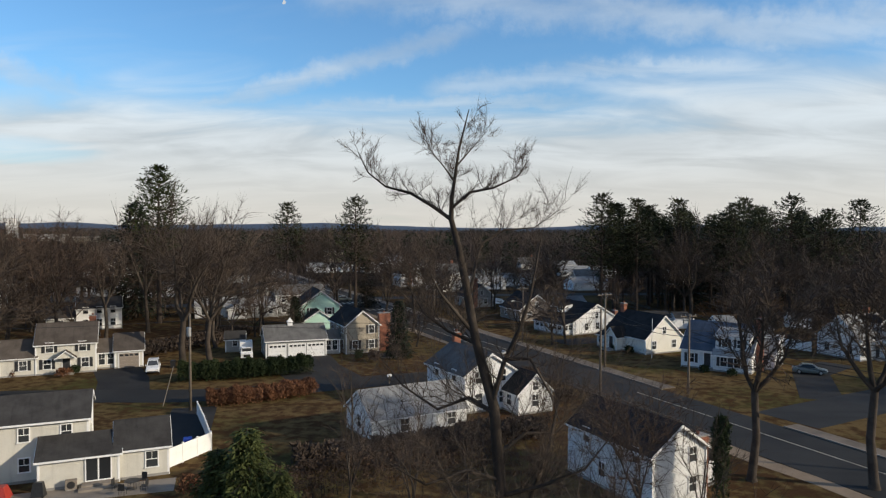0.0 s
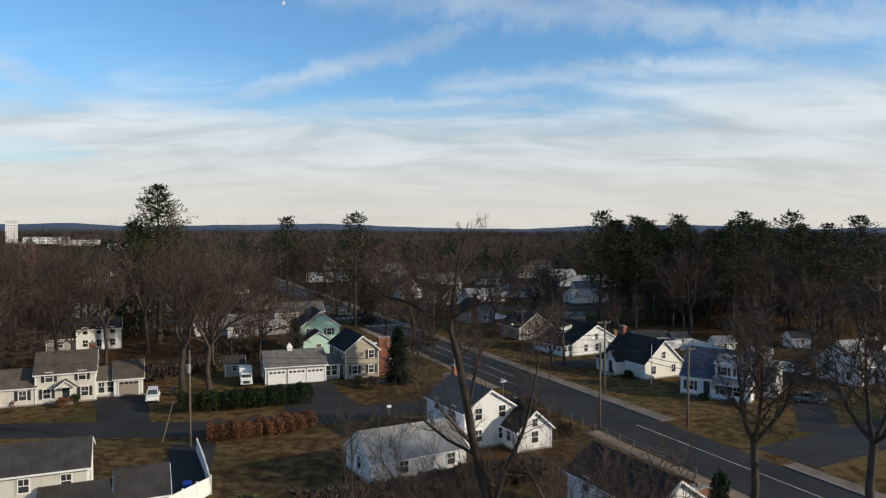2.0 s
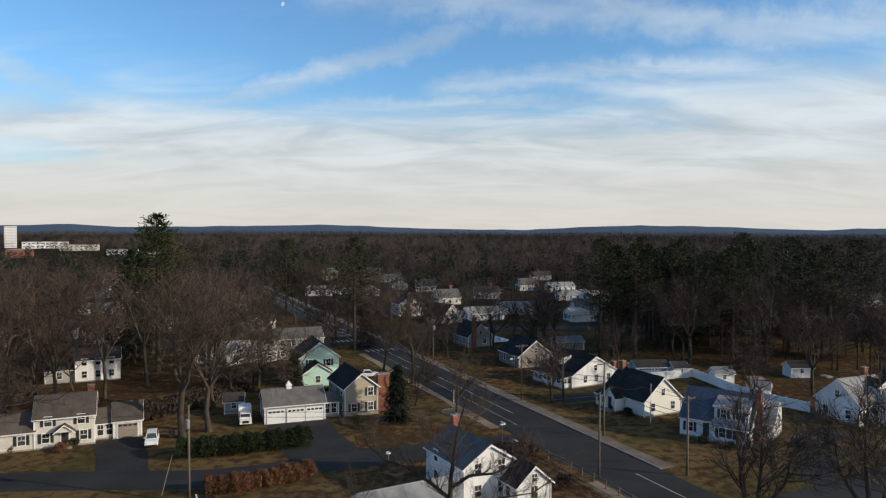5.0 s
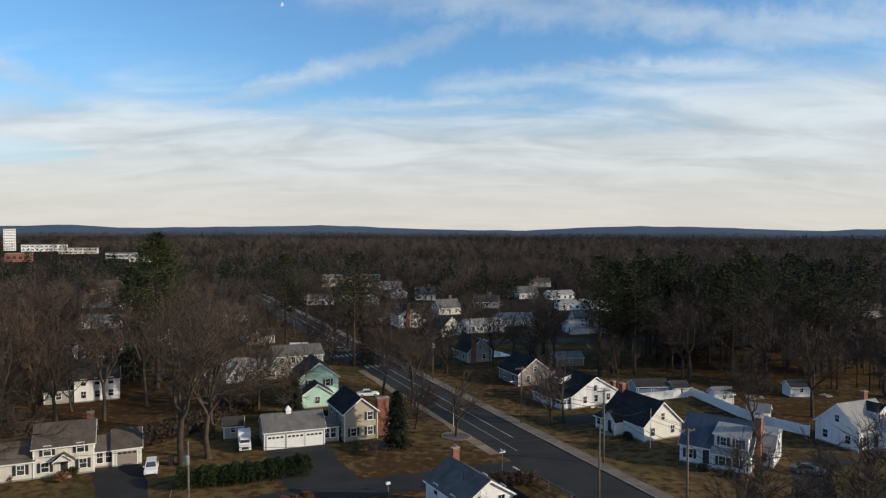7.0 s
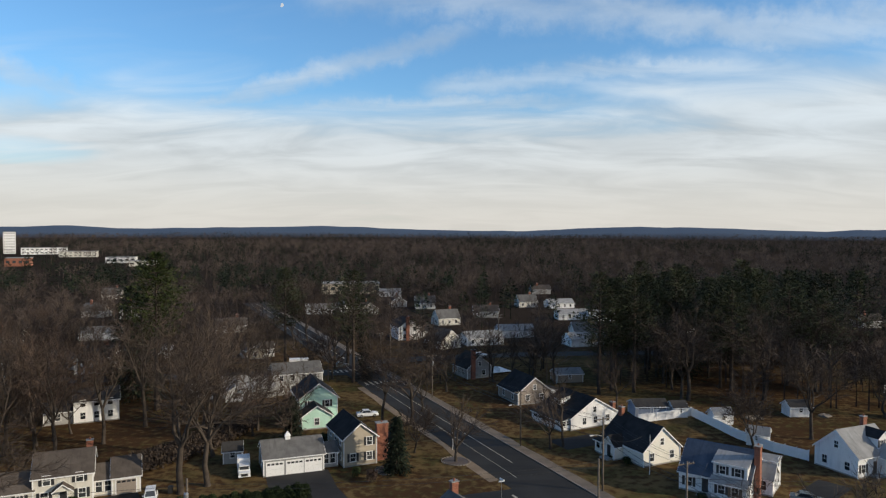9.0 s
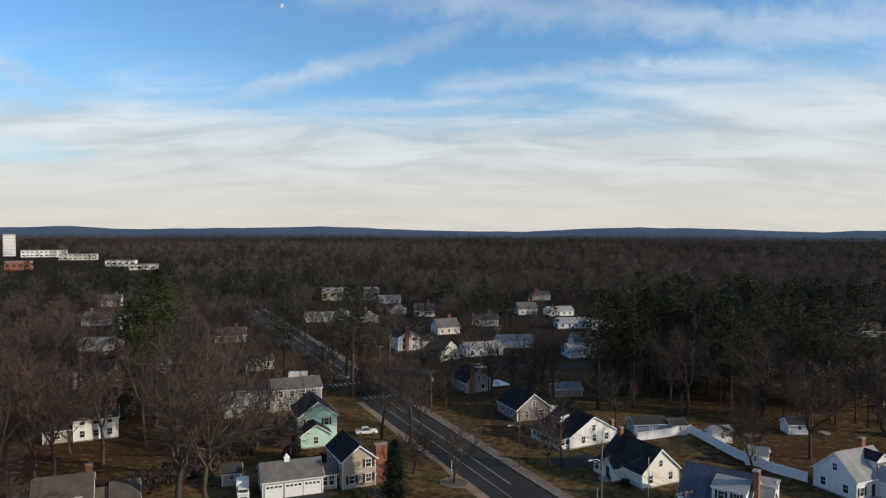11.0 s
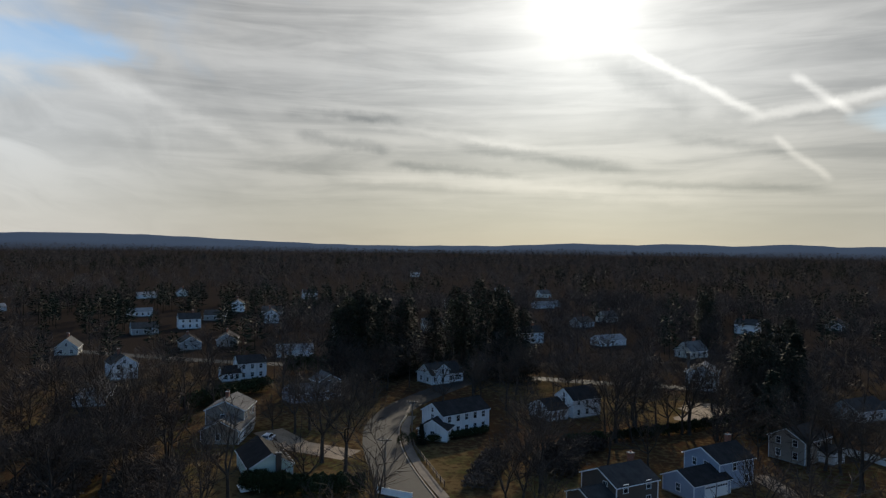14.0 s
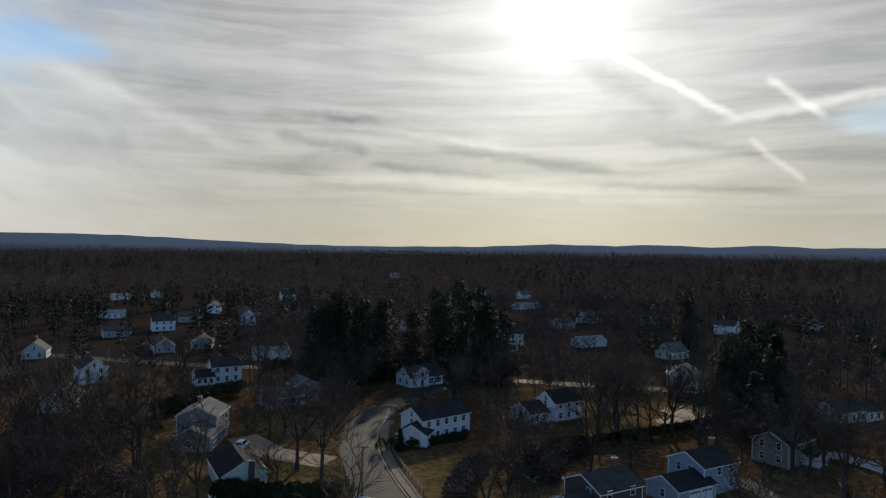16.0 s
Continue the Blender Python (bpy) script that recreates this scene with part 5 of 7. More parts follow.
def bare_tree(label, seed, height, radius, levels=3, fork=0.28, spread=0.85, twig=TWIG, lean=(0, 0), fat=1.9):
    """A leafless tree as a master to be copied: trunk, then limbs and twigs as its crown."""
    rnd = random.Random(seed)
    e = thing("bare_tree", label, "tree")
    limbs, twigs = [], []
    top = Vector((lean[0] + rnd.gauss(0, 0.25), lean[1] + rnd.gauss(0, 0.25), height * fork))
    trunk = [Vector((0, 0, -0.3)), Vector((0, 0, 0.4)), top * 0.5 + Vector((rnd.gauss(0, 0.15), rnd.gauss(0, 0.15), 0)), top]
    part("trunk", Shape().tube(trunk, [radius * 1.5, radius, radius * 0.85, radius * 0.75], 9, cap=False), BARK, e, smooth=True)
    n = rnd.choice((3, 4, 4))
    for k in range(n):
        a = 2 * math.pi * (k + rnd.uniform(-0.25, 0.25)) / n
        sp = spread * rnd.uniform(0.6, 1.15)
        grow(rnd, top.copy(), Vector((math.cos(a) * sp, math.sin(a) * sp, 1)).normalized(), height * (1 - fork) * rnd.uniform(0.48, 0.62), radius * rnd.uniform(0.42, 0.6), 1, levels, limbs, twigs)
    grow(rnd, top.copy(), Vector((rnd.gauss(0, 0.12), rnd.gauss(0, 0.12), 1)).normalized(), height * (1 - fork) * 0.6, radius * 0.62, 1, levels, limbs, twigs)
    part("limb_work", limb_shape(limbs), BARK, e, smooth=True)
    v, f = blades(twigs, rnd, fat)
    put_mesh("crown", soup("crown", v, f, twig), e, None, "fine bare twigs")
    return e


def conifer(label, seed, height, radius, bare=0.3, width=4.5, needle=NEEDLE, plates=True, tufts=15, blade=1.0):
    """Pine or spruce: straight trunk, whorls of branches carrying needle sprays."""
    rnd = random.Random(seed)
    e = thing("pine_tree" if plates else "spruce_tree", label, "tree")
    part("trunk", Shape().tube([(0, 0, -0.3), (0.05, 0, height * 0.4), (0, 0.05, height * 0.8), (0, 0, height)], [radius * 1.2, radius * 0.8, radius * 0.4, 0.04], 8, cap=False), PINE_BARK, e, smooth=True)
    br, v, f = Shape(), [], []
    z = height * bare
    while z < height * 0.985:
        u = (z / height - bare) / (1 - bare)
        prof = (min(1.0, 0.55 + u * 1.8) * (1 - u) ** 0.62) if plates else (1 - u) ** (0.9 if height < 20 else 0.58)
        reach0 = width * prof + 0.35
        n = rnd.choice((4, 5, 6)) if plates else 8
        a0 = rnd.random() * 6.28
        for k in range(n):
            reach = reach0 * rnd.uniform(0.55, 1.2)
            a = a0 + 6.283 * k / n + rnd.gauss(0, 0.2)
            out = Vector((math.cos(a), math.sin(a), rnd.uniform(0.0, 0.35) if plates else rnd.uniform(-0.35, -0.1)))
            p0, p1 = Vector((0, 0, z)), Vector((0, 0, z)) + out * reach
            br.tube([p0, p1], [0.05 + 0.01 * reach, 0.012], 3, cap=False)
            for j in range(int(tufts * (0.5 + 0.5 * reach / width))):
                q = p0.lerp(p1, rnd.uniform(0.28, 1.05)) + Vector((rnd.gauss(0, 0.22), rnd.gauss(0, 0.22), rnd.gauss(0.05, 0.24))) * (reach * 0.32 + 0.45)
                d = (out + Vector((rnd.gauss(0, 0.8), rnd.gauss(0, 0.8), rnd.gauss(0.35 if plates else -0.25, 0.35)))).normalized()
                s = d.cross(Vector((rnd.gauss(0, 0.6), rnd.gauss(0, 0.6), 1))).normalized()
                ln, wd = rnd.uniform(0.55, 1.2) * blade, rnd.uniform(0.08, 0.17) * blade
                c = len(v)
                v += [q - s * wd * 0.4, q + s * wd * 0.4, q + d * ln * 0.6 + s * wd, q + d * ln, q + d * ln * 0.6 - s * wd]
                f += [(c, c + 1, c + 2), (c, c + 2, c + 4), (c + 4, c + 2, c + 3)]
        z += (rnd.uniform(0.55, 1.0) if plates else rnd.uniform(0.35, 0.55)) * (1 if height > 14 else 0.6)
    part("bough_frame", br, PINE_BARK, e)
    put_mesh("crown", soup("crown", [tuple(p) for p in v], f, needle), e, None, "needle sprays")
    return e


def central_tree():
    """The tall bare tree that the camera rises past."""
    rnd = random.Random(21)
    e = thing("bare_tree", "tall grey bare tree with a crooked leaning trunk", "tree", 3.4, 26.0, 0, 0)
    o = -3.4
    trunk = [Vector(p) for p in ((0, 0, -0.3), (-0.3, 0.1, 5.5), (2.25 + o, 0, 11.0), (1.95 + o, 0.1, 14.4), (1.47 + o, 0, 16.1), (1.17 + o, -0.1, 17.3), (0.88 + o, 0, 19.0), (0.57 + o, 0.1, 20.5), (0.3 + o, 0, 21.5), (0.32 + o, 0, 22.3), (0.58 + o, 0.1, 24.1), (0.95 + o, 0, 25.6))]
    rad = [0.36, 0.29, 0.235, 0.21, 0.19, 0.17, 0.16, 0.13, 0.105, 0.08, 0.045, 0.015]
    part("trunk", Shape().tube(trunk, rad, 10, cap=False), BARK, e, smooth=True)
    lines = (
        ([(0.3, 0, 21.5), (-0.4, 0.2, 22.0), (-1.25, 0.5, 22.5), (-2.2, 0.7, 22.75), (-2.9, 0.8, 23.3), (-3.3, 0.9, 24.1)], 0.085),
        ([(0.3, 0, 21.9), (1.0, -0.3, 22.5), (1.85, -0.5, 22.65), (2.7, -0.6, 23.05), (3.15, -0.5, 23.7)], 0.07),
        ([(0.42, 0, 22.9), (0.05, -0.3, 23.4), (-0.3, -0.6, 23.8), (-0.75, -0.8, 24.3)], 0.035),
        ([(0.5, 0, 23.5), (1.0, 0.3, 24.1), (1.6, 0.5, 24.8)], 0.04),
        ([(1.17, 0, 17.2), (0.6, -0.4, 17.9), (-0.1, -0.8, 18.8), (-0.5, -1.0, 19.6)], 0.10),
        ([(1.3, 0, 16.8), (0.2, 0.6, 17.2), (-0.7, 1.0, 17.8), (-1.4, 1.2, 18.9)], 0.08),
        ([(1.9, 0, 14.6), (2.3, -0.3, 16.2), (2.9, -0.5, 17.6), (3.2, -0.6, 18.6), (3.4, -0.7, 19.8), (3.6, -0.6, 20.8)], 0.11),
        ([(2.35, -0.3, 16.3), (3.2, -0.8, 16.4), (3.9, -1.2, 15.2), (4.2, -1.4, 14.2)], 0.09),
        ([(1.0, 0, 18.5), (1.25, 0.5, 19.8), (1.5, 0.9, 20.6), (2.4, 1.2, 21.1), (3.6, 1.4, 21.2), (4.6, 1.5, 21.9)], 0.07),
        ([(1.9, 0, 14.2), (1.0, 0.7, 14.6), (-0.2, 1.2, 14.0), (-1.6, 1.8, 14.8), (-2.6, 2.0, 16.0)], 0.10),
        ([(2.1, 0, 12.6), (3.2, 0.4, 13.3), (4.4, 0.8, 13.2), (5.6, 1.0, 14.4)], 0.10),
        ([(2.2, 0, 11.6), (0.9, -0.6, 12.2), (-0.6, -1.0, 11.8), (-2.2, -1.2, 12.8)], 0.10),
        ([(2.2, 0, 11.0), (3.6, -0.6, 11.6), (5.2, -1.0, 12.4), (6.2, -1.2, 13.8)], 0.10),
        ([(2.6, 0, 9.2), (3.4, 0.3, 10.8), (4.1, 0.5, 12.6), (4.5, 0.6, 14.6), (4.7, 0.8, 16.2)], 0.12),
        ([(2.7, 0, 8.6), (1.6, -0.4, 9.8), (0.4, -0.8, 11.4), (-0.4, -1.0, 13.2)], 0.11),
        ([(2.9, 0, 7.2), (4.2, -0.5, 8.4), (5.6, -0.8, 9.0), (6.8, -1.0, 10.4)], 0.11),
        ([(3.0, 0.1, 6.4), (1.8, 0.5, 7.6), (0.2, 0.9, 8.2), (-1.2, 1.2, 9.6)], 0.10))
    limbs, twigs = [], []
    for number, (pts, r) in enumerate(lines):
        pts = [Vector((a + o, b, c)) for a, b, c in pts]
        rr = [r * (1 - 0.8 * i / (len(pts) - 1)) for i in range(len(pts))]
        limbs.append((pts, rr, 1))
        for i in range(1, len(pts)):
            for k in range(6 if number < 4 else 5 if number < 9 else 8):
                base = pts[i - 1].lerp(pts[i], rnd.random())
                w = (pts[i] - pts[i - 1]).normalized()
                dv = (w * 0.7 + Vector((rnd.gauss(0, 0.6), rnd.gauss(0, 0.5), rnd.gauss(0.45, 0.45)))).normalized()
                grow(rnd, base, dv, rnd.uniform(0.4, 1.0) * (0.85 if number < 4 else 1.4 if number < 9 else 2.4), rr[i] * 0.30 + 0.004, 2, 3, limbs, twigs, 0.14, 0.2)
    for i in range(8, 12):
        for k in range(5):
            base = trunk[i - 1].lerp(trunk[i], rnd.random())
            dv = Vector((rnd.gauss(0, 0.8), rnd.gauss(0, 0.7), 0.6)).normalized()
            grow(rnd, base, dv, rnd.uniform(0.35, 0.8), 0.009, 2, 3, limbs, twigs, 0.14, 0.2)
    part("limb_work", limb_shape(limbs, 0.0045), BARK, e, smooth=True)
    v, f = blades(twigs, rnd, 0.26)
    put_mesh("crown", soup("crown", v, f, TWIG), e, None, "fine bare twigs")


central_tree()
OAKS = [bare_tree("large bare oak with grey limbs", 31, 23, 0.50), bare_tree("large bare maple with rising limbs", 32, 21, 0.42, spread=0.7), bare_tree("spreading bare tree with a short trunk", 33, 16, 0.40, fork=0.22, spread=0.8),
        bare_tree("slender bare tree with fine twigs", 34, 18, 0.26, spread=0.5, twig=TWIG_RED), bare_tree("small bare yard tree with a round crown", 35, 11, 0.24, fork=0.2, spread=0.75), bare_tree("tall bare tree with reddish twigs", 36, 22, 0.36, spread=0.7, twig=TWIG_RED), bare_tree("dark bare tree with a tall clear trunk", 37, 18, 0.38, fork=0.42, spread=1.0)]
PINES = [conifer("tall white pine with layered dark boughs", 41, 29, 0.38, 0.40, 7.6, tufts=34, blade=0.95), conifer("tall pine with irregular dark crown", 42, 27, 0.36, 0.34, 8.2, tufts=34, blade=0.95), conifer("tall pine with yellow-green needles", 43, 33, 0.45, 0.46, 8.0, NEEDLE_Y, tufts=44, blade=0.95),
         conifer("dense dark tall spruce tree", 44, 26, 0.40, 0.05, 7.4, SPRUCE, False, 10, 1.2), conifer("short dark pointed spruce tree", 45, 13, 0.25, 0.06, 3.0, SPRUCE, False, 12), conifer("bushy green cedar in a yard", 46, 8.5, 0.2, 0.02, 3.6, CEDAR, False, 50, 0.46)]
YARD = [bare_tree("bare shade tree with dense grey-brown twigs", 51, 19, 0.34, 2, 0.24, 0.95, fat=3.1), bare_tree("bare maple with reddish-brown twigs", 52, 17, 0.30, 2, 0.22, 0.85, TWIG_RED, fat=3.1), bare_tree("tall bare tree with upswept twigs", 53, 21, 0.34, 2, 0.3, 0.65, fat=3.1),
        bare_tree("low spreading bare yard tree", 54, 12, 0.26, 2, 0.2, 0.85, fat=2.4), bare_tree("bare tree with brown tangled twigs", 55, 16, 0.28, 2, 0.2, 0.9, TWIG_RED, fat=3.1)]
SAPLINGS = [bare_tree("thin leafless sapling with few twigs", 61, 12.5, 0.11, 2, 0.35, 0.35, fat=0.5), bare_tree("slim crooked bare sapling", 62, 10.0, 0.09, 2, 0.25, 0.5, fat=0.5)]
used = set()


def plant(stock, i, x, y, size=1.0, turn=None, z=0.0):
    """The first of a kind is the master itself."""
    tn = (x * 37.0 + y * 91.0) % 360 if turn is None else turn
    m = pose(x, y, z, 0, 0, tn)
    ob = stock[i]
    key = (id(stock), i)
    if key not in used:
        used.add(key)
        ob.matrix_basis = m @ Matrix.Diagonal((size, size, size, 1))
        return ob
    c = copy_thing(ob, m)
    c.scale = (size, size, size)
    return c


# trees that stand out
for i, x, y, sz in ((6, 26.0, 57.6, 1.0), (6, 35.2, 55.8, 1.06), (0, -39.0, 103.5, 1.08), (1, -36.0, 106.5, 1.12), (4, -4.6, 122.5, 0.8), (1, -6.0, 140.0, 0.85), (5, -12.0, 142.0, 0.9),
                    (4, 56.0, 124.0, 1.15), (1, 70.5, 131.0, 0.85), (4, 94.5, 146.5, 1.3), (4, 86.3, 86.0, 1.25), (2, 84.0, 82.0, 0.8), 
                    (0, 138.6, 13.5, 0.85), (1, 131.9, 8.5, 0.95), (1, 149.9, -49.1, 0.95), (0, 153.9, -55.0, 0.85), (2, 120.5, -25.9, 0.95), (0, 155.5, -68.1, 0.9), (4, 118.0, 44.0, 1.3), (0, 112.0, 52.0, 0.7), (2, 106.0, 60.0, 0.85),
                    (1, -30.0, 196.0, 1.0), (0, -27.0, 200.0, 1.0), (5, -48.0, 226.0, 0.9), (5, -44.0, 228.0, 0.9), (2, 96.0, 70.0, 0.8), (4, 88.0, 75.0, 1.1), (2, 100.0, 74.0, 0.75), (4, 108.0, 68.0, 1.2), (2, 130.0, -84.0, 0.8),
                    (1, -70.0, 92.0, 1.0), (5, -66.0, 118.0, 1.0), (0, -78.0, 112.0, 1.0), (4, 141.0, 100.0, 1.1), (2, 152.0, 96.0, 0.8), (1, -86.0, 168.0, 0.95), (0, -92.0, 176.0, 0.9), (5, -98.0, 168.0, 0.9), (1, -80.0, 184.0, 0.85), (5, -104.0, 178.0, 0.85), (0, -72.0, 172.0, 0.95), (1, -58.0, 80.0, 0.95), (5, -88.0, 122.0, 1.1), (0, -96.0, 138.0, 1.05), (1, -106.0, 128.0, 1.1), (3, 13.0, 45.0, 0.6), (0, 129.0, -80.0, 0.8)):
    plant(OAKS, i, x, y, sz)
for i, x, y, sz in ((0, -6.2, 44.0, 1.0), (0, -1.4, 40.0, 1.05), (1, 10.5, 42.0, 1.0), (1, 16.6, 44.5, 1.05), (0, -8.0, 62.0, 0.9), (1, 2.0, 52.0, 0.95), (1, 7.0, 36.0, 1.1), (0, 12.5, 31.0, 0.95)):
    plant(SAPLINGS, i, x, y, sz)
for i, x, y, sz in ((2, -62.0, 151.0, 1.04), (3, -71.0, 160.0, 1.05), (0, -22.5, 178.0, 1.0), (0, -45.0, 200.0, 0.98), (4, -7.2, 112.5, 0.72), (5, -12.4, 43.6, 1.0), (5, -10.2, 43.0, 0.7), (5, -14.6, 44.6, 0.8), (3, -20.0, 181.0, 0.5),
                    (0, 38.0, 166.0, 1.02), (1, 42.0, 170.0, 1.0), (0, 47.0, 168.0, 0.98), (1, 45.0, 178.0, 1.0), (3, 214.0, 14.0, 0.95), (3, 218.0, 8.0, 1.05), (3, 222.0, 2.0, 1.0), (3, 226.0, 10.0, 1.08), (3, 228.0, -4.0, 0.98), (3, 224.0, 17.0, 0.9), (1, 219.0, 13.0, 0.95), (3, 231.0, -14.0, 0.85), (3, 230.0, -24.0, 1.05), (3, 226.0, -31.0, 1.1), (3, 222.0, -37.0, 1.0), (3, 231.0, -38.0, 1.05), (3, 216.0, -41.0, 0.9), (1, 227.0, -20.0, 0.9),
                    (3, 173.0, -89.5, 0.72), (3, 182.0, -96.0, 0.8), (4, 152.3, -86.0, 1.2), (3, 176.0, -97.0, 0.75), (3, 168.0, -90.0, 0.7), (3, 163.0, -96.0, 0.75), (3, 188.0, -104.0, 0.9), (3, 196.0, -112.0, 0.8), (4, 172.0, -104.0, 1.2), (4, 150.0, -6.5, 0.35), (4, 196.0, -118.0, 1.4), (3, 282.0, -26.0, 1.0), (3, 286.0, -36.0, 1.1), (3, 292.0, -46.0, 1.0), (3, 278.0, -43.0, 0.95), (3, 240.0, 6.0, 1.0), (3, 241.0, -6.0, 0.95), (3, 290.0, -134.0, 0.9), (3, 300.0, -140.0, 0.95), (3, 206.0, -122.0, 0.85)):
    plant(PINES, i, x, y, sz)
for i, x, y, sz in ((0, -70.0, 108.0, 1.1), (2, -76.0, 120.0, 1.1), (2, -62.0, 127.0, 1.0), (0, -84.0, 104.0, 1.1), (2, -95.0, 150.0, 1.2), (0, -88.0, 158.0, 1.2), (2, -110.0, 160.0, 1.2), (2, -59.0, 138.0, 1.2), (0, -50.0, 149.0, 1.25), (2, -46.0, 140.0, 1.15), (2, -118.0, 142.0, 1.2), (3, 2.6, 118.0, 1.0), (3, -4.0, 150.0, 1.0)):
    plant(YARD, i, x, y, sz)
rnd = random.Random(11)
# the pine grove behind the houses
for k in range(46):
    x, y = rnd.uniform(50, 118), rnd.uniform(168, 240)
    if x > 96 and y < 182:
        continue
    plant(PINES, rnd.choice((0, 0, 1, 1, 3)), x, y, rnd.uniform(0.82, 1.06))
for k in range(10):
    plant(OAKS, rnd.choice((0, 1, 0)), rnd.uniform(52, 116), rnd.uniform(160, 184), rnd.uniform(0.75, 1.0))

STREETS = [(MAIN, 9), (LEFT_ST, 5.5), (RIGHT_ST, 6.5), (CROSS_L, 6), (CROSS_R, 6), (LATE_ST, 8), (BACK_ST, 6)]
road_pts = np.array([(p[0], p[1], w) for line, w in STREETS for p in dense(line, 4.0)])
CLEAR = [(80, 140, 16), (45, 133, 9), (50, 92, 12), (-24, 101, 9), (-44, 94, 8), (-20, 76, 13), (112, 108, 8), (60, 100, 10), (-48, 236, 16), (-12, 158, 10), (128, -14, 14), (195, -78, 14), (-36, 92, 6), (80, 130, 14), (0, 0, 25), (20, 75, 14), (15, 150, 9), (150, 18, 10), (140, -22, 9), (206, 42, 13), (163, -38, 8), (192, -86, 12), (186, 74, 10), (150, 33, 6), (120, 20, 6), (108, -36, 7), (112, -55, 9), (210, 56, 8), (140, 18, 8), (160, 145, 20), (176, 140, 12), (140, 124, 9), (188, 162, 12), (120, 110, 8), (130, 119, 9), (-560, 900, 60), (-420, 640, 45), (-300, 660, 40), (-480, 790, 65), (-380, 700, 45), (-540, 960, 60), (112, 100, 9), (196, 39, 9), (178, 33, 7), (212, 40, 9), (192, 37, 7), (160, -42, 8), (150, -38, 6), (186, -84, 9), (143, 30, 9), (136, 29, 7), (150, -108, 9), (158, -112, 7), (210, 48, 7), (182, 76, 7), (-53, 192, 9), (-50, 203, 9), (-41, 200, 9), (-38, 211, 9), (22, 218, 9), (32, 215, 9)]
# gardens and yards before the far houses, with few trees
YARDS = [(x * (1 - d / math.hypot(x, y)), y * (1 - d / math.hypot(x, y)), r) for x, y, _ in FAR if math.hypot(x, y) < 620 for d, r in (((13, 11), (28, 9), (44, 7)) if x > -0.25 * y else ((12, 8),))]
spots = np.array(HOUSES + CLEAR + YARDS)


def free(x, y, extra=0.0):
    x, y = np.atleast_1d(x), np.atleast_1d(y)
    ok = np.ones(len(x), bool)
    for hx, hy, r in spots:
        ok &= (x - hx) ** 2 + (y - hy) ** 2 > (r * 0.85 + extra) ** 2
    for rx, ry, w in road_pts:
        ok &= (x - rx) ** 2 + (y - ry) ** 2 > (w + extra) ** 2
    return ok


# yard trees between the houses
count = 0
while count < 205:
    az, r = radians(rnd.uniform(-40, 136)), math.sqrt(rnd.uniform(88.0 ** 2, 205.0 ** 2))
    x, y = r * math.sin(az), r * math.cos(az)
    if not free(x, y, 1.0)[0] or (az > radians(5) and az < radians(72) and r < 125) or (40 < x < 125 and 105 < y < 240):
        continue
    if radians(-10) < az < radians(25) and r < 165 and rnd.random() < 0.8:
        continue
    if r < 125 and rnd.random() < 0.4:
        continue
    if (az < radians(-12) or r > 165) and az < radians(55) and rnd.random() < 0.09:
        plant(PINES, rnd.choice((0, 1, 3, 4)), x, y, rnd.uniform(0.6, 0.95))
    else:
        plant(YARD, rnd.choice((0, 0, 1, 2, 3, 4)), x, y, rnd.uniform(0.7, 1.05))
    count += 1


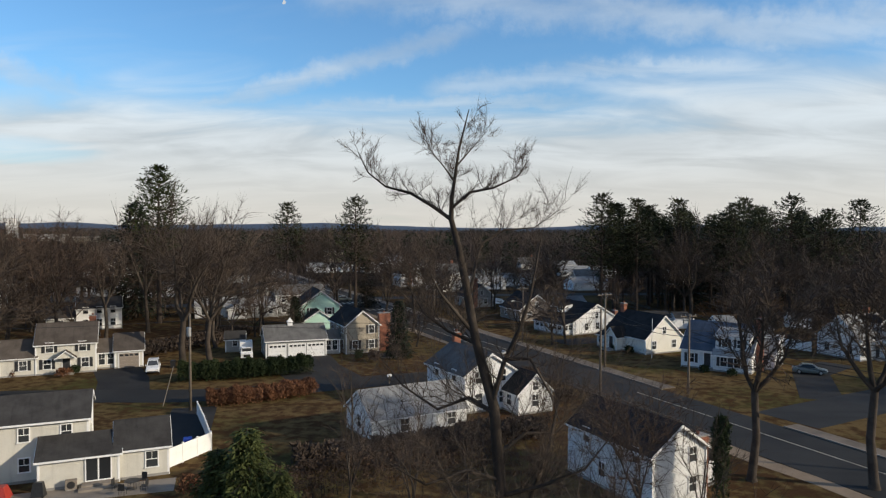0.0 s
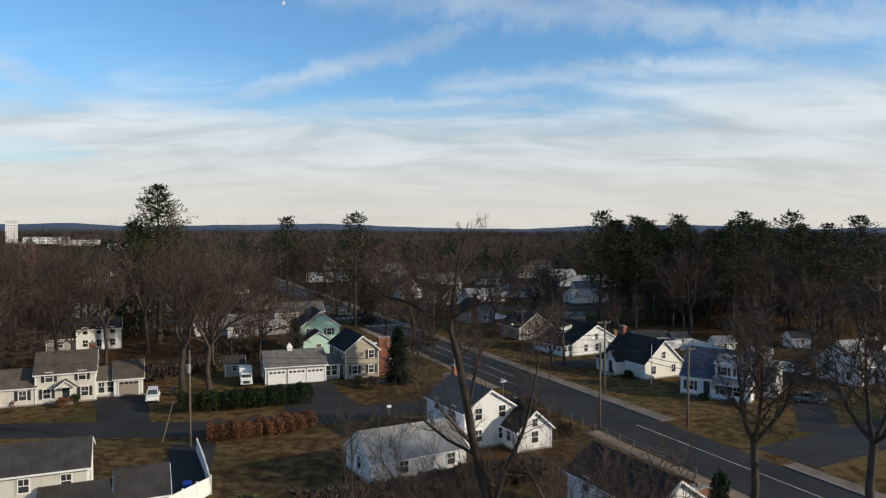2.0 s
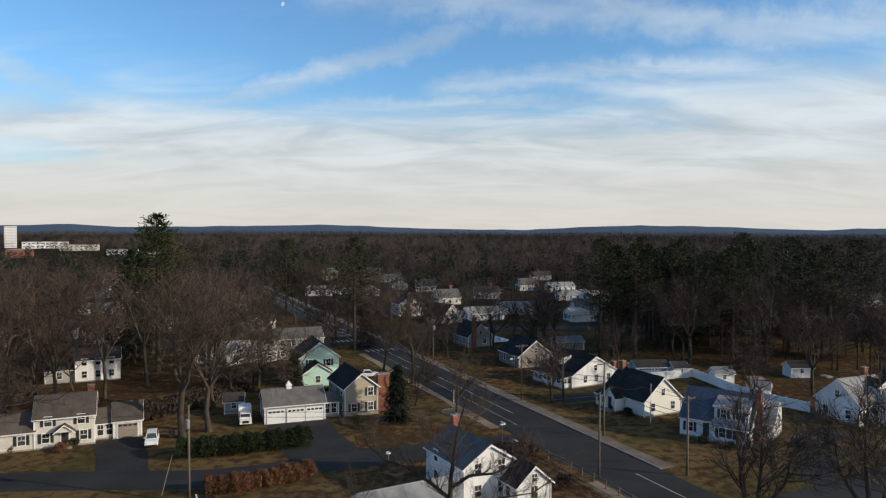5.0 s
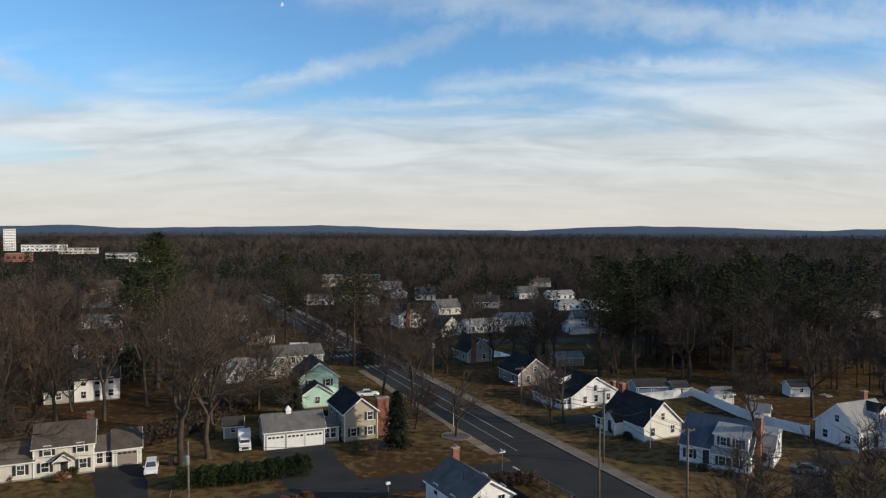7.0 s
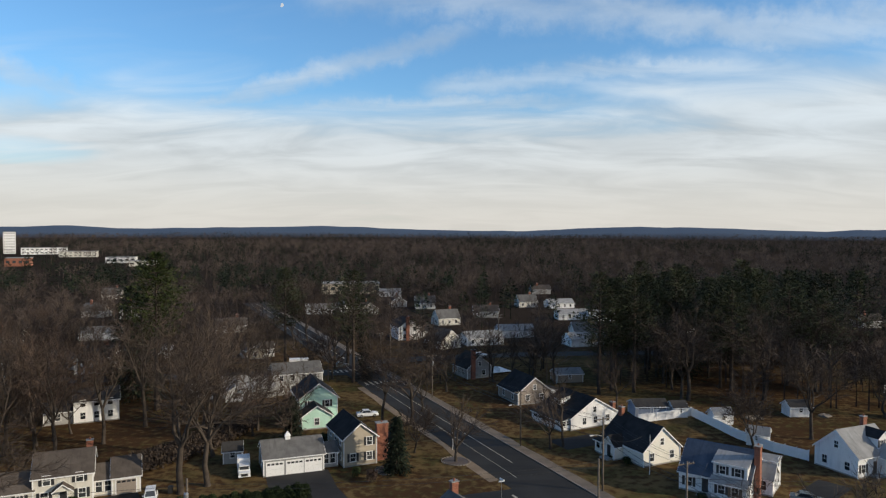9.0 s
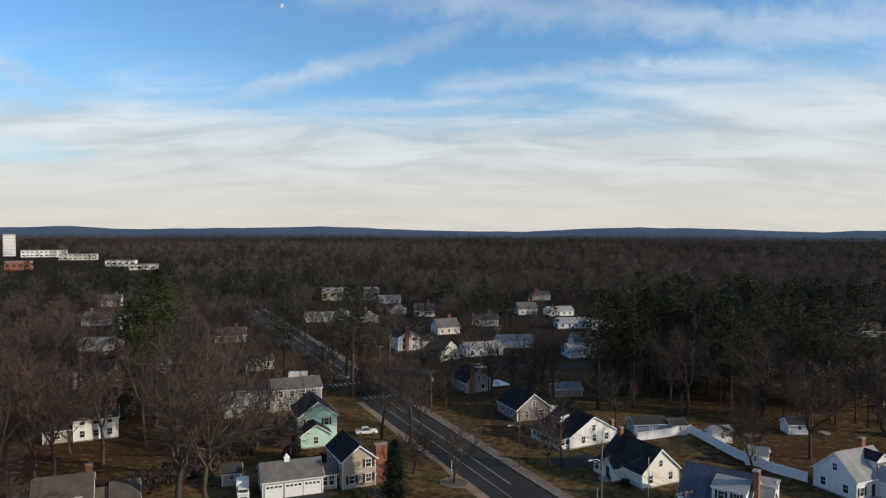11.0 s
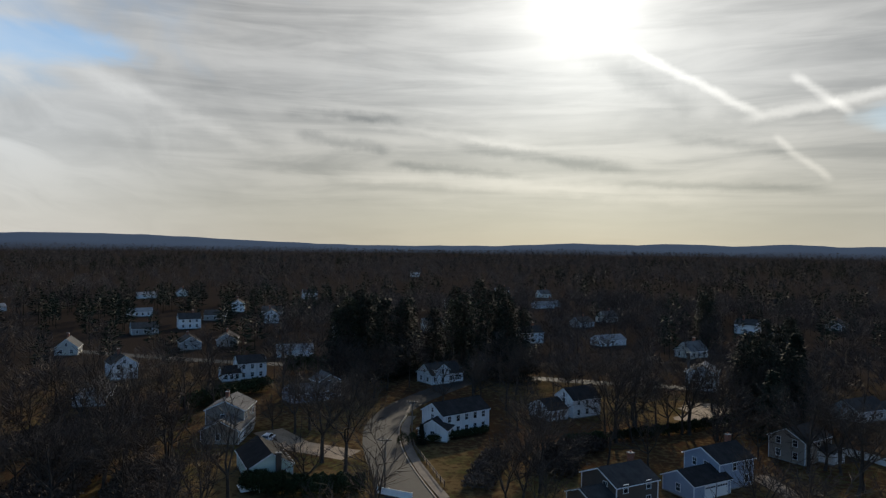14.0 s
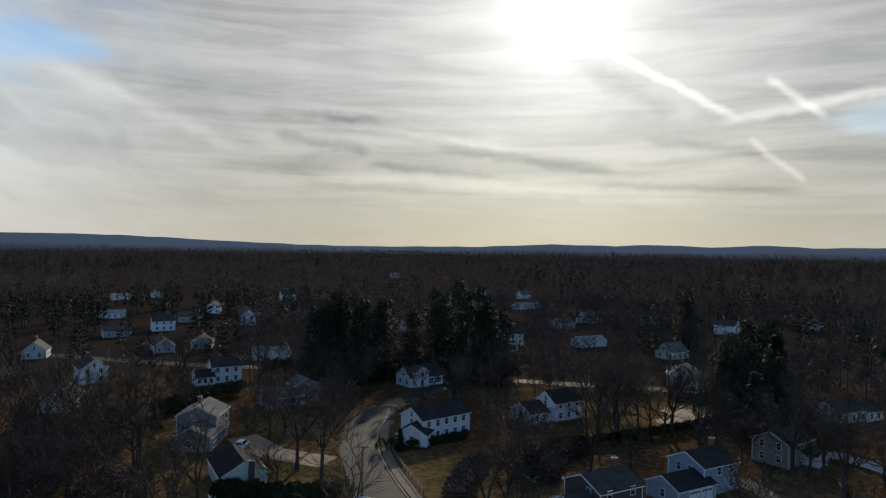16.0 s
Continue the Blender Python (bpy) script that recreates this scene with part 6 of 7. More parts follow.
def woods(name, label, r0, r1, number, m, seed, evergreen, material, size=(12, 20), fat=1.0, far=0.0):
    """Many small trees as one mesh: thin rising blades round a stem."""
    g = np.random.default_rng(seed)
    az = np.radians(g.uniform(-44, 140, number))
    r = np.sqrt(g.uniform(r0 ** 2, r1 ** 2, number)) if not far else r0 + (r1 - r0) * g.random(number) ** far
    x, y = r * np.sin(az), r * np.cos(az)
    patch = np.sin(x / 61.0 + 1.3 * np.sin(y / 83.0)) + np.sin(y / 47.0 + 1.1 * np.sin(x / 71.0)) + np.sin((x + y) / 210.0)
    keep = (patch > 0.45) if evergreen else (patch < 1.1)
    keep |= g.random(number) < 0.10
    x, y = x[keep], y[keep]
    near = np.hypot(x, y) < 1300
    ok = np.ones(len(x), bool)
    ok[near] = free(x[near], y[near], 0.5)
    x, y = x[ok], y[ok]
    n = len(x)
    h = g.uniform(size[0], size[1], n)
    cr = h * g.uniform(0.28, 0.46, n) * (0.72 if evergreen else 1.0)
    z0 = land(x, y) - 0.2
    parts = []
    if m:
        u = g.random((n, m))
        a = g.uniform(0, 6.283, (n, m))
        if evergreen:
            zf = 0.25 + 0.72 * u
            reach = cr[:, None] * np.sqrt(np.clip(1 - u ** 1.8, 0, 1)) * g.uniform(0.45, 1.15, (n, m)) + 0.3
            foot = np.stack([x[:, None] + 0.45 * reach * np.cos(a), y[:, None] + 0.45 * reach * np.sin(a), z0[:, None] + h[:, None] * zf], -1)
            tip = np.stack([x[:, None] + reach * np.cos(a), y[:, None] + reach * np.sin(a), z0[:, None] + h[:, None] * (zf + g.uniform(-0.02, 0.07, (n, m)))], -1)
            width = 0.26 * fat
        else:
            ring = np.sqrt(g.random((n, m)))
            reach = cr[:, None] * ring
            cz = 0.40 + 0.58 * np.sqrt(np.clip(1 - ring ** 2, 0, 1)) * g.uniform(0.5, 1.0, (n, m))
            foot = np.stack([x[:, None] + 0.55 * reach * np.cos(a), y[:, None] + 0.55 * reach * np.sin(a), z0[:, None] + h[:, None] * (cz - g.uniform(0.03, 0.16, (n, m)))], -1)
            a = a + g.normal(0, 0.25, (n, m))
            tip = np.stack([x[:, None] + reach * np.cos(a), y[:, None] + reach * np.sin(a), z0[:, None] + h[:, None] * cz], -1)
            width = 0.05 * fat
        d = tip - foot
        s = np.cross(d, g.normal(size=d.shape))
        s /= np.linalg.norm(s, axis=-1, keepdims=True) + 1e-9
        s *= width * g.uniform(0.6, 1.4, (n, m, 1))
        parts.append(np.stack([foot - s, foot + s, tip], 2).reshape(-1, 3))
    w = 0.011 * h
    ang = g.uniform(0, 3.14, n)
    cx, cy = np.cos(ang) * w, np.sin(ang) * w
    for kx, ky in ((cx, cy), (-cy, cx)):
        parts.append(np.stack([np.stack([x - kx, y - ky, z0], -1), np.stack([x + kx, y + ky, z0], -1), np.stack([x, y, z0 + h * (0.9 if evergreen else 0.75)], -1)], 1).reshape(-1, 3))
    tri = np.concatenate(parts)
    me = soup(name, tri, np.arange(len(tri)).reshape(-1, 3), material)
    tagged(put_mesh(name, me), label, "woods", kind="stuff")


woods("near_woods", "bare grey-brown woods between the houses", 165, 480, 3700, 170, 1, False, WOODS, (8, 20), 1.5)
woods("near_evergreens", "dark pines standing among the bare woods", 235, 480, 800, 150, 2, True, SPRUCE, (12, 20), 1.0)
woods("mid_woods", "bare brown woods stretching away", 460, 1500, 9500, 58, 3, False, WOODS, (9, 19), 2.5)
woods("mid_evergreens", "patches of dark evergreens in the woods", 460, 1500, 5600, 52, 4, True, SPRUCE, (11, 20), 1.3)
woods("far_woods", "distant bare woods up to the hills", 1450, 2900, 12000, 15, 5, False, WOODS, (11, 17), 8.0, 1.15)
woods("far_evergreens", "distant evergreen patches up to the hills", 1450, 2900, 6500, 15, 6, True, SPRUCE, (11, 18), 3.2, 1.15)


# ---- street furniture, fences, hedges, cars ----
def utility_pole(x, y, h, turn, arms=1, lamp=False, can=False):
    e = thing("utility_pole", "weathered timber utility pole with a crossarm" if arms else "plain weathered timber pole", "utility pole", x, y, 0, turn, "utility poles")
    part("pole", Shape().tube([(0, 0, -0.5), (0, 0, h)], [0.17, 0.11], 9), TIMBER, e, smooth=True)
    for k in range(arms):
        z = h - 0.35 - 0.9 * k
        part("crossarm", Shape().box(-1.25, 1.25, 0.11, 0.22, z - 0.07, z + 0.07), TIMBER, e)
        for u in (-1.1, -0.45, 0.45, 1.1):
            part("insulator", Shape().tube([(u, 0.16, z + 0.07), (u, 0.16, z + 0.26)], [0.06, 0.04], 6), METAL, e)
        for sg in (-1, 1):
            part("brace", Shape().tube([(sg * 0.7, 0.16, z - 0.06), (0, 0.14, z - 0.7)], [0.02, 0.02], 4), METAL, e)
    if can:
        part("transformer", Shape().tube([(0, -0.42, h - 2.6), (0, -0.42, h - 2.5), (0, -0.42, h - 1.6), (0, -0.42, h - 1.5)], [0.2, 0.28, 0.28, 0.2], 12), METAL, e, "grey transformer can")
    if lamp:
        part("lamp_arm", Shape().tube([(0, 0, h - 3.0), (-0.9, 0, h - 2.6), (-1.9, 0, h - 2.5)], [0.035, 0.035, 0.03], 6), METAL, e)
        part("lamp_head", Shape().box(-2.5, -1.85, -0.14, 0.14, h - 2.58, h - 2.42, taper=0.03), METAL, e, "grey street lamp head")


POLES = [(31.4, 87.9, 10.3, 20, 1, False, False), (24.6, 104.5, 11.4, 25, 1, True, False), (14.6, 126.0, 10.4, 25, 1, True, False), (-2.0, 162.0, 10.2, 25, 1, False, True), (-17.0, 196.0, 10.2, 25, 1, False, False),
         (44.5, 58.0, 10.4, 25, 1, False, False), (19.9, 86.9, 11.0, 20, 0, False, False), (-29.0, 79.1, 11.2, 5, 0, False, True), (74.1, 89.0, 9.3, 70, 0, False, False), (120.0, 112.0, 9.3, 70, 0, True, False), (149.0, 116.0, 9.4, 70, 0, False, False), (123.4, 1.1, 9.0, 80, 1, False, False),
         (152.0, -4.5, 9.0, 80, 1, False, False), (132.5, -93.0, 8.8, 60, 1, False, False), (19.0, 228.0, 11.5, 5, 2, False, False), (-15.0, 206.0, 10.5, 5, 1, False, False)]
for p in POLES:
    utility_pole(*p)


def wire(a, b, sag=0.7, r=0.022):
    pts = []
    for i in range(13):
        u = i / 12
        p = Vector(a).lerp(Vector(b), u)
        p.z -= sag * 4 * u * (1 - u)
        pts.append(p)
    tagged(part("power_line", Shape().tube(pts, [r] * 13, 4, cap=False), WIRE, None), "thin black overhead cable between timber poles", "cable", group="overhead cables")


row = [5, 0, 1, 2, 3, 4]
for i, j in zip(row[:-1], row[1:]):
    (x0, y0, h0), (x1, y1, h1) = POLES[i][:3], POLES[j][:3]
    for u in (-1.1, 0.45, 1.1):
        wire((x0 + u * 0.9, y0 + u * 0.4, h0 - 0.1), (x1 + u * 0.9, y1 + u * 0.4, h1 - 0.1))
    for k in (2.2, 2.9):
        wire((x0, y0, h0 - k), (x1, y1, h1 - k), 0.9, 0.035)
for a, b in (((31.4, 87.9, 8.2), (74.1, 89.0, 9.0)), ((31.4, 87.9, 7.6), (74.1, 89.0, 8.4)), ((19.9, 86.9, 10.6), (-29.0, 79.1, 10.6)), ((19.9, 86.9, 10.0), (-29.0, 79.1, 10.0)), ((19.9, 86.9, 10.4), (24.6, 104.5, 10.6)),
             ((24.6, 104.5, 8.5), (33.8, 116.0, 5.0)), ((31.4, 87.9, 7.4), (40.0, 103.0, 5.0)), ((14.6, 126.0, 8.0), (25.0, 137.0, 4.0)), ((74.1, 89.0, 8.8), (120.0, 112.0, 8.8)), ((120.0, 112.0, 8.8), (149.0, 116.0, 9.0)),
             ((123.4, 1.1, 8.7), (152.0, -4.5, 8.7)), ((123.4, 1.1, 8.0), (152.0, -4.5, 8.0)), ((19.0, 228.0, 11.0), (-15.0, 206.0, 10.2)), ((19.0, 228.0, 11.0), (110.0, 236.0, 11.0)), ((-29.0, 79.1, 10.4), (-90.0, 74.0, 10.4))):
    wire(a, b, 0.9)
for x, y, h in ((34.0, 112.0, 6.4), (2.2, 124.0, 3.4)):
    e = thing("flagpole", "slim pale bare flagpole on a lawn", "pole", x, y)
    part("pole", Shape().tube([(0, 0, -0.2), (0, 0, h)], [0.06, 0.04], 8), TRIM, e)
    part("finial", Shape().tube([(0, 0, h), (0, 0, h + 0.08), (0, 0, h + 0.14)], [0.03, 0.06, 0.02], 8), METAL, e)


def panel_fence(label, pts, h=1.8, step=2.0, material=TRIM, z=0.0):
    e = thing("fence", label, "fence")
    for a, b in zip(pts[:-1], pts[1:]):
        n = max(1, round(math.dist(a, b) / step))
        ang = math.degrees(math.atan2(b[1] - a[1], b[0] - a[0]))
        ln = math.dist(a, b) / n
        for i in range(n):
            x, y = a[0] + (b[0] - a[0]) * i / n, a[1] + (b[1] - a[1]) * i / n
            m = pose(x, y, z, 0, 0, ang)
            s = Shape().box(0.05, ln - 0.05, -0.02, 0.02, 0.08, h - 0.1).box(0.05, ln - 0.05, -0.04, 0.04, 0.06, 0.2).box(0.05, ln - 0.05, -0.04, 0.04, h - 0.22, h - 0.08)
            part("panel", s, material, e, "", m)
            part("post", Shape().box(-0.06, 0.06, -0.06, 0.06, -0.3, h).box(-0.08, 0.08, -0.08, 0.08, h, h + 0.05), material, e, "", m)
    part("post", Shape().box(-0.06, 0.06, -0.06, 0.06, -0.3, h).box(-0.08, 0.08, -0.08, 0.08, h, h + 0.05), material, e, "", pose(*pts[-1], z))


def rail_fence(label, pts, h=1.1, step=2.6, rails=2, material=TIMBER):
    e = thing("fence", label, "fence")
    for a, b in zip(pts[:-1], pts[1:]):
        n = max(1, round(math.dist(a, b) / step))
        ang = math.degrees(math.atan2(b[1] - a[1], b[0] - a[0]))
        ln = math.dist(a, b) / n
        for i in range(n):
            m = pose(a[0] + (b[0] - a[0]) * i / n, a[1] + (b[1] - a[1]) * i / n, 0, 0, 0, ang)
            part("post", Shape().box(-0.07, 0.07, -0.07, 0.07, -0.3, h), material, e, "", m)
            for k in range(rails):
                zz = h * (0.45 + 0.4 * k)
                part("rail", Shape().box(0.0, ln, -0.035, 0.035, zz - 0.06, zz + 0.06), material, e, "", m)


panel_fence("tall white vinyl fence round a back garden", [(40.5, 141.5), (47.0, 144.0), (53.4, 147.0), (54.6, 141.0), (56.4, 131.2), (59.6, 123.4), (63.4, 118.6)], 1.9)
panel_fence("white vinyl fence beside the cream cottage", [(-24.0, 59.9), (-21.9, 65.0)], 1.8)
panel_fence("white picket fence round an asphalt yard", [(-21.9, 65.0), (-24.8, 71.5), (-27.6, 77.4)], 1.5, 1.0)
panel_fence("long white fence behind the row of cape houses", [(108.0, 168.0), (122.0, 172.0), (150.0, 176.0), (162.0, 170.0)], 2.0)
panel_fence("white fence between back gardens", [(150.0, 172.0), (163.0, 164.0)], 2.0)
panel_fence("white fence beside a taupe house", [(141.1, -92.9), (135.2, -96.7), (127.0, -99.0)], 1.7)
panel_fence("low white fence by a hedge and road", [(121.5, 2.4), (118.0, -3.5)], 1.3)
panel_fence("pale fence behind a garage annexe", [(156.0, 113.0), (168.0, 116.5)], 1.7)
rail_fence("weathered split-rail fence along the main road", [(13.5, 96.5), (17.0, 90.2), (22.0, 79.0), (26.8, 67.5)])
rail_fence("dark railing above the pavement of the bending street", [(124.0, -9.4), (134.0, -7.4), (146.0, -5.0), (156.0, -4.4)], 1.2, 2.4, 2, UMBER)


def leaf_mass(name, label, category, pts, width, h, material, seed, density=95, top=0.25, size=0.2):
    """A hedge or thicket along a line: many small leaf blades on stems, rounded and uneven."""
    rnd = random.Random(seed)
    e = thing(name, label, category)
    v, f, st = [], [], Shape()
    for a, b in zip(pts[:-1], pts[1:]):
        ln = math.dist(a, b)
        dx, dy = (b[0] - a[0]) / ln, (b[1] - a[1]) / ln
        for k in range(int(ln * density)):
            u, s = rnd.random() * ln, rnd.uniform(-1, 1)
            lump = 0.92 + 0.07 * math.sin(u * 1.7 + seed) + 0.06 * math.sin(u * 4.3)
            zz = h * lump * (1 - top * s * s) * rnd.random() ** 0.45
            x, y = a[0] + dx * u - dy * s * width / 2 * lump, a[1] + dy * u + dx * s * width / 2 * lump
            d = Vector((rnd.gauss(0, 0.7), rnd.gauss(0, 0.7), rnd.gauss(0.5, 0.5))).normalized()
            q = Vector((x, y, zz))
            t = d.cross(Vector((rnd.gauss(0, 1), rnd.gauss(0, 1), rnd.gauss(0, 1)))).normalized()
            w = size * rnd.uniform(0.25, 0.5)
            c = len(v)
            v += [q - t * w, q + t * w, q + d * size * rnd.uniform(1.0, 2.2)]
            f.append((c, c + 1, c + 2))
        for k in range(max(2, int(ln * 1.2))):
            u, s = rnd.random() * ln, rnd.uniform(-0.5, 0.5)
            x, y = a[0] + dx * u - dy * s * width / 2, a[1] + dy * u + dx * s * width / 2
            st.tube([(x, y, -0.1), (x + rnd.gauss(0, 0.2), y + rnd.gauss(0, 0.2), h * 0.7)], [0.04, 0.015], 4, cap=False)
    tagged(part("stem_frame", st, BARK, e), kind="stuff")
    put_mesh("foliage", soup("foliage", [tuple(p) for p in v], f, material), e)


leaf_mass("hedge", "dark evergreen hedge beside a side street", "hedge", [(-36.2, 94.4), (-27.5, 96.8), (-19.2, 100.6)], 4.0, 2.7, HEDGE, 1, 1400, size=0.18)
leaf_mass("hedge", "dry russet hedge along a side street", "hedge", [(-28.0, 81.6), (-22.0, 83.8), (-16.6, 87.8)], 3.6, 2.0, RUSSET, 2, 1700, size=0.16)
leaf_mass("hedge", "tall dark hedge at a road corner", "hedge", [(124.6, 25.5), (121.5, 15.0), (121.8, 4.6)], 5.0, 3.4, HEDGE, 3, 900, size=0.3)
leaf_mass("hedge", "clipped dark hedge between gardens", "hedge", [(150.5, -48.0), (157.0, -66.0), (165.0, -84.0)], 3.0, 2.4, HEDGE, 4, 260, size=0.3)
leaf_mass("hedge", "dark hedge behind the garage", "hedge", [(-30.0, 123.0), (-21.0, 126.5), (-14.0, 128.5)], 2.6, 2.2, HEDGE, 5, 260, size=0.26)
leaf_mass("thicket", "brown brambles and brush below the trees", "shrubs", [(-16.0, 50.0), (-8.0, 56.0), (-2.0, 60.0), (6.0, 62.0)], 7.0, 2.4, BRUSH, 6, 420, size=0.13)
leaf_mass("thicket", "grey-brown tangled brush at the garden edge", "shrubs", [(-13.0, 60.0), (-4.0, 63.0), (4.0, 68.0), (10.0, 70.0)], 4.0, 2.0, TWIG, 7, 420, size=0.3)
leaf_mass("thicket", "bare brown bushes beside the side street", "shrubs", [(2.0, 93.0), (8.0, 96.0), (13.5, 96.5)], 3.0, 1.7, TWIG_RED, 8, 420, size=0.2)
leaf_mass("thicket", "bare brush behind a pavement railing", "shrubs", [(122.0, -15.0), (132.0, -18.0), (142.0, -22.0)], 6.0, 1.6, TWIG, 9, 200, size=0.35)
leaf_mass("hedge", "dark shrubs before a white colonial house", "hedge", [(151.0, -8.0), (155.5, -16.5), (158.5, -22.0)], 1.8, 1.7, HEDGE, 10, 300, size=0.25)
leaf_mass("hedge", "dark evergreen bank behind a split-level house", "hedge", [(180.0, 52.0), (196.0, 44.0), (206.0, 36.0)], 6.0, 4.0, HEDGE, 11, 200, size=0.45)
leaf_mass("hedge", "dark conifer screen beside a far house", "hedge", [(230.0, 34.0), (232.0, 18.0)], 5.0, 6.0, HEDGE, 12, 260, size=0.5)
leaf_mass("hedge", "dark trimmed shrubs along a garden", "hedge", [(148.0, -38.0), (151.0, -47.0)], 4.0, 2.2, HEDGE, 13, 220, size=0.35)
leaf_mass("thicket", "dark brown undergrowth between bare trees", "shrubs", [(104.0, 38.0), (118.0, 42.0), (136.0, 44.0)], 12.0, 2.2, TWIG, 14, 330, size=0.4)
leaf_mass("thicket", "dark brown undergrowth between bare trees", "shrubs", [(100.0, 56.0), (124.0, 58.0), (150.0, 62.0)], 13.0, 2.4, TWIG, 15, 330, size=0.45)
leaf_mass("thicket", "dark brown undergrowth between bare trees", "shrubs", [(140.0, 78.0), (164.0, 70.0), (178.0, 60.0)], 12.0, 2.6, TWIG, 16, 300, size=0.5)
leaf_mass("thicket", "tangled brush behind the brown house", "shrubs", [(128.0, -30.0), (140.0, -34.0), (148.0, -44.0)], 9.0, 2.2, TWIG, 17, 300, size=0.4)
leaf_mass("thicket", "dark brush below a bare tree", "shrubs", [(-52.0, 112.0), (-44.0, 124.0), (-40.0, 138.0)], 9.0, 1.6, TWIG, 18, 300, size=0.35)
for k, (x, y, w, h, mt, lab) in enumerate(((-58.6, 98.6, 1.8, 1.1, HEDGE, "rounded dark shrub below a window"), (-56.2, 98.9, 1.6, 1.3, HEDGE, "rounded dark shrub below a window"), (-52.8, 99.2, 1.8, 1.2, HEDGE, "rounded dark shrub below a window"), (-60.5, 97.0, 2.2, 1.4, RUSSET, "dry russet bush on a lawn"),
                                           (-53.5, 97.2, 2.6, 1.2, RUSSET, "dry russet bush on a lawn"), (-13.5, 110.8, 2.0, 1.5, HEDGE, "dark shrub beside the tan gable"), (-10.8, 108.5, 2.6, 1.9, TWIG_RED, "bare rounded bush on a lawn"), (31.6, 116.6, 1.9, 1.3, HEDGE, "dark clipped shrub below a window"),
                                           (29.8, 119.8, 1.8, 1.2, HEDGE, "dark clipped shrub below a window"), (38.6, 101.5, 1.8, 1.1, HEDGE, "dark shrub before the corner house"), (41.6, 99.0, 1.6, 1.0, HEDGE, "dark shrub before the corner house"), (-8.5, 113.0, 2.2, 0.8, HEDGE, "low shrub inside a stone ring"),
                                           (73.5, 111.2, 1.6, 0.9, HEDGE, "low dark shrub by a white cape"), (93.0, 116.6, 1.6, 0.9, HEDGE, "low dark shrub by a sage cape"), (149.2, -2.5, 2.8, 3.2, HEDGE, "round dark evergreen bush"), (151.4, -4.6, 2.4, 2.6, HEDGE, "round dark evergreen bush"),
                                           (-20.0, 54.5, 2.6, 1.6, RUSSET, "dry brown bush behind the cottage"), (-17.5, 57.5, 3.0, 2.0, TWIG_RED, "bare tangled bush by a fence"), (15.0, 84.0, 3.0, 1.6, TWIG_RED, "bare brown bush near the road"), (168.0, 48.0, 3.0, 2.0, HEDGE, "dark evergreen bush in a garden"))):
    leaf_mass("shrub", lab, "shrub", [(x - w * 0.3, y), (x + w * 0.3, y)], w, h, mt, 20 + k, 600 if w < 2 else 500, 0.55, 0.17)
# ivy column by the blue-shaded house
leaf_mass("ivy_column", "ivy-covered dead trunk beside a house", "tree", [(20.1, 50.4), (20.9, 50.6)], 1.3, 7.4, HEDGE, 50, 3800, 0.05, 0.17)


def ring_bed(x, y, r):
    e = thing("flower_bed", "mulched bed edged with pale stones", "flower bed", x, y)
    n = 26
    part("mulch", Shape().tube([(0, 0, -0.05), (0, 0, 0.06)], [r, r * 0.95], 26), UMBER, e)
    st = Shape().box(-0.2, 0.2, -0.11, 0.11, -0.05, 0.16, taper=0.03).mesh("edging_stone", PAVING)
    for i in range(n):
        a = 6.2832 * i / n
        rr = r * (1 + 0.1 * math.sin(2 * a + x))
        put_mesh("edging_stone", st, e, pose(rr * math.cos(a), rr * math.sin(a), 0, 0, 0, math.degrees(a) + 90))


ring_bed(2.6, 118.0, 2.3)
ring_bed(-9.0, 113.2, 1.8)


# -- vehicles --
WHEEL = Shape().tube([(0, -0.11, 0), (0, -0.09, 0), (0, 0.09, 0), (0, 0.11, 0)], [0.29, 0.33, 0.33, 0.29], 16).mesh("tyre", RUBBER, True)
RIM = Shape().tube([(0, -0.118, 0), (0, 0.118, 0)], [0.2, 0.2], 12).mesh("rim", METAL)


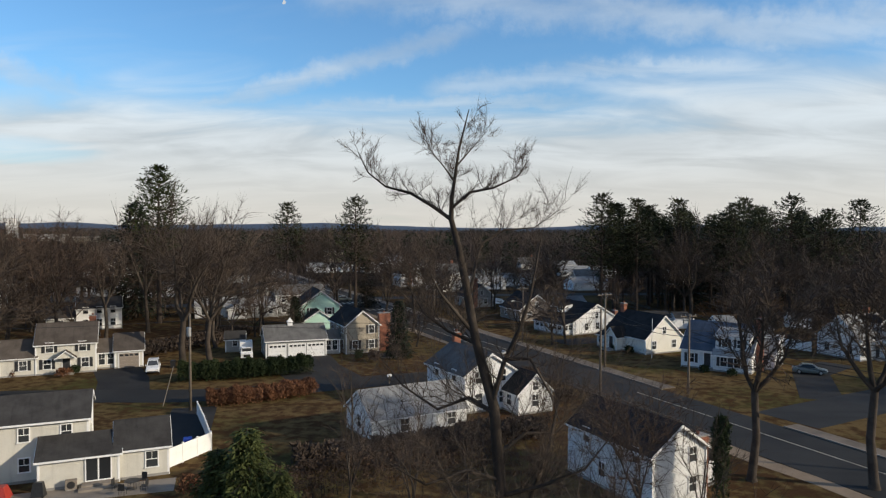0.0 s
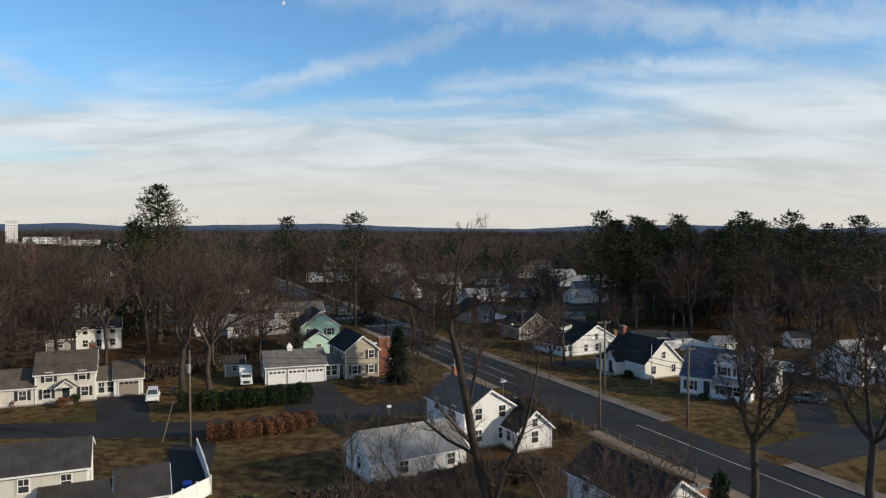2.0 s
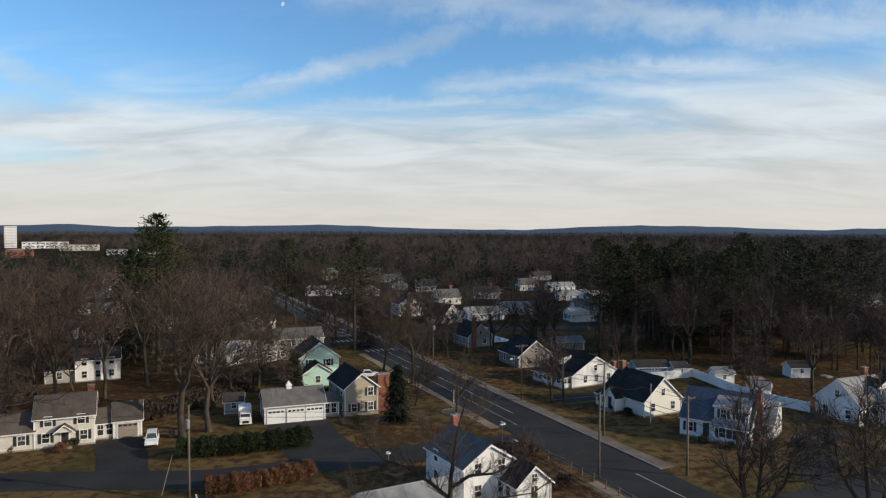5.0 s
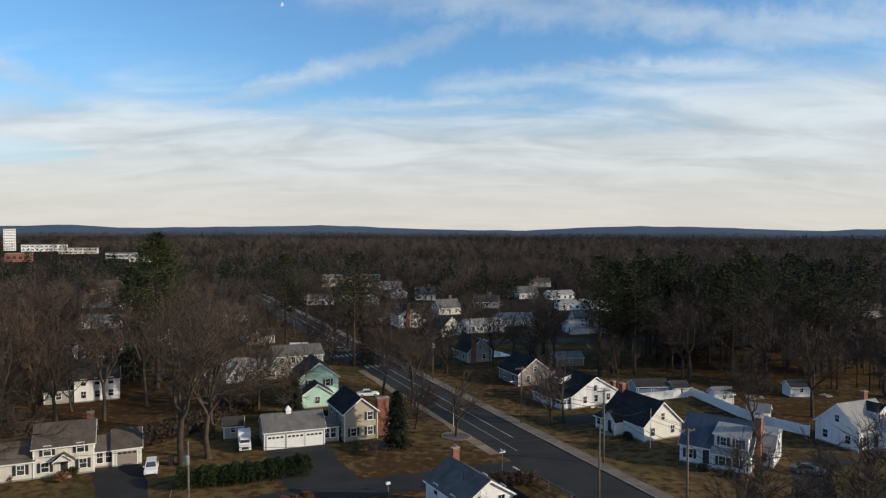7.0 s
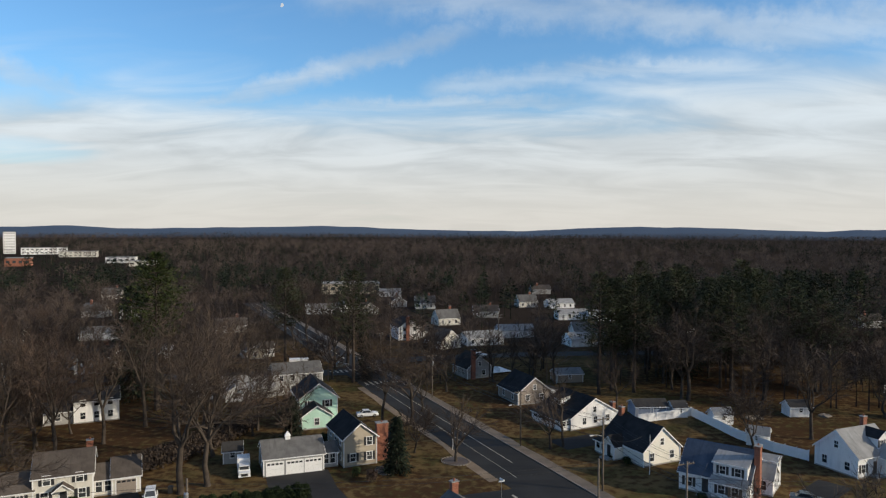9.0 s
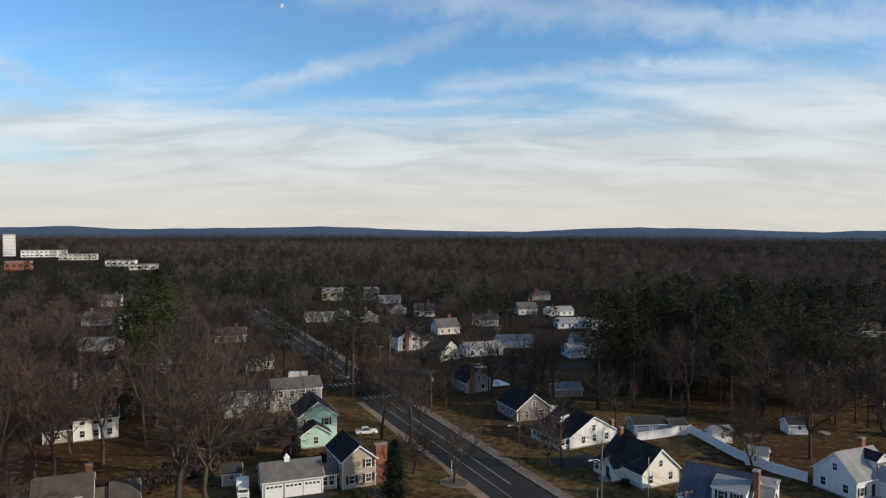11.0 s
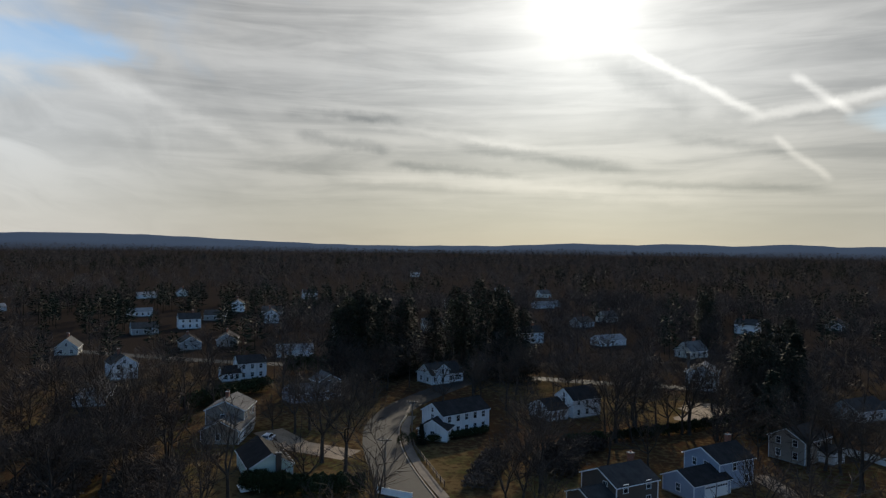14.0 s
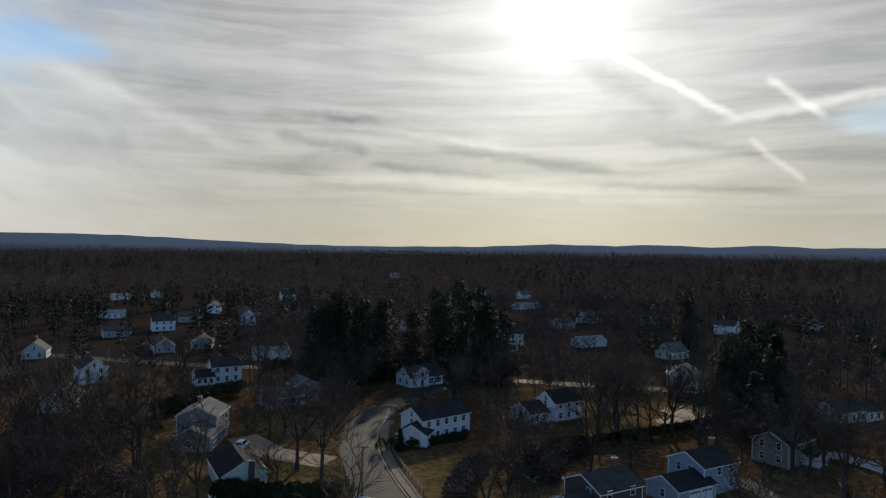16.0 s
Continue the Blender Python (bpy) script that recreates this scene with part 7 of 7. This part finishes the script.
def car(label, x, y, turn, paint, kind="suv"):
    """Length along local x, front at +x."""
    e = thing("car", label, "car", x, y, 0.02, turn)
    L, W, H, hood = {"suv": (4.6, 1.86, 1.7, 1.05), "sedan": (4.6, 1.8, 1.45, 0.9), "van": (5.2, 1.95, 2.1, 1.2)}[kind]
    prof = [(-L / 2, 0.45, hood * 0.75), (-L / 2 + 0.1, 0.3, hood * 0.98), (-L / 2 + 0.5, 0.27, hood), (L * 0.22, 0.27, hood), (L / 2 - 0.35, 0.27, hood * 0.88), (L / 2 - 0.05, 0.32, hood * 0.72), (L / 2, 0.42, hood * 0.6)]
    v, f = [], []
    for px, z0, z1 in prof:
        w = W / 2 * (0.93 if abs(px) > L / 2 - 0.2 else 1.0)
        v += [(px, -w + 0.06, z0), (px, -w, (z0 + z1) / 2), (px, -w + 0.10, z1), (px, w - 0.10, z1), (px, w, (z0 + z1) / 2), (px, w - 0.06, z0)]
    for i in range(len(prof) - 1):
        for j in range(6):
            a, b = i * 6 + j, i * 6 + (j + 1) % 6
            f.append((a, b, b + 6, a + 6))
    f += [tuple(reversed(range(6))), tuple(range(len(v) - 6, len(v)))]
    body = part("body", Shape().add(v, f), paint, e, smooth=False)
    back = -L / 2 + (0.18 if kind != "sedan" else 0.75)
    front = L * 0.24 if kind != "van" else L * 0.30
    r0, r1 = back + (0.25 if kind != "sedan" else 0.6), front - (0.75 if kind != "van" else 0.55)
    wb, wt = W / 2 - 0.10, W / 2 - 0.26
    cab = [(back, -wb, hood), (front, -wb, hood), (front, wb, hood), (back, wb, hood), (r0, -wt, H), (r1, -wt, H), (r1, wt, H), (r0, wt, H)]
    part("cabin", Shape().add(cab, [(4, 5, 6, 7), (0, 1, 5, 4), (1, 2, 6, 5), (2, 3, 7, 6), (3, 0, 4, 7)]), paint, e)
    for nm, q in (("windscreen", (1, 2, 6, 5)), ("rear_window", (3, 0, 4, 7)), ("side_window", (0, 1, 5, 4)), ("side_window", (2, 3, 7, 6))):
        pts = [Vector(cab[i]) for i in q]
        mid = sum(pts, Vector()) / 4
        nrm = (pts[1] - pts[0]).cross(pts[2] - pts[0]).normalized()
        out = [mid + (p - mid) * 0.86 + nrm * 0.012 for p in pts]
        back_pts = [p - nrm * 0.02 for p in out]
        part(nm, Shape().add(out + back_pts, [(0, 1, 2, 3), (7, 6, 5, 4), (0, 4, 5, 1), (1, 5, 6, 2), (2, 6, 7, 3), (3, 7, 4, 0)]), GLASS, e)
    for sx in (-L * 0.30, L * 0.31):
        for sy in (-1, 1):
            w = put_mesh("wheel", WHEEL, e, pose(sx, sy * (W / 2 - 0.09), 0.33))
            put_mesh("rim", RIM, w)
    for sy in (-1, 1):
        part("headlight", Shape().box(L / 2 - 0.10, L / 2 + 0.015, sy * W * 0.34 - 0.17, sy * W * 0.34 + 0.17, hood * 0.60, hood * 0.74), LAMP, e)
        part("tail_light", Shape().box(-L / 2 - 0.015, -L / 2 + 0.1, sy * W * 0.38 - 0.1, sy * W * 0.38 + 0.1, hood * 0.68, hood * 0.9), TAIL, e)
        part("mirror", Shape().box(front - 0.45, front - 0.3, sy * (W / 2 + 0.05) - 0.07, sy * (W / 2 + 0.05) + 0.07, hood, hood + 0.16), paint, e)
    part("bumper", Shape().box(L / 2 - 0.04, L / 2 + 0.05, -W * 0.42, W * 0.42, 0.32, 0.5), RUBBER, e)
    return e


car("white van-like SUV parked on a dark driveway", -42.2, 100.4, -70, CAR_WHITE, "suv")
car("dark grey sedan parked in a side driveway", 53.6, 100.6, -25, CAR_GREEN, "sedan")
car("white SUV parked between two cape houses", 79.8, 117.0, -60, CAR_WHITE, "suv")
car("black SUV parked beside a white cape", 99.8, 125.2, -70, CAR_BLACK, "suv")
car("dark car parked on a front lawn drive", 153.5, 133.6, 25, CAR_BLACK, "suv")
car("white SUV parked before a split-level house", 153.6, 26.4, -10, CAR_WHITE, "suv")
car("white sedan parked at a side street kerb", 76.0, 84.5, 25, CAR_WHITE, "sedan")
car("silver sedan parked beside a bare tree", 84.5, 77.0, 25, CAR_SILVER, "sedan")
car("white sedan parked behind the mint house", -15.5, 146.0, 15, CAR_WHITE, "sedan")
car("dark red-lit car waiting at the crossing", -19.5, 190.0, 20, CAR_BLACK, "sedan")
car("grey-green car waiting at the crossing", -28.5, 197.5, 20, CAR_GREEN, "sedan")
car("white car parked on the cross street", 12.0, 214.0, 5, CAR_WHITE, "sedan")
car("white car parked at the street end", 186.0, 160.0, 30, CAR_WHITE, "sedan")
car("grey car parked on the far drive", -37.0, 193.5, 10, CAR_GREEN, "suv")


def pickup(x, y, turn):
    e = thing("box_truck", "white pickup truck with a tall white cap", "truck", x, y, 0.02, turn)
    part("body", Shape().box(-2.7, 1.6, -0.95, 0.95, 0.4, 1.0).box(1.6, 2.7, -0.93, 0.93, 0.42, 1.1, taper=0.06), CAR_WHITE, e)
    part("cabin", Shape().box(-0.2, 1.6, -0.92, 0.92, 1.0, 1.85, taper=0.16), CAR_WHITE, e)
    part("cargo_box", Shape().box(-2.75, -0.25, -1.02, 1.02, 1.0, 2.45, taper=0.04), CAR_WHITE, e, "white cargo cap")
    part("windscreen", Shape().box(1.32, 1.56, -0.74, 0.74, 1.12, 1.74, taper=0.03), GLASS, e)
    for sy in (-1, 1):
        part("side_window", Shape().box(0.2, 1.2, sy * 0.9 - 0.02, sy * 0.9 + 0.02, 1.15, 1.65), GLASS, e)
        part("headlight", Shape().box(2.62, 2.72, sy * 0.68 - 0.16, sy * 0.68 + 0.16, 0.8, 0.98), LAMP, e)
        for sx in (-1.7, 1.75):
            w = put_mesh("wheel", WHEEL, e, pose(sx, sy * 0.86, 0.35))
            put_mesh("rim", RIM, w)
    part("grille", Shape().box(2.66, 2.74, -0.5, 0.5, 0.55, 0.95), RUBBER, e)


pickup(-31.8, 111.6, -72)
e = thing("delivery_truck", "white box lorry parked near the crossing", "truck", -38.5, 192.0, 0.02, 10)
part("cargo_box", Shape().box(-3.5, 1.8, -1.2, 1.2, 0.9, 3.5), CAR_WHITE, e)
part("cabin", Shape().box(1.9, 3.6, -1.1, 1.1, 0.5, 2.3, taper=0.15), CAR_WHITE, e)
part("windscreen", Shape().box(3.3, 3.55, -0.85, 0.85, 1.35, 2.0, taper=0.03), GLASS, e)
for sx in (-2.2, 2.6):
    for sy in (-1, 1):
        w = put_mesh("wheel", WHEEL, e, pose(sx, sy, 0.35))
        put_mesh("rim", RIM, w)


# -- small things round the houses --
e = thing("recycling_bin", "blue plastic wheeled recycling bin", "bin", -24.2, 65.2, 0.02, 20)
part("body", Shape().box(-0.32, 0.32, -0.38, 0.38, 0.05, 1.0, taper=-0.05), BLUE_BIN, e)
part("lid", Shape().box(-0.4, 0.4, -0.46, 0.46, 1.0, 1.1, taper=0.05), BLUE_BIN, e)
for sy in (-1, 1):
    part("wheel", Shape().tube([(-0.3, sy * 0.4 - 0.03, 0.1), (-0.3, sy * 0.4 + 0.03, 0.1)], [0.1, 0.1], 10), RUBBER, e)
for x, y in ((-40.5, 103.5), (-39.2, 103.8)):
    e = thing("wheeled_bin", "dark wheeled bin by a garage", "bin", x, y, 0.0, 10)
    part("body", Shape().box(-0.3, 0.3, -0.35, 0.35, 0.05, 1.0, taper=-0.04), DARK_IRON, e)
    part("lid", Shape().box(-0.36, 0.36, -0.42, 0.42, 1.0, 1.1, taper=0.05), DARK_IRON, e)
e = thing("air_conditioner", "pale boxy air-conditioning unit on a patio", "air conditioner", -29.8, 55.0, 0, 24)
part("case", Shape().box(-0.42, 0.42, -0.2, 0.2, 0.08, 0.85), PAVING, e)
part("fan_grille", Shape().tube([(0.0, -0.215, 0.46), (0.0, -0.2, 0.46)], [0.3, 0.3], 16), DARK_IRON, e)
part("foot", Shape().box(-0.4, 0.4, -0.18, 0.18, 0.0, 0.08), STONE, e)
e = thing("barbecue", "black covered barbecue on a patio", "barbecue", -31.6, 53.6, 0, 10)
part("cover", Shape().box(-0.5, 0.5, -0.35, 0.35, 0.05, 1.15, taper=0.16), DARK_IRON, e)
part("wheel", Shape().tube([(0.4, -0.4, 0.1), (0.4, -0.34, 0.1)], [0.1, 0.1], 10), RUBBER, e)
e = thing("garden_table", "dark round metal garden table", "table", -25.0, 55.2, 0)
part("tabletop", Shape().tube([(0, 0, 0.70), (0, 0, 0.74)], [0.6, 0.6], 20), DARK_IRON, e)
for a in range(4):
    part("leg", Shape().tube([(0.35 * math.cos(a * 1.57), 0.35 * math.sin(a * 1.57), 0), (0.3 * math.cos(a * 1.57), 0.3 * math.sin(a * 1.57), 0.7)], [0.02, 0.02], 6), DARK_IRON, e)
seat_at = [(-26.2, 55.0, 0), (-24.6, 56.3, -100), (-23.9, 54.9, 180), (-25.2, 54.0, 90)]
master = None
for x, y, tn in seat_at:
    if master is None:
        master = thing("garden_chair", "dark metal garden chair round a table", "chair", x, y, 0, tn, "patio chairs")
        part("seat", Shape().box(-0.24, 0.24, -0.24, 0.24, 0.42, 0.46), DARK_IRON, master)
        part("backrest", Shape().box(-0.26, -0.22, -0.24, 0.24, 0.46, 0.95), DARK_IRON, master)
        for sx in (-0.21, 0.21):
            for sy in (-0.21, 0.21):
                part("leg", Shape().tube([(sx, sy, 0), (sx, sy, 0.42)], [0.018, 0.018], 6), DARK_IRON, master)
    else:
        copy_thing(master, pose(x, y, 0, 0, 0, tn))
e = thing("patio_cover", "red covered pile beside a cottage", "cover", -34.8, 53.0, 0, 12)
part("sheet", Shape().box(-1.2, 1.2, -0.7, 0.7, 0.0, 1.0, taper=0.3), RED_PAINT, e)
e = thing("stop_sign", "small street sign on a metal post", "sign", 9.0, 101.5, 0, 30)
part("post", Shape().tube([(0, 0, -0.2), (0, 0, 2.9)], [0.04, 0.04], 6), METAL, e)
part("plate", Shape().box(-0.5, 0.5, -0.02, 0.02, 2.6, 2.85), TRIM, e)
part("plate", Shape().box(-0.02, 0.02, -0.5, 0.5, 2.86, 3.1), TRIM, e)
e = thing("mailbox", "pale mailbox on a timber post", "mailbox", -7.2, 93.2, 0, 30)
part("post", Shape().box(-0.06, 0.06, -0.06, 0.06, -0.2, 1.0), TIMBER, e)
part("box", Shape().box(-0.3, 0.3, -0.14, 0.14, 1.0, 1.3, taper=0.02), TRIM, e)
e = thing("road_sign_pole", "leaning pale guy pole beside a driveway", "pole", -33.0, 81.0, 0, 0)
part("pole", Shape().tube([(0, 0, -0.2), (1.1, 0.6, 4.6)], [0.05, 0.04], 6), PAVING, e)
for x, y, w, h, tn in ((66.0, 145.0, 3.2, 0.5, 10), (82.0, 147.0, 2.2, 0.4, 30)):
    e = thing("lumber_pile", "pale stack of boards on a lawn", "lumber", x, y, 0, tn)
    for i in range(6):
        part("board", Shape().box(-w / 2, w / 2, -0.9 + i * 0.3, -0.63 + i * 0.3, 0.0, h * (0.5 + 0.5 * ((i * 7) % 3) / 2)), PAVING, e)
e = thing("paved_path", "pale concrete path to a front door", "path", 75.5, 108.6, 0, -66)
part("path_slab", Shape().box(-3.5, 3.5, -0.6, 0.6, -0.1, 0.02), PAVING, e)

# -- the moon, a pale gibbous disc far beyond the hills --
moon_mat = bpy.data.materials.new("moonlight")
moon_mat.use_nodes = True
mn = Nodes(moon_mat.node_tree)
em = mn.add("ShaderNodeEmission")
em.inputs[0].default_value, em.inputs[1].default_value = (0.88, 0.94, 1.0, 1), 0.68
mo = mn.add("ShaderNodeOutputMaterial")
mn.link(em.outputs[0], mo.inputs[0])
s = Shape()
ring = []
for i in range(28):
    a = 6.2832 * i / 28
    ring.append((math.cos(a) * (14.0 if math.cos(a) > 0 else 5.0), 0.0, math.sin(a) * 14.0))
s.add(ring, [tuple(range(28))])
mdir = Vector((math.sin(radians(-12.9)) * math.cos(radians(17.6)), math.cos(radians(-12.9)) * math.cos(radians(17.6)), math.sin(radians(17.6))))
mp = mdir * 4750
tagged(put_mesh("moon", s.mesh("moon", moon_mat), None, pose(mp.x, mp.y, mp.z, 0, 20, 12.9)), "pale gibbous daytime moon in the sky", "moon", kind="structure")
